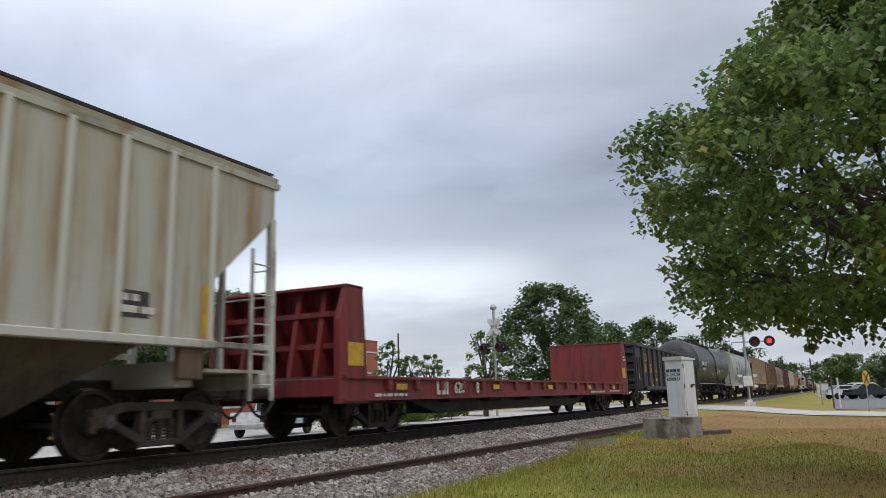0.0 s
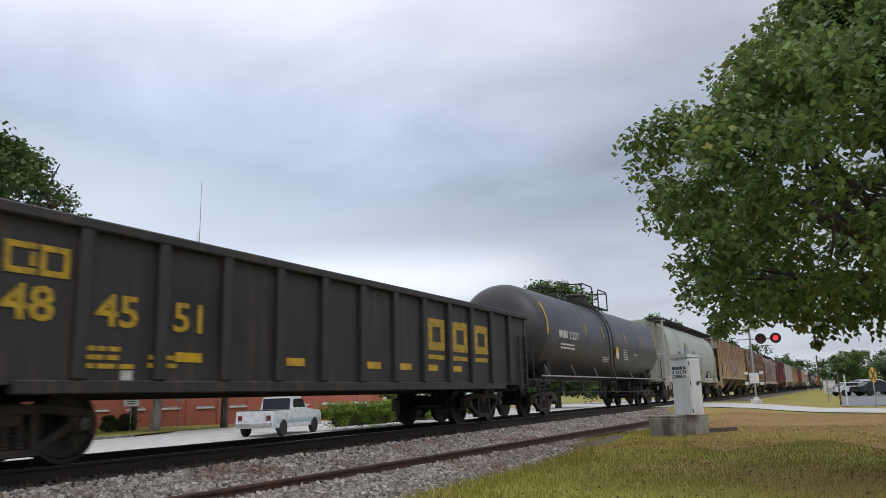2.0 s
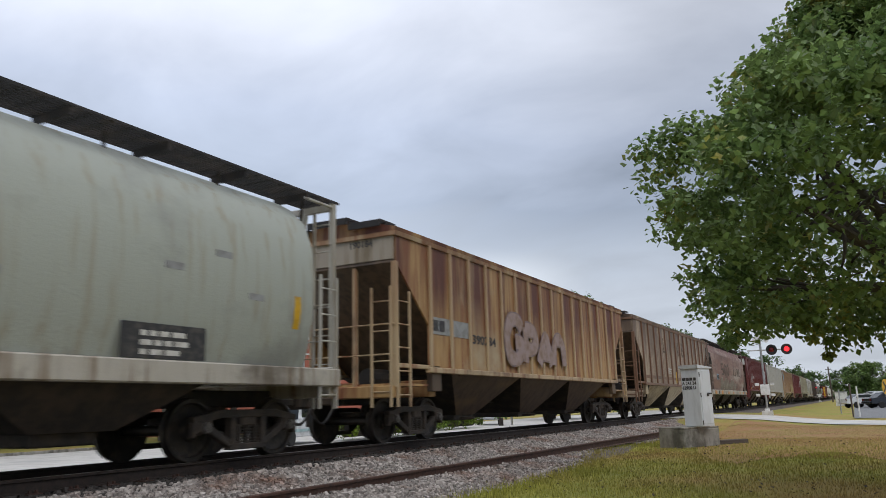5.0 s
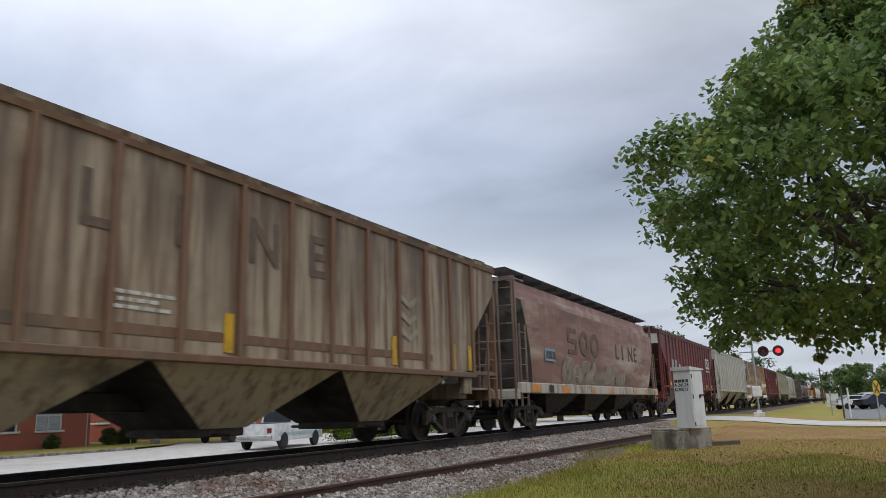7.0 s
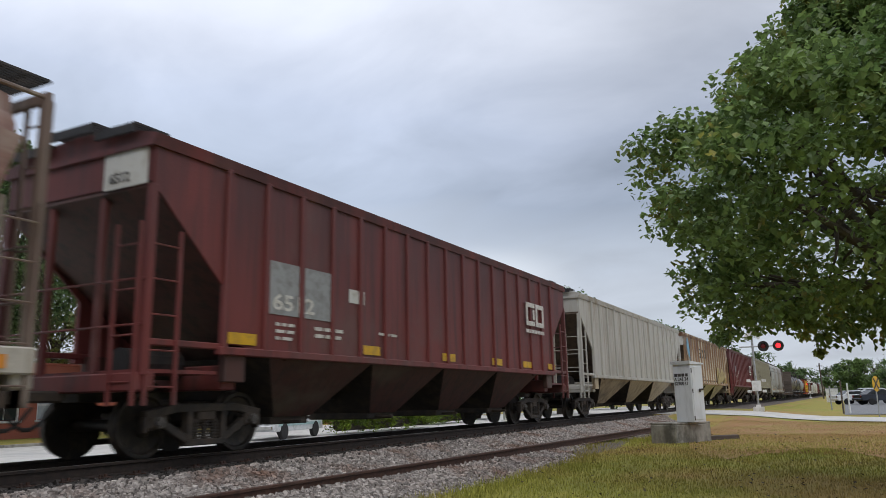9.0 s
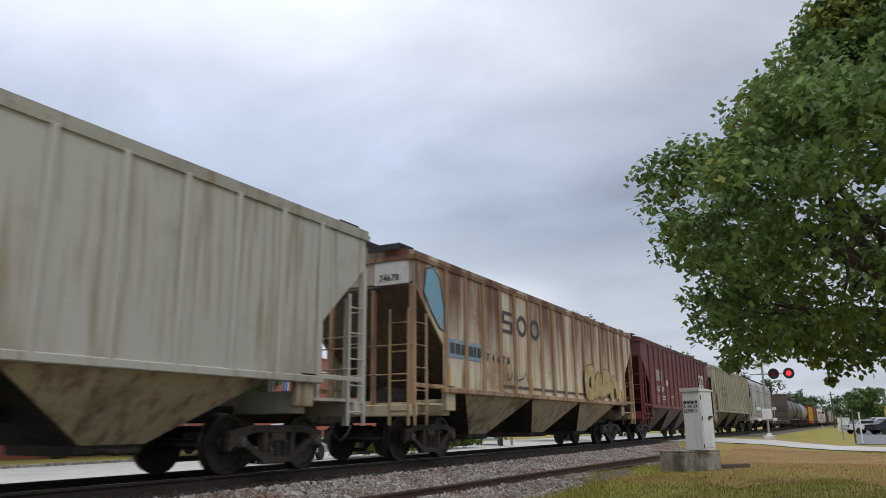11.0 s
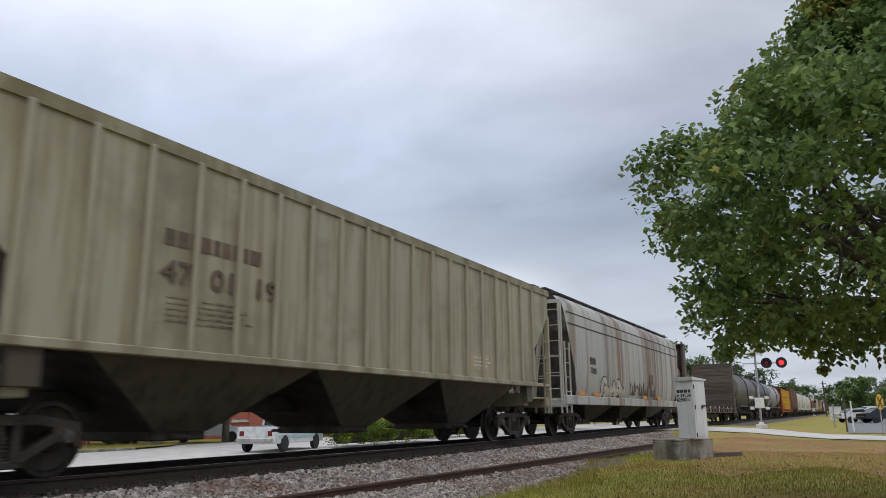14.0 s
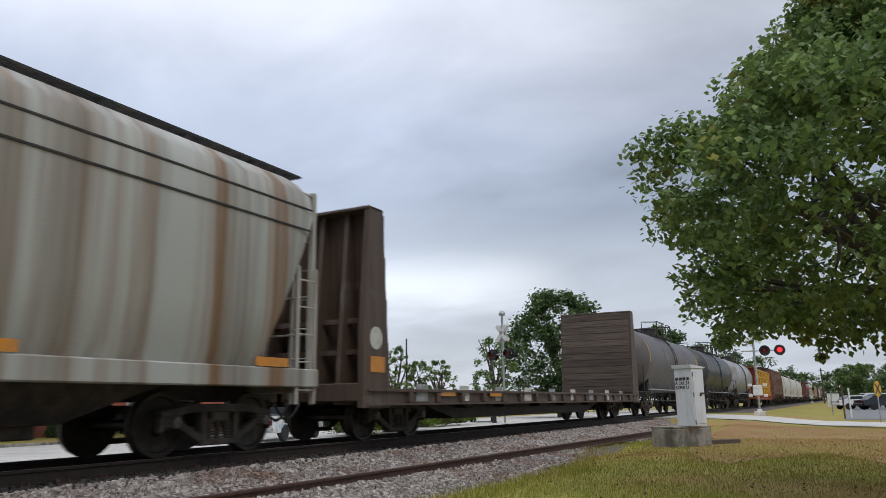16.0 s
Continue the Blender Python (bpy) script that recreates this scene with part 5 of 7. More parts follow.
SEC_E = [(1.38, 1.30), (1.52, 1.75), (1.60, 2.35), (1.60, 2.9), (1.52, 3.45), (1.34, 3.9), (1.0, 4.22), (0.5, 4.36), (0.0, 4.40)]
SEC_H = [(1.42, 1.28), (1.50, 1.6), (1.58, 2.4), (1.59, 3.2), (1.56, 3.75), (1.42, 3.80), (1.38, 3.95), (1.32, 4.05), (1.27, 4.10), (1.24, 4.32), (0.6, 4.50), (0.0, 4.54)]
SEC_O = [(1.40, 1.20), (1.52, 1.5), (1.60, 2.2), (1.60, 3.2), (1.59, 3.9), (1.50, 4.3), (1.2, 4.58), (0.5, 4.68), (0.0, 4.70)]


def marks_e(car, L):
    patch(car, "data_plate", 2.75, 3.85, 2.42, 2.85, plate_grey, 1.61)
    patch(car, "data_plate", 2.60, 3.75, 1.95, 2.42, plate_white, 1.595)
    words("5515", 0.36, on_side(3.0, 2.08, 1.602), black_letter, car)
    bars(car, 2.9, 2.62, 1, 0.7, black_letter, 1.616, 0.24, seed=3)
    tank_band(car, 1.60, 2.4, 1.12, 0.16, -34, 6, yellow_paint)
    tank_band(car, 1.60, 2.4, L - 1.35, 0.16, -34, 6, yellow_paint)
    patch(car, "hatch_box", 1.85, 2.15, 1.62, 1.92, black_steel, 1.56)
    for y, z in ((3.2, 1.75), (2.6, 1.78), (4.6, 2.3), (L - 3.1, 2.9), (L - 4.0, 2.6), (L - 2.4, 2.35), (L - 6.5, 2.2), (L - 8, 2.5)):
        patch(car, "scuff", y, y + 0.32, z, z + 0.10, plate_grey, 1.60)
    patch(car, "data_plate", L - 4.6, L - 3.2, 1.40, 1.85, black_letter, 1.56)
    bars(car, L - 4.3, 1.72, 3, 0.7, white_letter, 1.565, 0.07, 0.05, seed=4)
    graffiti(car, 4.9, 1.36, 6.1, 1.55, shell_x(SEC_E), graffiti_blue, sprayed_ice, (0, 1, 2, 3, 4), (1.2, 0.95, 1.0, 0.85, 0.95), 0.34)
    graffiti(car, 5.2, 1.11, 5.6, 0.25, 1.586, graffiti_blue, sprayed_ice, (5, 3, 5, 1, 4, 3, 5, 1), (1.0,), 0.4)


def marks_f(car, L):
    patch(car, "panel_patch", 1.50, 3.35, 2.25, 2.62, plate_grey, 1.586)
    bars(car, 1.6, 2.44, 1, 0.55, black_letter, 1.592, 0.24, seed=5)
    words("390284", 0.30, on_side(3.5, 2.16, 1.592), black_letter, car, squeeze=1.5)
    graffiti(car, 5.3, 1.72, 4.6, 1.15, 1.652, graffiti_purple, sprayed_lilac, (0, 2, 3, 1), (1.1, 1.0, 0.9, 1.0), 0.30)
    words("190184", 0.2, on_end(0.45, 3.98, 0.07), black_letter, car)


def marks_g(car, L):
    for i, ch in enumerate("LINE"):
        words(ch, 1.0, on_side(L - 12.3 + 1.28 * i * 1.15, 3.0, 1.592), ghost_letter, car)
    patch(car, "stripe", 1.5, L - 3.5, 1.72, 1.86, line_rib, 1.587)
    yellow_row(car, [L - 9.8, L - 5.2, L - 2.6, L - 1.75], 1.58, 2.15, 0.18, 1.60)
    bars(car, L - 11.8, 2.25, 3, 1.0, plate_white, 1.59, 0.05, seed=8)
    bm = bmesh.new()
    for k in range(3):
        stroke(bm, [(L - 4.85, 3.0 - 0.34 * k), (L - 4.5, 2.82 - 0.34 * k), (L - 4.15, 3.0 - 0.34 * k)], 0.12, 1.60)
    part("chevron", bm, dull_panel, car)


def marks_h(car, L):
    ghost_blocks(car, (4.15, 5.45, 6.75), 2.40, 1.0, 0.80, ghost_letter, 1.60)
    for i, ch in enumerate("LINE"):
        words(ch, 0.85, on_side(10.0 + 0.98 * i, 2.46, 1.60), ghost_letter, car, squeeze=1.3)
    patch(car, "panel_patch", 2.0, 2.9, 2.05, 2.42, blue_letter, 1.585)
    bars(car, 2.08, 2.23, 1, 0.75, black_letter, 1.590, 0.24, seed=5)
    graffiti(car, 3.7, 1.36, 7.6, 0.72, shell_x(SEC_H), sprayed_grey, sprayed_drab, (0, 1, 0, 3, 5, 2, 1, 5), (1.0, 0.85, 0.95), 0.34)
    yellow_row(car, [0.75, 3.4], 1.10, 1.32, 0.75, 1.59, orange_paint)
    patch(car, "hatch_box", 2.2, 2.6, 1.10, 1.32, black_steel, 1.59)
    yellow_row(car, [6.5, 9.0, 12.5, 14.6, L - 0.9], 1.13, 1.28, 0.5, 1.59, orange_paint)


def marks_cn(number, light=False):
    def go(car, L):
        patch(car, "panel_patch", 2.35, 4.1, 2.1, 2.95, plate_grey, 1.588) if not light else patch(car, "panel_patch", 2.5, 3.9, 2.65, 3.15, plate_grey, 1.588)
        words(number, 0.36, on_side(2.5, 2.18, 1.594), white_letter, car, squeeze=1.5)
        logo_bars(car, L - 3.7, 2.78, 1.5, 0.66, white_letter, 1.655, 2)
        bars(car, L - 3.7, 2.62, 1, 1.5, white_letter, 1.655, 0.10, seed=2)
        bars(car, 2.6, 1.95, 3, 0.4, white_letter, 1.59, 0.05, 0.06, seed=4)
        bars(car, 3.6, 1.95, 2, 0.9, white_letter, 1.59, 0.06, 0.06, seed=5)
        bars(car, 5.6, 2.0, 1, 0.6, white_letter, 1.59, 0.05, 0.06, seed=6)
        patch(car, "data_plate", 4.6, 5.1, 2.5, 2.75, plate_white, 1.59)
        if light:
            yellow_row(car, [1.50, 5.6, 8.6, 11.4, L - 2.4], 1.56, 2.05, 0.16, 1.60)
        else:
            yellow_row(car, [1.52, 5.0, 8.2, 10.9, 13.0, L - 1.9], 1.58, 1.75, 0.62, 1.60)
    return go


def end_plate(car, text, material, x=0.62, w=0.86, z0=3.64, z1=4.18):
    bm = bmesh.new()
    box(bm, (x + w / 2, 0.062, (z0 + z1) / 2), (w, 0.008, z1 - z0))
    part("end_plate", bm, material, car)
    words(text, 0.20, on_end(x + 0.12, z0 + 0.08, 0.052), black_letter, car)


def marks_j(car, L):
    marks_cn("6512")(car, L)
    end_plate(car, "6512", plate_white)


def marks_m(car, L):
    marks_cn("765709", True)(car, L)
    bm = bmesh.new()
    box(bm, (0.75, 0.062, 3.98), (0.8, 0.008, 0.26))
    part("end_plate", bm, plate_grey, car)
    words("765709", 0.18, on_end(0.32, 3.66, 0.06), white_letter, car)


def marks_l(car, L):
    ghost_blocks(car, (4.62, 5.60, 6.58), 3.08, 0.66, 0.55, black_letter, 1.590)
    patch(car, "panel_patch", 1.62, 2.36, 2.20, 2.62, blue_letter, 1.587)
    patch(car, "panel_patch", 2.56, 3.30, 2.20, 2.62, blue_letter, 1.587)
    bars(car, 1.68, 2.41, 1, 0.6, black_letter, 1.592, 0.24, seed=5)
    bars(car, 2.62, 2.41, 1, 0.6, black_letter, 1.592, 0.24, seed=6)
    for i, ch in enumerate("74678"):
        words(ch, 0.26, on_side(3.62 + 0.32 * i, 2.26, 1.592), black_letter, car)
    patch(car, "stripe", 4.5, L - 3.4, 1.64, 1.72, ghost_letter, 1.587)
    yellow_row(car, [1.50, 6.46, 10.4, L - 1.9], 1.56, 2.0, 0.16, 1.60)
    graffiti(car, 11.2, 1.56, 3.9, 0.95, 1.652, line_rib, sprayed_cream, (0, 3, 2, 1), (1.0, 0.9, 1.0, 0.9), 0.42)
    bm = bmesh.new()
    loop = [(0.5, 3.5), (0.6, 4.02), (0.9, 4.12), (1.2, 3.9), (1.40, 3.3), (1.40, 2.75), (1.18, 2.8), (0.78, 3.15)]
    vs = [bm.verts.new((1.592, y, z)) for y, z in loop]
    bm.faces.new(vs)
    g = part("sprayed_shape", bm, graffiti_sky, car, "sky blue sprayed patch")
    bm = bmesh.new()
    stroke(bm, loop + loop[:1], 0.035, 1.597)
    part("outline", bm, black_letter, g)
    end_plate(car, "74678", plate_white)
    bm = bmesh.new()
    stroke(bm, [(4.75, 2.05), (4.75, 1.85), (4.9, 1.85), (5.05, 2.05), (5.15, 1.85), (5.25, 2.08), (5.4, 1.85), (5.75, 1.92), (5.95, 2.1), (6.1, 1.85)], 0.045, 1.655)
    part("graffiti", bm, black_letter, car)


def marks_n(car, L):
    words("47  01  19", 0.42, on_side(3.45, 2.47, 1.612), ghost_letter, car, squeeze=1.35)
    bars(car, 3.5, 3.08, 1, 1.9, ghost_letter, 1.592, 0.22, seed=3)
    patch(car, "data_plate", L - 5.6, L - 4.4, 1.75, 2.15, tan_bay, 1.587)
    bars(car, L - 5.4, 2.05, 3, 0.8, plate_white, 1.593, 0.04, 0.05, seed=2)
    bars(car, 3.6, 2.28, 5, 1.6, tan_bay, 1.59, 0.03, 0.05, seed=12)


def marks_o(car, L):
    f = shell_x(SEC_O)
    words("75009", 0.30, on_side(2.62, 2.08, 1.606), black_letter, car)
    bars(car, 2.62, 2.52, 1, 0.7, black_letter, 1.612, 0.24, seed=2)
    graffiti(car, 4.0, 1.20, 3.3, 0.72, f, black_letter, graffiti_white, (0, 5, 3, 2, 5), (1.0, 0.85, 1.0), 0.36)
    yellow_row(car, [1.2, 3.0, 10.2, 13.1, L - 1.6], 1.30, 1.44, 0.75, 1.58, orange_paint)
    patch(car, "data_plate", 11.6, 12.3, 1.95, 2.4, ghost_letter, 1.604)
    graffiti(car, 8.2, 1.35, 4.6, 0.75, f, ghost_letter, None, (5, 1, 5, 5, 1, 5), (1.0, 0.8), 0.30)


def marks_p(car, L):
    yellow_row(car, [0.25], 1.30, 1.60, 0.5, 1.572, orange_paint)
    yellow_row(car, [3.0, 5.6], 0.86, 1.0, 0.7, 1.60, orange_paint)
    for i in range(9):
        patch(car, "scuff", 2.0 + 2.0 * i, 2.0 + 2.0 * i + 0.5, 0.75, 1.1, plate_white if i % 2 else plate_grey, 1.552)
    bm = bmesh.new()
    bmesh.ops.create_circle(bm, cap_ends=True, segments=24, radius=0.22, matrix=Matrix.Translation((1.566, 0.45, 1.95)) @ Matrix.Rotation(radians(90), 4, "Y"))
    part("round_mark", bm, plate_white, car)


TRAIN = [
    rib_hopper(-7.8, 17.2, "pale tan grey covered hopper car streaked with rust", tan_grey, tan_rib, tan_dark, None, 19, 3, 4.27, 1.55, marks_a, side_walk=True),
    bulkhead_flat(11.15, 21.3, "empty red bulkhead flat car with yellow reflectors", flat_red, 2.80, False, marks_b, 0.4),
    gondola(34.3, 16.8, "black ribbed steel gondola car with yellow lettering", gon_black, marks_c),
    tank_car(51.9, 18.2, "black tank car with yellow stripes and top platform", tank_black, marks=marks_tank("212517", True)),
    shell_hopper(71.0, 17.5, "pale green grey round-sided hopper car with blue graffiti", pale_green, SEC_E, 0.1, pale_sill, 1.45, 4.42, marks=marks_e, end_paint=light_grey),
    rib_hopper(90.2, 17.2, "rust-stained tan ribbed hopper car with graffiti", rust_tan, rust_rib, tan_dark, dull_panel, 16, 3, 4.3, 1.5, marks_f, slope_shade=tan_dark),
    rib_hopper(109.1, 17.8, "dirty tan hopper car with faded dark letters", line_tan, line_rib, tan_bay, None, 14, 3, 4.3, 1.5, marks_g, slope_shade=tan_dark),
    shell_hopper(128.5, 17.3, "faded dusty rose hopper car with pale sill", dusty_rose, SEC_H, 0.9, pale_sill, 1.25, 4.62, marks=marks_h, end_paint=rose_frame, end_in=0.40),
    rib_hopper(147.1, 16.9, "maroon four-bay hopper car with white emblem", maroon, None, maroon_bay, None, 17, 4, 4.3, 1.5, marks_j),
    rib_hopper(165.5, 18.2, "light grey ribbed covered hopper car", light_grey, None, tan_bay, None, 16, 3, 4.3, 1.5, slope_shade=tan_dark),
    rib_hopper(185.3, 17.7, "rusty tan hopper car with blue sprayed patch", soo_tan, soo_rib, soo_bay, dull_panel, 16, 3, 4.3, 1.5, marks_l, sill_paint=soo_bay, slope_shade=tan_dark),
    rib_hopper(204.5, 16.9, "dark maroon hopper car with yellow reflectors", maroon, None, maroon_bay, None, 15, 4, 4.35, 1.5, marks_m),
    rib_hopper(223.2, 18.4, "khaki grey covered hopper car with faded numbers", khaki, None, khaki_bay, dull_panel, 19, 3, 4.38, 1.55, marks_n, slope_shade=tan_dark),
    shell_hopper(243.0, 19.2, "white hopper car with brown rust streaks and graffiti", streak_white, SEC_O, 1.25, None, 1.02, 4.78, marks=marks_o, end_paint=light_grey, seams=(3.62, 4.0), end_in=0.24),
    bulkhead_flat(263.5, 21.2, "worn brown flat car with timber-faced bulkheads", flat_brown, 4.5, True, marks_p, 0.7, 1.0, 0.32),
    tank_car(286.4, 15.6, "weathered dark grey tank car", tank_grey, marks=marks_tank("", True)),
    tank_car(303.6, 14.2, "black tank car with yellow marks", tank_black, marks=marks_tank("", True)),
    tank_car(319.4, 13.4, "light grey tank car with black fittings", tank_light, marks=marks_tank("", True)),
    bulkhead_flat(334.4, 17.5, "orange flat car with yellow stake rack", orange_flat, 3.9, False, None, 0.3, stake=yellow_paint),
]


def far_cars():
    """The rest of the train, far down the line."""
    u = 353.6
    looks = [("rib", rust_brown), ("shell", bright_white), ("shell", bright_white), ("shell", bright_white), ("rib", maroon), ("tank", tank_black), ("rib", light_grey),
             ("rib", rust_tan), ("rib", khaki), ("rib", maroon), ("shell", pale_green), ("rib", line_tan), ("tank", tank_grey), ("rib", rust_brown)]
    for k, (kind, paint) in enumerate(looks):
        if kind == "rib":
            TRAIN.append(rib_hopper(u, 17.0, "covered hopper car far back in the train", paint, ribs=9))
        elif kind == "shell":
            TRAIN.append(shell_hopper(u, 17.0, "round-sided hopper car far back in the train", paint, SEC_E, 0.3))
        else:
            TRAIN.append(tank_car(u, 15.6, "tank car far back in the train", paint, n=20))
        u += 18.6 if kind != "tank" else 17.2


far_cars()
NEAR_WHEELS = 15 * 4


# ---- signal case ----
def signal_case():
    g = ground_z(-4.5, 22.3)
    base = thing("concrete_base", "stained concrete plinth under the signal case", "plinth", pose(-4.30, 22.86, g - 0.10, 0, 0, -27))
    bm = bmesh.new()
    box(bm, (0, 0, 0.30), (0.90, 1.60, 0.66), bevel=0.035)
    bmesh.ops.subdivide_edges(bm, edges=bm.edges[:], cuts=2, use_grid_fill=True)
    for v in bm.verts:
        v.co += 0.012 * Vector((noise.noise(v.co * 3), noise.noise(v.co * 3 + Vector((5, 0, 0))), noise.noise(v.co * 3 + Vector((9, 0, 0)))))
    part("block", bm, concrete, base)
    bm = bmesh.new()
    box(bm, (0, 0, 0.645), (0.89, 1.59, 0.05), bevel=0.012)
    part("cap_slab", bm, concrete, base)
    case = thing("signal_case", "pale grey steel signal case with padlocked door", "signal case", pose(-3.95, 22.68, g + 0.57, 0, 0, -27))
    bm = bmesh.new()
    box(bm, (0, 0, 0.82), (0.60, 0.54, 1.62), bevel=0.012)
    part("body", bm, box_paint, case)
    bm = bmesh.new()
    prism(bm, [(-0.31, 1.625), (0.31, 1.625), (0.33, 1.66), (-0.33, 1.73)], "x", -0.33, 0.33)
    part("roof", bm, box_paint, case)
    bm = bmesh.new()
    box(bm, (0.308, 0.0, 0.82), (0.02, 0.46, 1.48), bevel=0.006)
    door = part("door", bm, box_paint, case)
    bm = bmesh.new()
    box(bm, (0.335, 0.12, 0.92), (0.05, 0.16, 0.04), bevel=0.008)
    box(bm, (0.345, 0.03, 0.88), (0.04, 0.06, 0.08), bevel=0.01)
    part("padlock", bm, black_steel, door, "dark padlock and hasp")
    for z in (0.12, 0.88, 1.45):
        bm = bmesh.new()
        rod(bm, (0.31, -0.24, z - 0.06), (0.31, -0.24, z + 0.06), 0.014, 6)
        part("hinge", bm, black_steel, door)
    bm = bmesh.new()
    for k, w in enumerate((0.10, 0.11, 0.10, 0.08)):
        box(bm, (-0.21 + 0.125 * k, -0.273, 1.33), (w, 0.005, 0.085))
    part("small_lettering", bm, black_letter, case, "black stencilled word bars")
    for i, text in enumerate(("A 241.34", "62900 U")):
        words(text, 0.135, on_end(-0.27, 1.17 - 0.125 * i, -0.274), black_letter, case, squeeze=0.98)
    for x in (-0.24, 0.20):
        bm = bmesh.new()
        rod(bm, (x, -0.22, -0.02), (x, -0.22, 0.06), 0.03, 6)
        part("bolt", bm, galvanised, case)


signal_case()


# ---- grade crossing signals ----
def lamp_head(parent, c, facing, lit, r=0.31):
    """A round black backboard with its hooded lamp; facing is the way it looks, in degrees from +y."""
    m = Matrix.Translation(c) @ Matrix.Rotation(radians(facing), 4, "Z")
    bm = bmesh.new()
    bmesh.ops.create_cone(bm, cap_ends=True, segments=24, radius1=r, radius2=r, depth=0.03, matrix=m @ Matrix.Rotation(radians(90), 4, "X"))
    hood = []
    for i in range(12):
        a = radians(-20 + 20 * i)
        hood.append([m @ Vector((q * math.cos(a), y, q * math.sin(a))) for q, y in ((0.20, 0.01), (0.20, 0.17), (0.212, 0.17), (0.212, 0.01))])
    loft(bm, hood)
    bmesh.ops.create_cone(bm, cap_ends=True, segments=12, radius1=0.13, radius2=0.08, depth=0.16, matrix=m @ Matrix.Translation((0, -0.09, 0)) @ Matrix.Rotation(radians(90), 4, "X"))
    head = part("lamp_head", bm, black_steel, parent)
    bm = bmesh.new()
    bmesh.ops.create_uvsphere(bm, u_segments=16, v_segments=8, radius=0.15, matrix=m @ Matrix.Translation((0, 0.03, 0)) @ Matrix.Diagonal((1, 0.25, 1, 1)))
    part("lens", bm, red_lamp if lit else dark_lamp, head, "glowing red lens" if lit else "dark red lens")


def crossing_signal(x, y, z, turn, label, lit=(True, True), high=4.3, lamp_z=3.45, buck_z=4.05, lamps=(-0.52, 0.52), r=0.31):
    sg = thing("crossing_signal", label, "crossing signal", pose(x, y, z, 0, 0, turn), "crossing signals")
    bm = bmesh.new()
    rod(bm, (0, 0, 0), (0, 0, high), 0.065, 12)
    part("mast", bm, galvanised, sg)
    bm = bmesh.new()
    box(bm, (0, 0, 0.12), (0.62, 0.5, 0.26), bevel=0.02)
    box(bm, (0, 0, 0.30), (0.28, 0.28, 0.16), bevel=0.02)
    part("foot", bm, white_paint, sg)
    bm = bmesh.new()
    box(bm, (0.0, 0.14, 1.48), (0.52, 0.42, 0.62), bevel=0.03)
    part("gate_mechanism", bm, white_paint, sg, "pale grey gate motor housing")
    for s_ in (-1, 1):
        for dz in (-0.35, 0.35):
            bm = bmesh.new()
            box(bm, (0.42 * s_, 0.15, 1.48 + dz * 0.9), (0.22, 0.62, 0.16), bevel=0.015)
            part("counterweight", bm, white_paint, sg)
    bm = bmesh.new()
    rod(bm, (min(-0.75, lamps[0]), 0.0, lamp_z), (max(0.75, lamps[-1]), 0.0, lamp_z), 0.04, 8)
    part("crossarm", bm, galvanised, sg)
    for k, xx in enumerate(lamps):
        lamp_head(sg, (xx, 0.12, lamp_z), 0, lit[k], r)
        lamp_head(sg, (xx, -0.12, lamp_z), 180, lit[k], r)
    for a in (45, -45):
        bm = bmesh.new()
        box(bm, (0, 0.09, buck_z), (1.22, 0.02, 0.23), Matrix.Rotation(radians(a), 4, "Y"))
        part("crossbuck_board", bm, white_paint, sg)
        bm = bmesh.new()
        box(bm, (0, -0.09, buck_z), (1.22, 0.02, 0.23), Matrix.Rotation(radians(a), 4, "Y"))
        part("crossbuck_board", bm, white_paint, sg)
    bm = bmesh.new()
    lathe(bm, [(high, 0.02), (high + 0.05, 0.17), (high + 0.16, 0.19), (high + 0.28, 0.12), (high + 0.33, 0.02)], 16, "z")
    part("bell", bm, galvanised, sg)
    return sg


# lamps face along the street, seen at a slant from the lawn
crossing_signal(-4.6, 49.0, ground_z(-4.6, 49.0), 4, "crossing signal mast with lit red lamps beside the street", (False, True), 5.2, 3.82, 4.75, (0.60, 1.43), 0.31)
crossing_signal(-16.6, 38.6, ground_z(-16.6, 38.6), -28, "crossing signal with crossbuck beyond the train", (False, False), 6.2, 4.1, 5.25, (-0.85, 0.55))
crossing_signal(-7.3, 205.0, ground_z(-7.3, 205), 180 + 12, "distant crossing signal mast down the line", (False, True), high=4.6)


# ---- trees ----
def limb(bm, a, b, r0, r1, bend, rng, n=5):
    a, b = Vector(a), Vector(b)
    side = Vector((rng.uniform(-1, 1), rng.uniform(-1, 1), rng.uniform(-0.2, 0.5))) * bend
    pts = [a.lerp(b, i / n) + side * math.sin(math.pi * i / n) for i in range(n + 1)]
    for i in range(n):
        rod(bm, pts[i], pts[i + 1], r0 + (r1 - r0) * i / n, 7, r0 + (r1 - r0) * (i + 1) / n)
    return pts


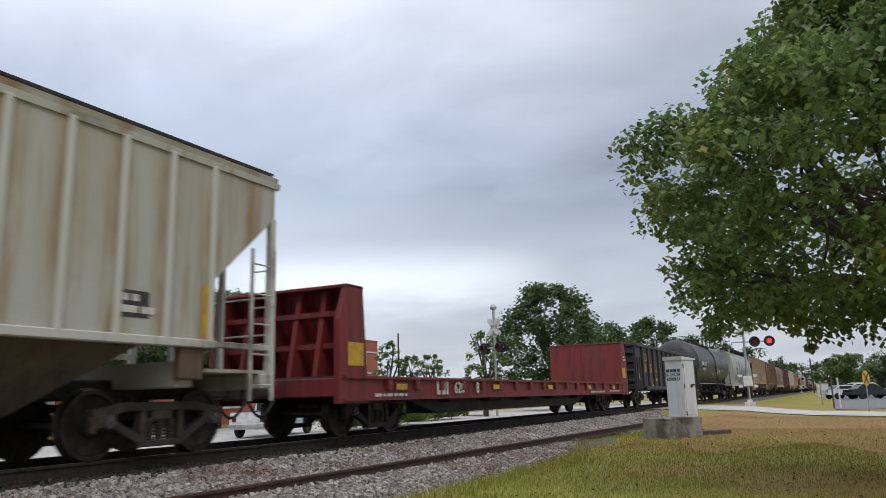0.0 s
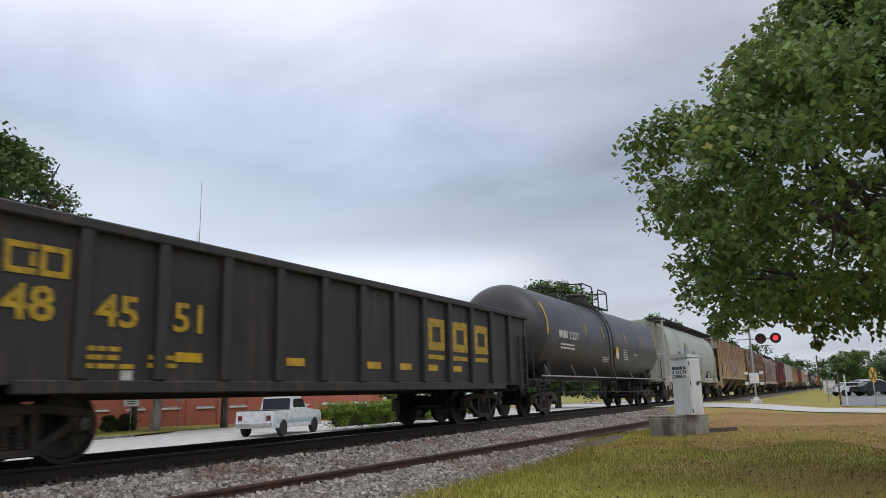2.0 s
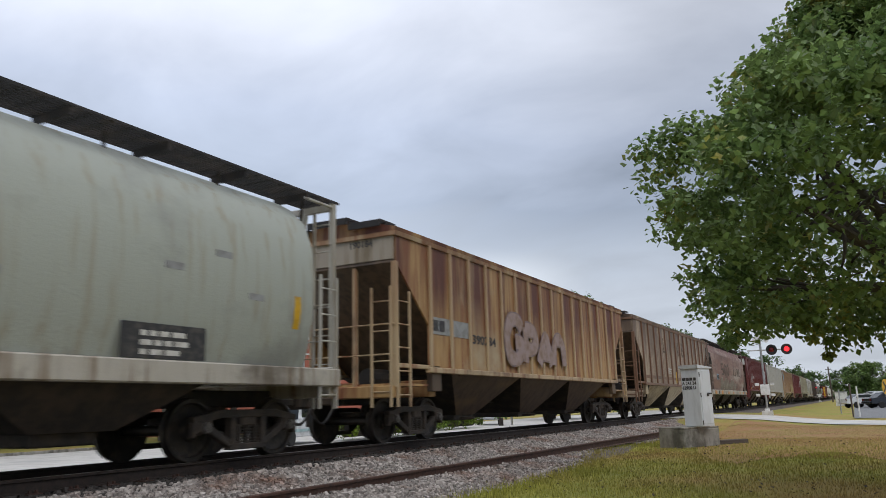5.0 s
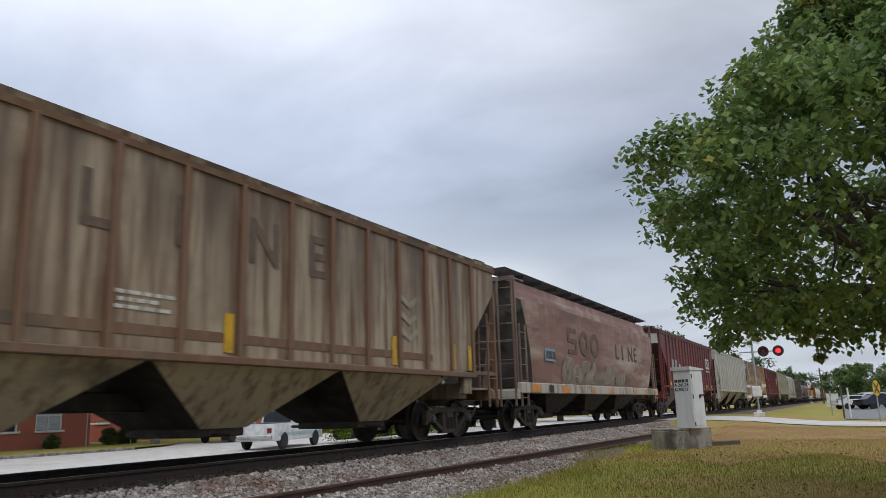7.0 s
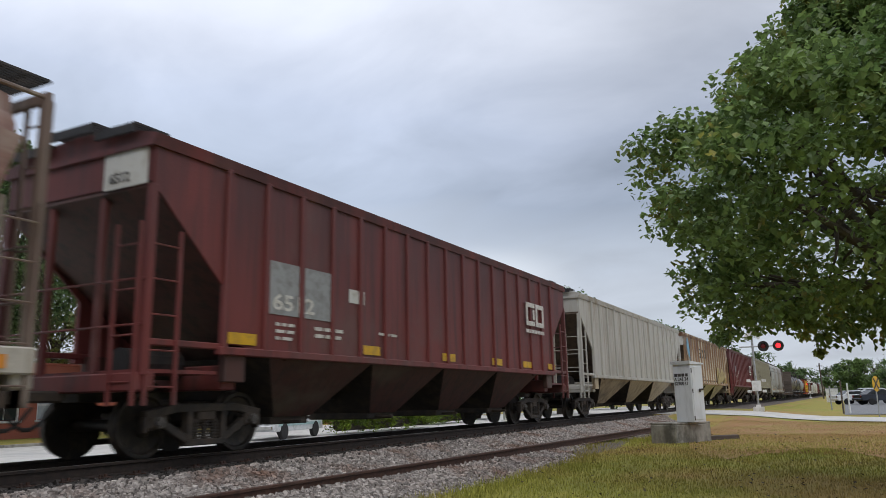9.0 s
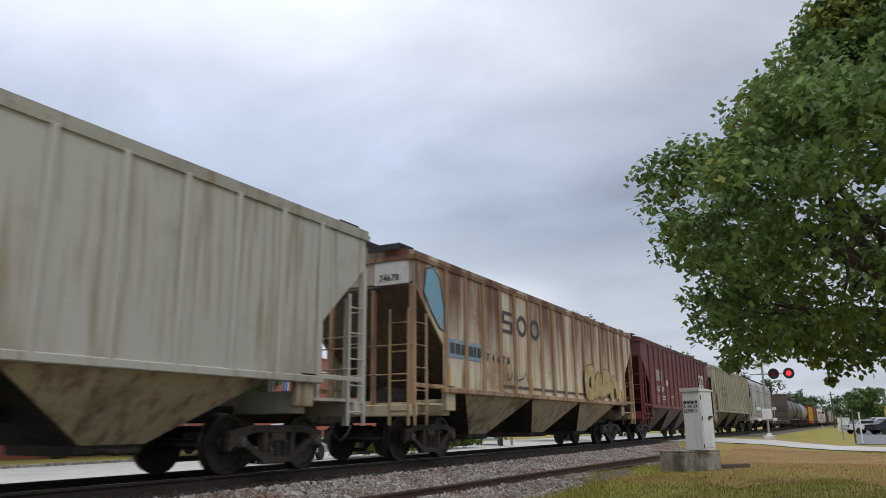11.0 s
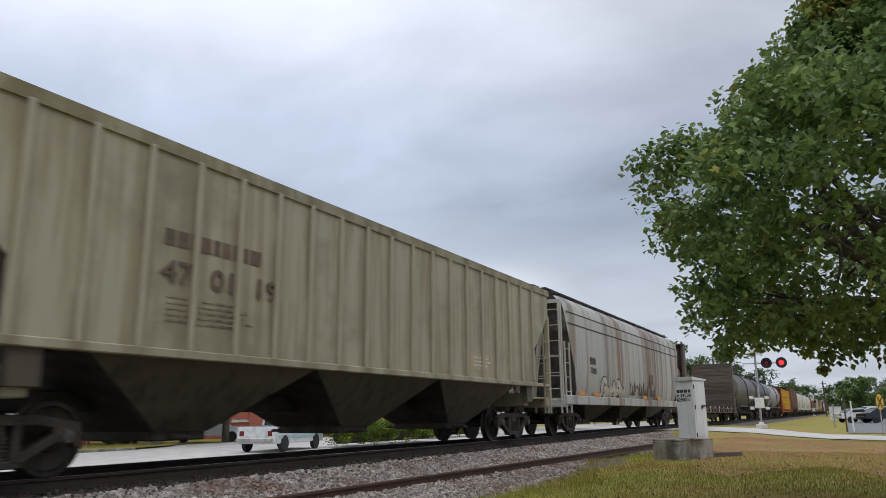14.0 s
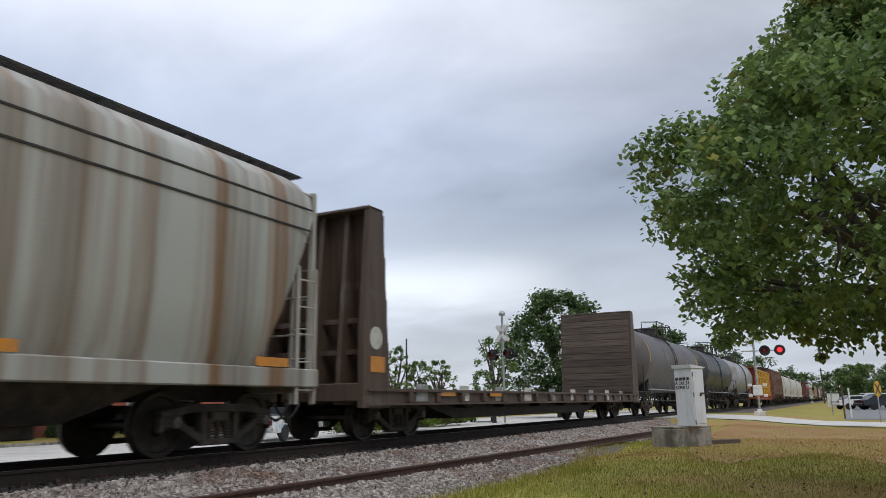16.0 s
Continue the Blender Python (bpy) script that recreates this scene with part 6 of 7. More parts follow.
def leaf_cloud(name, clumps, per, size, material, parent, seed, droop=0.4, label="", flat=0.85):
    """Many small folded leaves gathered round the clumps: (x, y, z, radius)."""
    rng = np.random.default_rng(seed)
    c = np.repeat(np.array(clumps, float), per, axis=0)
    n = len(c)
    d = rng.normal(0, 1, (n, 3))
    d /= np.linalg.norm(d, axis=1)[:, None] + 1e-9
    rad = c[:, 3] * rng.random(n) ** 0.45
    p = c[:, :3] + d * rad[:, None] * np.array([1, 1, flat])
    s = size * rng.uniform(0.6, 1.25, n)
    a, b, t = rng.uniform(0, 6.28, n), rng.uniform(-1.0, 0.5, n) - droop, rng.uniform(-0.6, 0.6, n)
    ax = np.stack([np.cos(a) * np.cos(b), np.sin(a) * np.cos(b), np.sin(b)], 1)
    sd = np.stack([-np.sin(a), np.cos(a), t], 1)
    sd /= np.linalg.norm(sd, axis=1)[:, None]
    up = np.cross(ax, sd)
    v = np.empty((n, 4, 3))
    v[:, 0] = p
    v[:, 1] = p + (ax * 0.5 + sd * 0.46 + up * 0.12) * s[:, None]
    v[:, 2] = p + ax * s[:, None]
    v[:, 3] = p + (ax * 0.5 - sd * 0.46 + up * 0.12) * s[:, None]
    i = np.arange(n)[:, None] * 4
    f = np.concatenate([i + np.array([[0, 1, 2]]), i + np.array([[0, 2, 3]])], 0)
    ob = raw(name, v.reshape(-1, 3).tolist(), f.tolist(), material, parent)
    if label:
        ob["label"] = label
    return ob


def crown_r(z):
    """The near crown's half width at z of its height, 0 to 1."""
    return float(np.interp(z, [0, 0.07, 0.12, 0.21, 0.30, 0.37, 0.46, 0.54, 0.66, 0.80, 1.0], [2.2, 3.2, 3.5, 3.5, 3.95, 4.2, 3.45, 2.75, 2.05, 1.35, 0.45]))


def near_tree():
    """The broad tree whose crown hangs over the lawn."""
    rng = random.Random(21)
    cx, cy = 1.2, 12.5
    g = ground_z(cx, cy)
    tr = thing("shade_tree", "broad green shade tree with a few yellowing leaves", "tree", pose(cx, cy, g))
    bm = bmesh.new()
    limb(bm, (0, 0, -0.1), (0.1, 0, 2.6), 0.28, 0.22, 0.05, rng)
    for k in range(18):
        a = 2 * math.pi * k / 18 + rng.uniform(-0.2, 0.2)
        zz = rng.uniform(2.6, 7.2)
        rr = crown_r((zz - 2.05) / 6.4) * rng.uniform(0.6, 0.85)
        p = limb(bm, (0.05, 0, rng.uniform(1.9, 3.2)), (rr * math.cos(a), rr * math.sin(a), zz), 0.10, 0.025, 0.3, rng)
        for j in range(4):
            q = p[3] + Vector((rng.uniform(-1.0, 1.0), rng.uniform(-1.0, 1.0), rng.uniform(-0.7, 0.8)))
            limb(bm, p[3], q, 0.03, 0.010, 0.15, rng)
    part("trunk", bm, bark, tr)
    clumps = []
    for i in range(900):
        z = rng.random() ** 0.9
        a = rng.uniform(0, 2 * math.pi)
        w = 1 + 0.07 * math.sin(3 * a + 5 * z) + 0.06 * math.sin(7 * a - 9 * z)
        r = crown_r(z) * w * (0.30 + 0.70 * rng.random() ** 0.32)
        clumps.append((r * math.cos(a), r * math.sin(a), 2.44 + 5.77 * z + rng.uniform(-0.2, 0.2), rng.uniform(0.22, 0.48)))
    leaf_cloud("crown", clumps, 100, 0.11, leaf_near, tr, 31, 0.35)
    sprays = []
    for i in range(60):
        a = rng.uniform(0, 2 * math.pi)
        r = rng.uniform(0.6, 2.9)
        sprays.append((r * math.cos(a), r * math.sin(a), rng.uniform(2.45, 2.85), rng.uniform(0.12, 0.26)))
    for x, z, r in ((-1.40, 2.36, 0.22), (-1.38, 2.16, 0.13), (-1.36, 1.98, 0.07), (-2.70, 2.36, 0.20), (-2.66, 2.24, 0.10), (-0.55, 2.14, 0.24), (-0.96, 2.22, 0.22), (-1.70, 2.36, 0.2), (-0.2, 2.10, 0.25)):
        sprays += [(x + rng.uniform(-0.1, 0.1), -0.5 + rng.uniform(-0.3, 0.3), z, r) for _ in range(1)]
    leaf_cloud("hanging_leaves", sprays, 34, 0.10, leaf_near, tr, 32, 0.8)


near_tree()


def far_tree(x, y, height, radius, material, seed, low=0.25, clumps_n=90, per=70, size=0.26, label="leafy green roadside tree", bare=False, trunk_mat=None, extra=None):
    rng = random.Random(seed)
    g = ground_z(x, y)
    tr = thing("tree", label, "tree", pose(x, y, g), "background trees")
    bm = bmesh.new()
    limb(bm, (0, 0, -0.2), (0.2, 0, height * 0.45), 0.035 * height ** 0.9, 0.02 * height ** 0.9, 0.1, rng)
    for k in range(9):
        a = 2 * math.pi * k / 9 + rng.uniform(-0.3, 0.3)
        z = rng.uniform(0.5, 0.98) * height
        rr = radius * rng.uniform(0.35, 0.8)
        p = limb(bm, (0.1, 0, height * rng.uniform(0.28, 0.44)), (rr * math.cos(a), rr * math.sin(a), z), 0.12, 0.03, 0.4, rng)
        for j in range(3 if not bare else 7):
            q = p[3] + Vector((rng.uniform(-1, 1), rng.uniform(-1, 1), rng.uniform(-0.2, 1.2))) * radius * 0.42
            limb(bm, p[3], q, 0.05, 0.015, 0.2, rng, 3)
    part("trunk", bm, trunk_mat or bark, tr)
    clumps = []
    for i in range(clumps_n):
        z = rng.random()
        a = rng.uniform(0, 2 * math.pi)
        prof = math.sin(math.pi * (0.12 + 0.83 * z)) ** 0.7
        r = radius * prof * (0.3 + 0.7 * rng.random() ** 0.4) * (1 + 0.15 * math.sin(3 * a + seed))
        clumps.append((r * math.cos(a), r * math.sin(a), height * (low + (1 - low) * z * (0.9 if bare else 0.97)), rng.uniform(0.10, 0.24) * radius))
    leaf_cloud("crown", clumps, per, size, material, tr, seed + 50, 0.2)
    if extra:
        cl = [(radius * 0.75 * math.cos(a), radius * 0.75 * math.sin(a), height * 0.78 + rng.uniform(-1.5, 1.2), 0.7) for a in [rng.uniform(0, 6.28) for _ in range(10)]]
        leaf_cloud("dry_leaves", cl, 40, size, extra, tr, seed + 90, 0.2)
    return tr


# ---- trees behind the train ----
far_tree(-34.3, 19.8, 14.2, 4.7, leaf_dark, 3, 0.34, 230, 100, 0.26, "tall dark green tree beside the road", extra=leaf_brown)
far_tree(-50.9, 35.5, 14.6, 5.4, leaf_olive, 4, 0.34, 210, 95, 0.26, "full olive green tree with dry twigs", extra=leaf_brown)
far_tree(-34.2, 30.3, 10.7, 3.9, leaf_dark, 6, 0.32, 110, 80, 0.27, "half-bare tree with grey branches at the top", bare=True, trunk_mat=bark_grey)
far_tree(-35.0, 36.6, 8.8, 3.3, leaf_dark, 7, 0.34, 190, 90, 0.25, "bushy dark green tree by the kerb")
far_tree(-38.0, 32.0, 9.4, 3.2, leaf_olive, 8, 0.36, 160, 90, 0.25, "bushy olive tree by the kerb")
far_tree(-26.4, 76.0, 13.4, 5.4, leaf_dark, 9, 0.12, 230, 90, 0.36, "large dark green tree beyond the crossing")
far_tree(-28.8, 105.0, 11.6, 5.6, leaf_dark, 10, 0.10, 150, 80, 0.42, "dark green tree in a row behind the street")
far_tree(-26.4, 128.0, 13.6, 6.4, leaf_dark, 12, 0.10, 150, 80, 0.46, "leafy tree in a row behind the street")
far_tree(-21.0, 150.0, 13.0, 6.0, leaf_dark, 13, 0.10, 80, 50, 0.5, "leafy tree in a row behind the street")
far_tree(-24.8, 55.5, 6.9, 1.8, leaf_light, 14, 0.10, 55, 40, 0.24, "slim pale green young tree by the signal")
far_tree(-44.0, 72.0, 8.2, 1.9, leaf_light, 15, 0.15, 40, 36, 0.26, "thin young tree before the brick building")
far_tree(-42.4, 74.0, 6.6, 1.9, leaf_light, 16, 0.15, 50, 40, 0.26, "young pale green tree by a parking bay")
far_tree(-40.2, 75.0, 6.6, 2.0, leaf_light, 17, 0.10, 55, 40, 0.26, "young pale green tree by a parking bay")
far_tree(-42.6, 63.5, 6.2, 1.1, leaf_light, 18, 0.20, 26, 34, 0.24, "slender young tree before the brick building")
far_tree(-42.0, 67.5, 5.4, 1.1, leaf_light, 19, 0.20, 26, 34, 0.24, "slender young tree before the brick building")
far_tree(1.4, 120.0, 5.9, 2.9, leaf_light, 20, 0.18, 110, 60, 0.34, "round green tree behind the parking lot")
for k, (x, y, h, r) in enumerate(((7.5, 150, 6.2, 4.2), (18, 160, 10, 7), (28, 165, 10, 7), (-1.5, 230, 9, 5), (6, 260, 11, 7), (16, 290, 13, 9), (-13.5, 300, 11, 6), (-15, 250, 11, 6),
                                  (-17.5, 200, 12, 6), (-14.5, 390, 13, 8), (-2, 420, 13, 9), (-26, 420, 15, 10), (-20, 330, 12, 7))):
    far_tree(x, y, h, r, leaf_dark, 60 + k, 0.0, 70, 40, 0.6, "distant green tree on the skyline")


def treeline():
    """Far woods that close the view all round."""
    rng = random.Random(4)
    clumps = []
    for i in range(520):
        a = 2 * math.pi * i / 520
        d = rng.uniform(420, 520)
        for j in range(2):
            clumps.append((d * math.sin(a), d * math.cos(a), rng.uniform(0, 8), rng.uniform(4, 8)))
    ob = leaf_cloud("far_woods", clumps, 45, 2.2, leaf_dark, None, 77, 0.1)
    tagged(ob, "distant green woods along the skyline", "woods", kind="stuff")


treeline()


# ---- buildings across the road ----
def building(name, label, m, length, depth, high, windows, sill_h, win_w, win_h, band=None, glass=None, steps=(), floors=(0.0,), pilasters=0):
    """A brick building whose front runs along its own +y at x = 0 and looks along +x; windows are places along y."""
    b = thing(name, label, "building", m)
    bm = bmesh.new()
    # front wall in piers and bands, so that the openings go through it
    edges = [0.0]
    for y in windows:
        edges += [y - win_w / 2, y + win_w / 2]
    edges.append(length)
    for a, c in zip(edges[::2], edges[1::2]):
        if c - a > 0.01:
            box(bm, (-0.15, (a + c) / 2, high / 2), (0.30, c - a, high))
    levels = [f + sill_h for f in floors]
    for y in windows:
        z = 0.0
        for lv in levels:
            if lv > z:
                box(bm, (-0.15, y, (z + lv) / 2), (0.30, win_w, lv - z))
            z = lv + win_h
        box(bm, (-0.15, y, (z + high) / 2), (0.30, win_w, high - z))
    part("front_wall", bm, mortar, b)
    for k in range(pilasters):
        bm = bmesh.new()
        box(bm, (0.06, length * (k + 0.5) / pilasters, high / 2 - 0.1), (0.12, 0.5, high - 0.2))
        part("pilaster", bm, mortar, b)
    bm = bmesh.new()
    box(bm, (-depth / 2 - 0.15, -0.0, high / 2), (depth - 0.3, 0.3, high))
    part("side_wall", bm, mortar, b)
    bm = bmesh.new()
    box(bm, (-depth / 2 - 0.15, length, high / 2), (depth - 0.3, 0.3, high))
    part("side_wall", bm, mortar, b)
    bm = bmesh.new()
    box(bm, (-depth, length / 2, high / 2), (0.3, length - 0.3, high))
    part("back_wall", bm, mortar, b)
    bm = bmesh.new()
    box(bm, (-depth / 2, length / 2, high - 0.35), (depth - 0.4, length - 0.4, 0.2))
    part("roof", bm, asphalt, b)
    bm = bmesh.new()
    box(bm, (-0.13, length / 2, high + 0.06), (0.42, length + 0.1, 0.14), bevel=0.02)
    for a, c in steps:
        box(bm, (-0.14, (a + c) / 2, high + 0.22), (0.36, c - a, 0.36), bevel=0.02)
    part("coping", bm, brick_red, b, "stepped brick coping")
    for z in (band or ()):
        bm = bmesh.new()
        box(bm, (0.02, length / 2, z), (0.10, length, 0.16), bevel=0.02)
        part("stone_band", bm, white_paint, b, "pale stone band")
    for lv in levels:
        for i, y in enumerate(windows):
            bm = bmesh.new()
            for s in (-1, 1):
                box(bm, (-0.12, y + s * (win_w / 2 - 0.05), lv + win_h / 2), (0.10, 0.10, win_h))
            box(bm, (-0.12, y, lv + win_h - 0.05), (0.10, win_w - 0.2, 0.10))
            box(bm, (-0.12, y, lv + win_h / 2), (0.08, win_w - 0.2, 0.07))
            box(bm, (-0.12, y, lv + win_h / 4), (0.06, 0.05, win_h / 2 - 0.1))
            w = part("window", bm, white_paint, b)
            bm = bmesh.new()
            box(bm, (-0.17, y, lv + win_h / 2), (0.02, win_w - 0.06, win_h - 0.04))
            part("pane", bm, glass[i % len(glass)] if glass else glass_dark, w)
            bm = bmesh.new()
            box(bm, (0.03, y, lv - 0.06), (0.20, win_w + 0.16, 0.12), bevel=0.015)
            part("sill", bm, white_paint, w)
    return b


# two storeys, far behind the young trees; its front looks at the railway
building("brick_building", "two-storey red brick building with pale stone bands", pose(-50.0, 55.0, -0.9, 0, 0, 4), 27.5, 16, 8.9,
         [2.2 + 2.75 * i for i in range(9)], 1.0, 1.1, 2.3, (4.9, 7.5), [glass_blue, glass_blue, glass_dark, glass_dark], ((2, 6), (13, 20)), (0.0, 4.1))
# one storey by the road corner
building("brick_house", "low red brick house with white windows", pose(-38.9, 11.9, -0.86, 0, 0, -4), 17.0, 11, 3.9,
         [2.4, 5.6, 8.6, 12.2, 14.6], 1.05, 1.5, 1.55, (), [window_blind, glass_dark], (), (0.0,))
# long plain brick front with raised piers and white sills
building("brick_warehouse", "long plain red brick warehouse with white sills", pose(-47.4, 35.0, -0.86, 0, 0, -37), 22.0, 10, 4.2,
         [1.6 + 2.4 * i for i in range(9)], 1.3, 1.2, 0.10, (), [white_paint], (), (0.0,), 10)


def hedge(x, y0, y1, w, h):
    rng = random.Random(2)
    g = ground_z(x, (y0 + y1) / 2)
    hd = thing("hedge", "clipped bright green hedge beside the road", "hedge", pose(x, y0, g))
    L = y1 - y0
    bm = bmesh.new()
    box(bm, (0, L / 2, h * 0.45), (w * 0.35, L * 0.94, h * 0.6), bevel=0.2)
    part("twig_core", bm, bark, hd)
    clumps = [(rng.uniform(-w / 2, w / 2), rng.uniform(0, L), h * (0.15 + 0.8 * rng.random() ** 0.6) + 0.06 * math.sin(i), 0.26) for i in range(int(L * 46))]
    leaf_cloud("leaves", clumps, 50, 0.11, leaf_hedge, hd, 9, 0.0)


hedge(-22.8, 31.2, 41.5, 1.7, 1.35)
hedge(-25.2, 44.5, 51.5, 1.7, 1.25)


def shrub(x, y, r, h, seed):
    rng = random.Random(seed)
    sh = thing("shrub", "clipped dark green shrub beside the brick house", "shrub", pose(x, y, ground_z(x, y) + 0.1), "shrubs")
    bm = bmesh.new()
    for k in range(5):
        limb(bm, (0, 0, -0.05), (0.6 * r * math.cos(1.3 * k), 0.6 * r * math.sin(1.3 * k), 0.75 * h), 0.03, 0.012, 0.05, rng, 3)
    part("stem", bm, bark, sh)
    clumps = []
    for i in range(90):
        a, b = rng.uniform(0, 6.28), rng.random()
        k = r * math.sin(math.pi * (0.2 + 0.7 * b)) * rng.random() ** 0.4
        clumps.append((k * math.cos(a), k * math.sin(a), h * (0.12 + 0.8 * b), 0.16))
    leaf_cloud("leaves", clumps, 40, 0.09, leaf_dark, sh, seed + 7, 0.0)


shrub(-37.5, 30.0, 0.55, 0.95, 1)
shrub(-37.3, 31.0, 0.65, 1.0, 2)
shrub(-36.9, 26.0, 0.35, 0.7, 3)


# ---- vehicles ----
def wheel_for(v, x, y, r=0.33):
    bm = bmesh.new()
    s = 1 if x > 0 else -1
    lathe(bm, [(-0.10, r * 0.62), (-0.10, r * 0.93), (-0.07, r), (0.07, r), (0.10, r * 0.93), (0.10, r * 0.62)], 20)
    w = part("wheel", bm, tyre, v)
    w.location = (x, y, r)
    bm = bmesh.new()
    lathe(bm, [(-0.09, r * 0.60), (0.075 * s, r * 0.60), (0.09 * s, r * 0.3), (0.095 * s, 0.03)], 14)
    part("rim", bm, chrome, w)


def body_section(bm, prof, half, taper=0.0, z_top=None):
    """A car's side outline (y, z) pushed across, drawn in towards the top."""
    a, b = [], []
    zs = [p[1] for p in prof]
    lo, hi = min(zs), max(zs)
    for y, z in prof:
        k = half - taper * (z - lo) / (hi - lo)
        a.append(bm.verts.new((-k, y, z)))
        b.append(bm.verts.new((k, y, z)))
    n = len(prof)
    bm.faces.new(a[::-1]), bm.faces.new(b)
    for i in range(n):
        j = (i + 1) % n
        bm.faces.new((a[i], a[j], b[j], b[i]))
    bmesh.ops.recalc_face_normals(bm, faces=bm.faces[:])
    bmesh.ops.bevel(bm, geom=bm.edges[:], offset=0.035, segments=2, affect="EDGES", clamp_overlap=True)


def vehicle(kind, m, paint, label, group=""):
    """A parked car, van or pickup, its nose along +y."""
    v = thing({"pickup": "pickup_truck", "van": "minivan"}.get(kind, "car"), label, {"pickup": "pickup truck", "van": "van"}.get(kind, "car"), m, group)
    bm = bmesh.new()
    if kind == "pickup":
        body_section(bm, [(-2.65, 0.38), (-2.65, 1.12), (-0.45, 1.14), (1.15, 1.16), (2.55, 1.06), (2.65, 0.9), (2.65, 0.36)], 0.95, 0.06)
        roof, glass_p = [(-0.55, 1.10), (-0.45, 1.72), (0.65, 1.75), (1.25, 1.12)], [(-0.42, 1.16), (-0.34, 1.62), (0.58, 1.64), (1.02, 1.18)]
        wheels, r = (-1.72, 1.72), 0.37
    elif kind == "van":
        body_section(bm, [(-2.35, 0.4), (-2.38, 1.0), (1.2, 1.02), (2.2, 0.88), (2.38, 0.6), (2.35, 0.38)], 0.94, 0.05)
        roof, glass_p = [(-2.33, 0.98), (-2.12, 1.66), (-1.6, 1.74), (0.5, 1.70), (1.5, 0.98)], [(-2.0, 1.06), (-1.85, 1.55), (0.42, 1.58), (1.1, 1.06)]
        wheels, r = (-1.45, 1.45), 0.33
    else:
        body_section(bm, [(-2.3, 0.42), (-2.32, 0.92), (-1.5, 0.98), (1.0, 0.95), (2.15, 0.80), (2.3, 0.6), (2.28, 0.38)], 0.90, 0.06)
        roof, glass_p = [(-1.75, 0.92), (-1.05, 1.40), (0.15, 1.43), (1.05, 0.92)], [(-1.45, 0.98), (-0.98, 1.32), (0.10, 1.34), (0.78, 0.98)]
        wheels, r = (-1.38, 1.42), 0.32
    body = part("body", bm, paint, v)
    smooth(body, 40)
    bm = bmesh.new()
    body_section(bm, roof, 0.84, 0.14)
    smooth(part("cabin", bm, paint, v), 40)
    for s in (1, -1):
        bm = bmesh.new()
        k = 0.80
        prism(bm, glass_p, "x", s * k - 0.01, s * k + 0.012)
        part("side_window", bm, glass_dark, v)
    for (y0, z0), (y1, z1) in ((roof[0], roof[1]), (roof[-2], roof[-1])):
        bm = bmesh.new()
        d = Vector((0, y1 - y0, z1 - z0))
        ang = math.atan2(d.z, d.y)
        box(bm, (0, (y0 + y1) / 2, (z0 + z1) / 2), (1.36, d.length * 0.8, 0.05), Matrix.Rotation(ang, 4, "X"))
        part("windscreen", bm, glass_dark, v)
    for y in wheels:
        for s in (1, -1):
            wheel_for(v, s * 0.88, y, r)
    for s in (1, -1):
        bm = bmesh.new()
        box(bm, (s * 0.68, -wheels[1] - 0.92 if kind == "pickup" else -2.31, 0.82), (0.22, 0.06, 0.22), bevel=0.02)
        part("tail_light", bm, dark_lamp, v)
        bm = bmesh.new()
        box(bm, (s * 0.66, 2.60 if kind == "pickup" else 2.24, 0.72), (0.30, 0.10, 0.14), bevel=0.02)
        part("headlight", bm, chrome, v)
    bm = bmesh.new()
    box(bm, (0, (-2.72 if kind == "pickup" else -2.36), 0.55), (1.7, 0.12, 0.18), bevel=0.03)
    part("bumper", bm, chrome if kind == "pickup" else paint, v)
    if kind == "pickup":
        bm = bmesh.new()
        box(bm, (0, -1.55, 1.135), (1.55, 1.95, 0.02))
        part("bed", bm, black_steel, v, "dark open load bed")
        bm = bmesh.new()
        box(bm, (0.955, 0, 0.66), (0.02, 4.6, 0.12))
        part("side_stripe", bm, car_teal, v)
    return v


vehicle("pickup", pose(-23.6, 28.4, -0.83, 0, 0, 14), car_white, "white pickup truck parked on the pale road")
SUV = vehicle("van", pose(-33.2, 33.0, -0.83), car_white, "white minivan that drives up the side road")
vehicle("car", pose(-27.6, 59.5, -0.83, 0, 0, 20), car_white, "white car parked behind the hedge", "parked cars")
LOT = [("car", 3.1, 86.0, car_black, "black saloon car in the parking lot", -62), ("car", 1.0, 90.0, car_white, "white car in the parking lot", -62), ("car", 2.2, 94.0, car_white, "white car in the parking lot", -60),
       ("car", 6.6, 93.0, car_red, "red car in the parking lot", -62), ("car", 9.6, 97.0, car_white, "white car in the parking lot", -62), ("van", 3.6, 108.0, car_white, "white van parked behind other cars", -60)]
for kind, x, y, paint, label, turn in LOT:
    vehicle(kind, pose(x, y, ground_z(x, y) + 0.03, 0, 0, turn), paint, label, "parked cars")


# ---- poles, signs and posts ----
def pole(x, y, high, r, label, name="utility_pole", arms=(), material=None, lean=0.0):
    p = thing(name, label, name.replace("_", " "), pose(x, y, ground_z(x, y) - 0.05, 0, lean, 0))
    bm = bmesh.new()
    rod(bm, (0, 0, 0), (0, 0, high), r, 10, r * 0.75)
    part("shaft", bm, material or old_wood, p)
    for z, w in arms:
        bm = bmesh.new()
        box(bm, (0, 0.05, z), (w, 0.10, 0.12))
        arm = part("crossarm", bm, material or old_wood, p)
        for k in range(4):
            bm = bmesh.new()
            lathe(bm, [(z + 0.06, 0.02), (z + 0.10, 0.05), (z + 0.18, 0.05), (z + 0.22, 0.02)], 8, "z")
            bmesh.ops.translate(bm, verts=bm.verts[:], vec=(-w / 2 + 0.1 + (w - 0.2) * k / 3, 0.05, 0))
            part("insulator", bm, galvanised, arm)
    return p


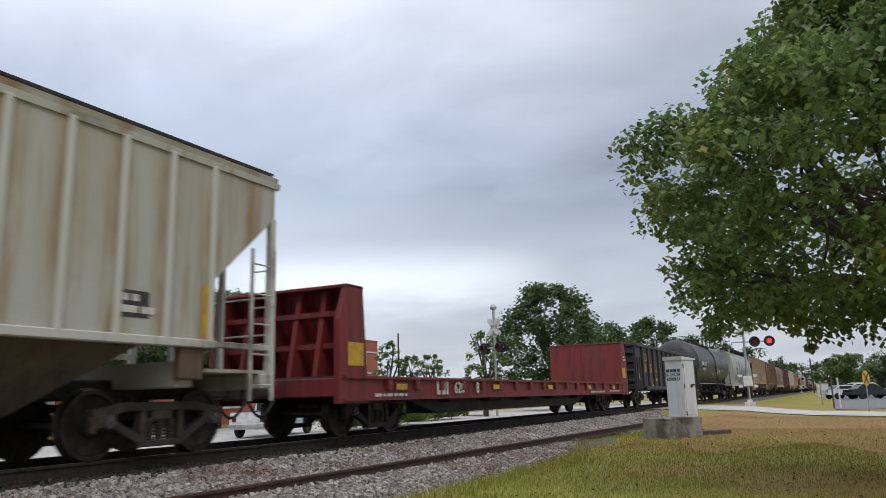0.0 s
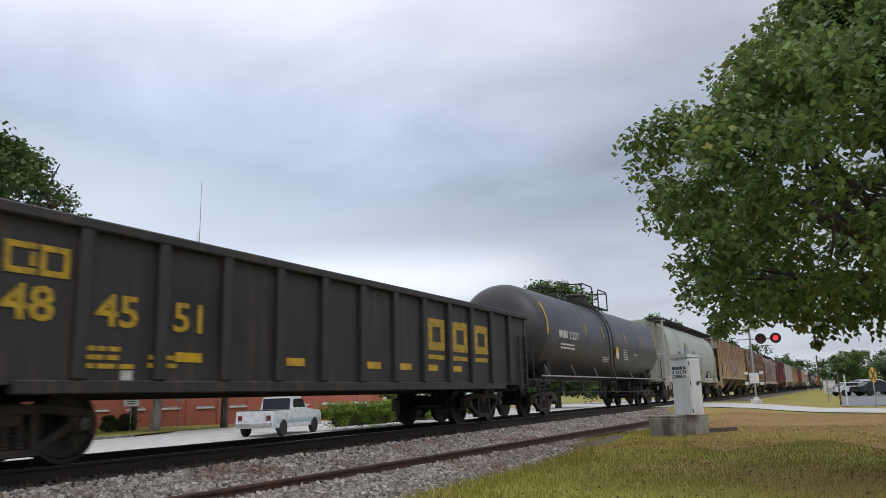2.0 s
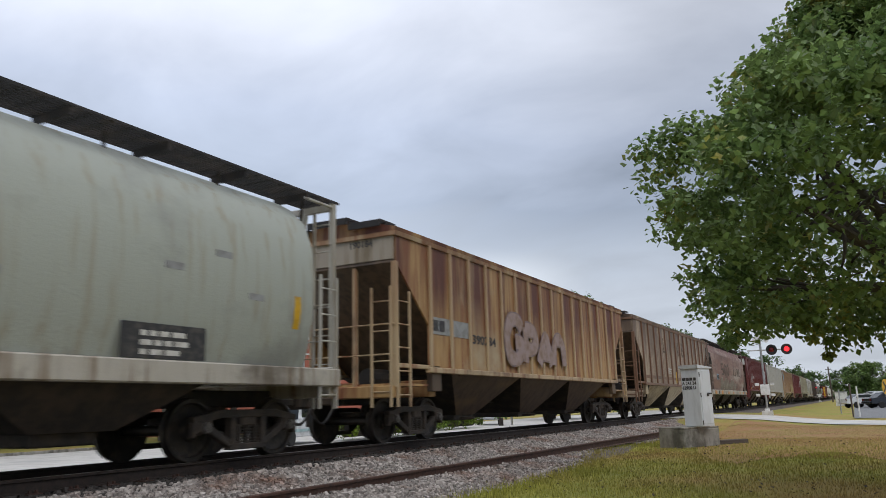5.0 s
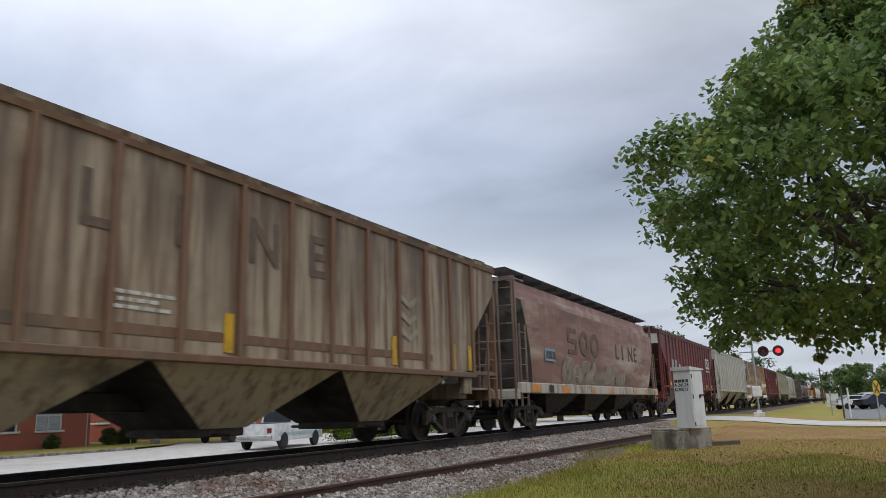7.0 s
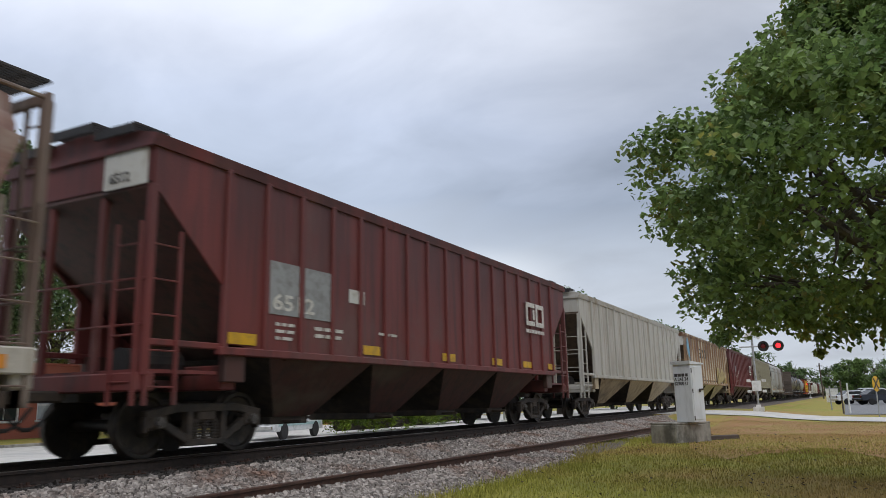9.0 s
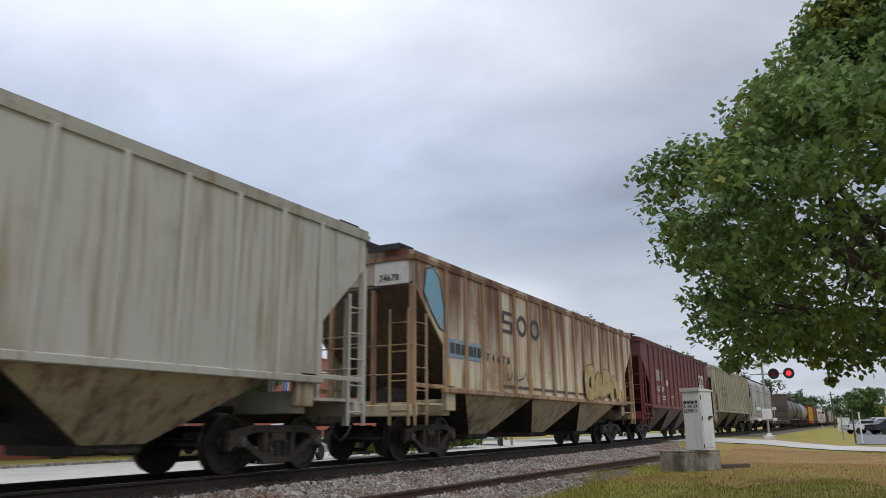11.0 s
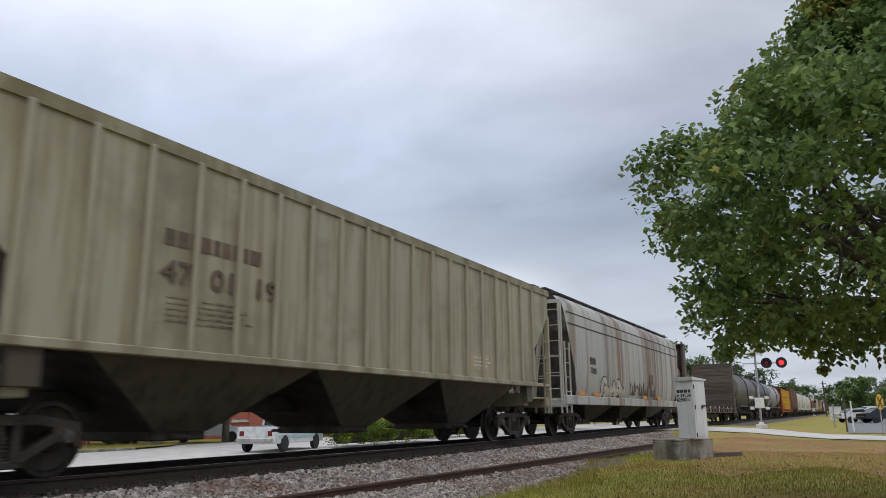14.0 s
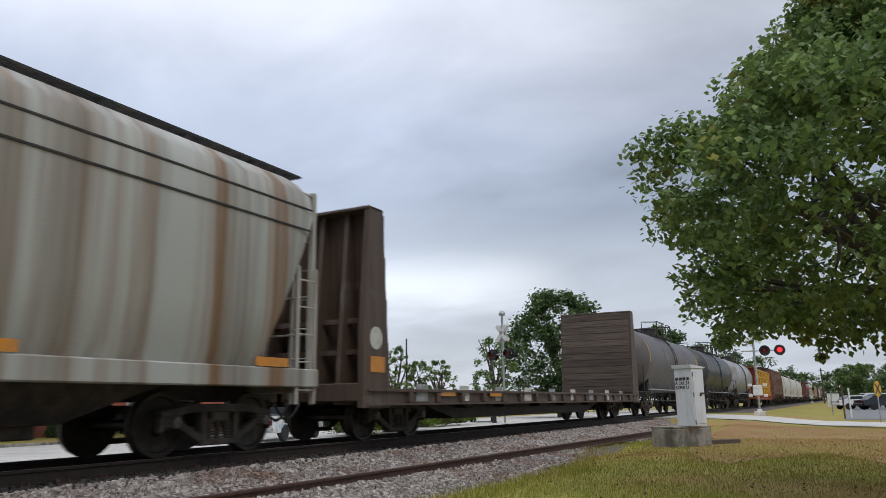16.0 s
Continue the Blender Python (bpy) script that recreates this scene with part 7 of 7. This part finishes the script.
pole(-54.0, 52.4, 16.5, 0.10, "thin tall radio mast behind the trees", "radio_mast", material=galvanised)
mast = thing("antenna", "slim whip antenna above the radio mast", "antenna", pose(-54.0, 52.4, 15.2))
bm = bmesh.new()
rod(bm, (0, 0, 0), (0.05, 0, 7.2), 0.045, 6, 0.02)
rod(bm, (-0.25, 0, -2.5), (-0.2, 0, 2.0), 0.03, 6)
part("whip", bm, galvanised, mast)
lp = pole(-37.6, 46.8, 8.0, 0.09, "grey lamp post before the brick building", "lamp_post", material=galvanised)
bm = bmesh.new()
box(bm, (0.0, 0.0, 7.98), (0.30, 0.30, 0.26), bevel=0.03)
part("lamp_box", bm, black_steel, lp)
pole(-43.2, 73.0, 8.9, 0.12, "wooden pole between young trees")
pole(-4.7, 215.0, 8.9, 0.20, "wooden utility pole far down the line", arms=((8.2, 1.4),), lean=-1.0)
pole(-5.3, 320.0, 10.5, 0.18, "wooden utility pole far down the line", arms=((9.8, 2.2),))
pole(-16.5, 140.0, 10.0, 0.14, "wooden utility pole behind the train")
pole(-14.6, 95.0, 7.2, 0.09, "steel pole behind the train", material=galvanised)


def sign_post(x, y, high, label, shape, face, facing, size=0.75):
    s = thing("road_sign", label, "sign", pose(x, y, ground_z(x, y) - 0.05, 0, 0, facing))
    bm = bmesh.new()
    box(bm, (0, 0.03, high / 2), (0.05, 0.04, high))
    part("post", bm, galvanised, s)
    n = {"octagon": 8, "round": 28, "diamond": 4}[shape]
    bm = bmesh.new()
    bmesh.ops.create_cone(bm, cap_ends=True, segments=n, radius1=size / 2, radius2=size / 2, depth=0.006,
                          matrix=Matrix.Translation((0, 0, high - 0.2)) @ Matrix.Rotation(radians(90), 4, "X") @ Matrix.Rotation(radians(22.5 if n == 8 else 0), 4, "Z"))
    plate = part("plate", bm, face, s)
    return s, plate


s, plate = sign_post(1.42, 42.6, 1.85, "round yellow railway warning sign on a thin post", "round", yellow_paint, 64, 0.76)
for a in (45, -45):
    bm = bmesh.new()
    box(bm, (0, -0.010, 1.65), (0.68, 0.006, 0.09), Matrix.Rotation(radians(a), 4, "Y"))
    part("cross_bar", bm, black_letter, plate)
sign_post(-35.9, 27.3, 2.6, "octagonal sign seen from behind on a thin post", "octagon", galvanised, 200, 0.75)
sign_post(-38.2, 35.8, 2.3, "round pale sign on a thin post", "round", white_paint, 120, 0.8)
board = thing("notice_board", "white notice board on a thin post", "sign", pose(-36.8, 30.9, ground_z(-36.8, 30.9) + 0.1, 0, 0, 52))
bm = bmesh.new()
box(bm, (0, 0.03, 1.0), (0.06, 0.05, 2.0))
part("post", bm, galvanised, board)
bm = bmesh.new()
box(bm, (0, -0.01, 1.72), (0.85, 0.02, 0.62), bevel=0.005)
plate = part("plate", bm, white_paint, board)
bm = bmesh.new()
for k in range(4):
    box(bm, (0.02 * (k % 2), -0.023, 1.92 - 0.12 * k), (0.62 - 0.08 * k, 0.004, 0.045))
part("small_lettering", bm, black_letter, plate)
for x, y, h, paint, label in ((0.19, 50.0, 1.75, white_paint, "slim white marker post beside the street"), (-0.15, 50.3, 1.9, old_wood, "leaning wooden post in the grass"), (-0.9, 61.0, 1.7, galvanised, "thin steel post in the grass")):
    p = thing("marker_post", label, "post", pose(x, y, ground_z(x, y) - 0.05), "posts")
    bm = bmesh.new()
    rod(bm, (0, 0, 0), (0, 0.04, h), 0.045, 8)
    part("shaft", bm, paint, p)
    bm = bmesh.new()
    rod(bm, (0, 0.04, h), (0, 0.04, h + 0.05), 0.055, 8)
    part("cap", bm, paint, p)
cb = thing("cabinet", "white utility cabinet beside the lot", "cabinet", pose(-1.5, 118.0, ground_z(-1.5, 118)))
bm = bmesh.new()
box(bm, (0, 0, 0.9), (1.5, 1.2, 1.8), bevel=0.03)
part("body", bm, white_paint, cb)
bm = bmesh.new()
box(bm, (0, 0, 1.85), (1.62, 1.32, 0.10), bevel=0.02)
part("roof", bm, galvanised, cb)


# ---- motion ----
def motions():
    """The train rolls by; every wheelset of the cars that pass turns with it."""
    steps = [0.5 * i for i in range(33)]
    for car in TRAIN:
        u = car["u"]
        walk(car, [(t, pose(TRACK_X, u - travelled(t), 0)) for t in steps])
    walk(SUV, [(t, pose(x, y, -0.83, 0, 0, r)) for t, x, y, r in (
        (0.0, -29.6, -42.0, 0), (2.0, -29.6, -32.0, 0), (4.0, -29.6, -8.0, 0), (5.5, -29.6, 16.0, 0), (6.4, -30.0, 28.0, 12), (6.9, -32.2, 34.0, 15), (7.3, -34.6, 36.6, -12), (7.7, -36.4, 37.2, -40), (8.0, -36.9, 37.0, -46), (16.0, -36.9, 37.0, -46))])
    ticks = [i / FPS for i in range(16 * FPS + 1)]
    turns = [math.degrees(travelled(t) / WHEEL_R) for t in ticks]
    for k, (w, e) in enumerate(WHEELSETS[:NEAR_WHEELS]):
        walk(w, [(t, pose(0, e, WHEEL_R, (a + 37 * k) % 360)) for t, a in zip(ticks, turns)])


motions()
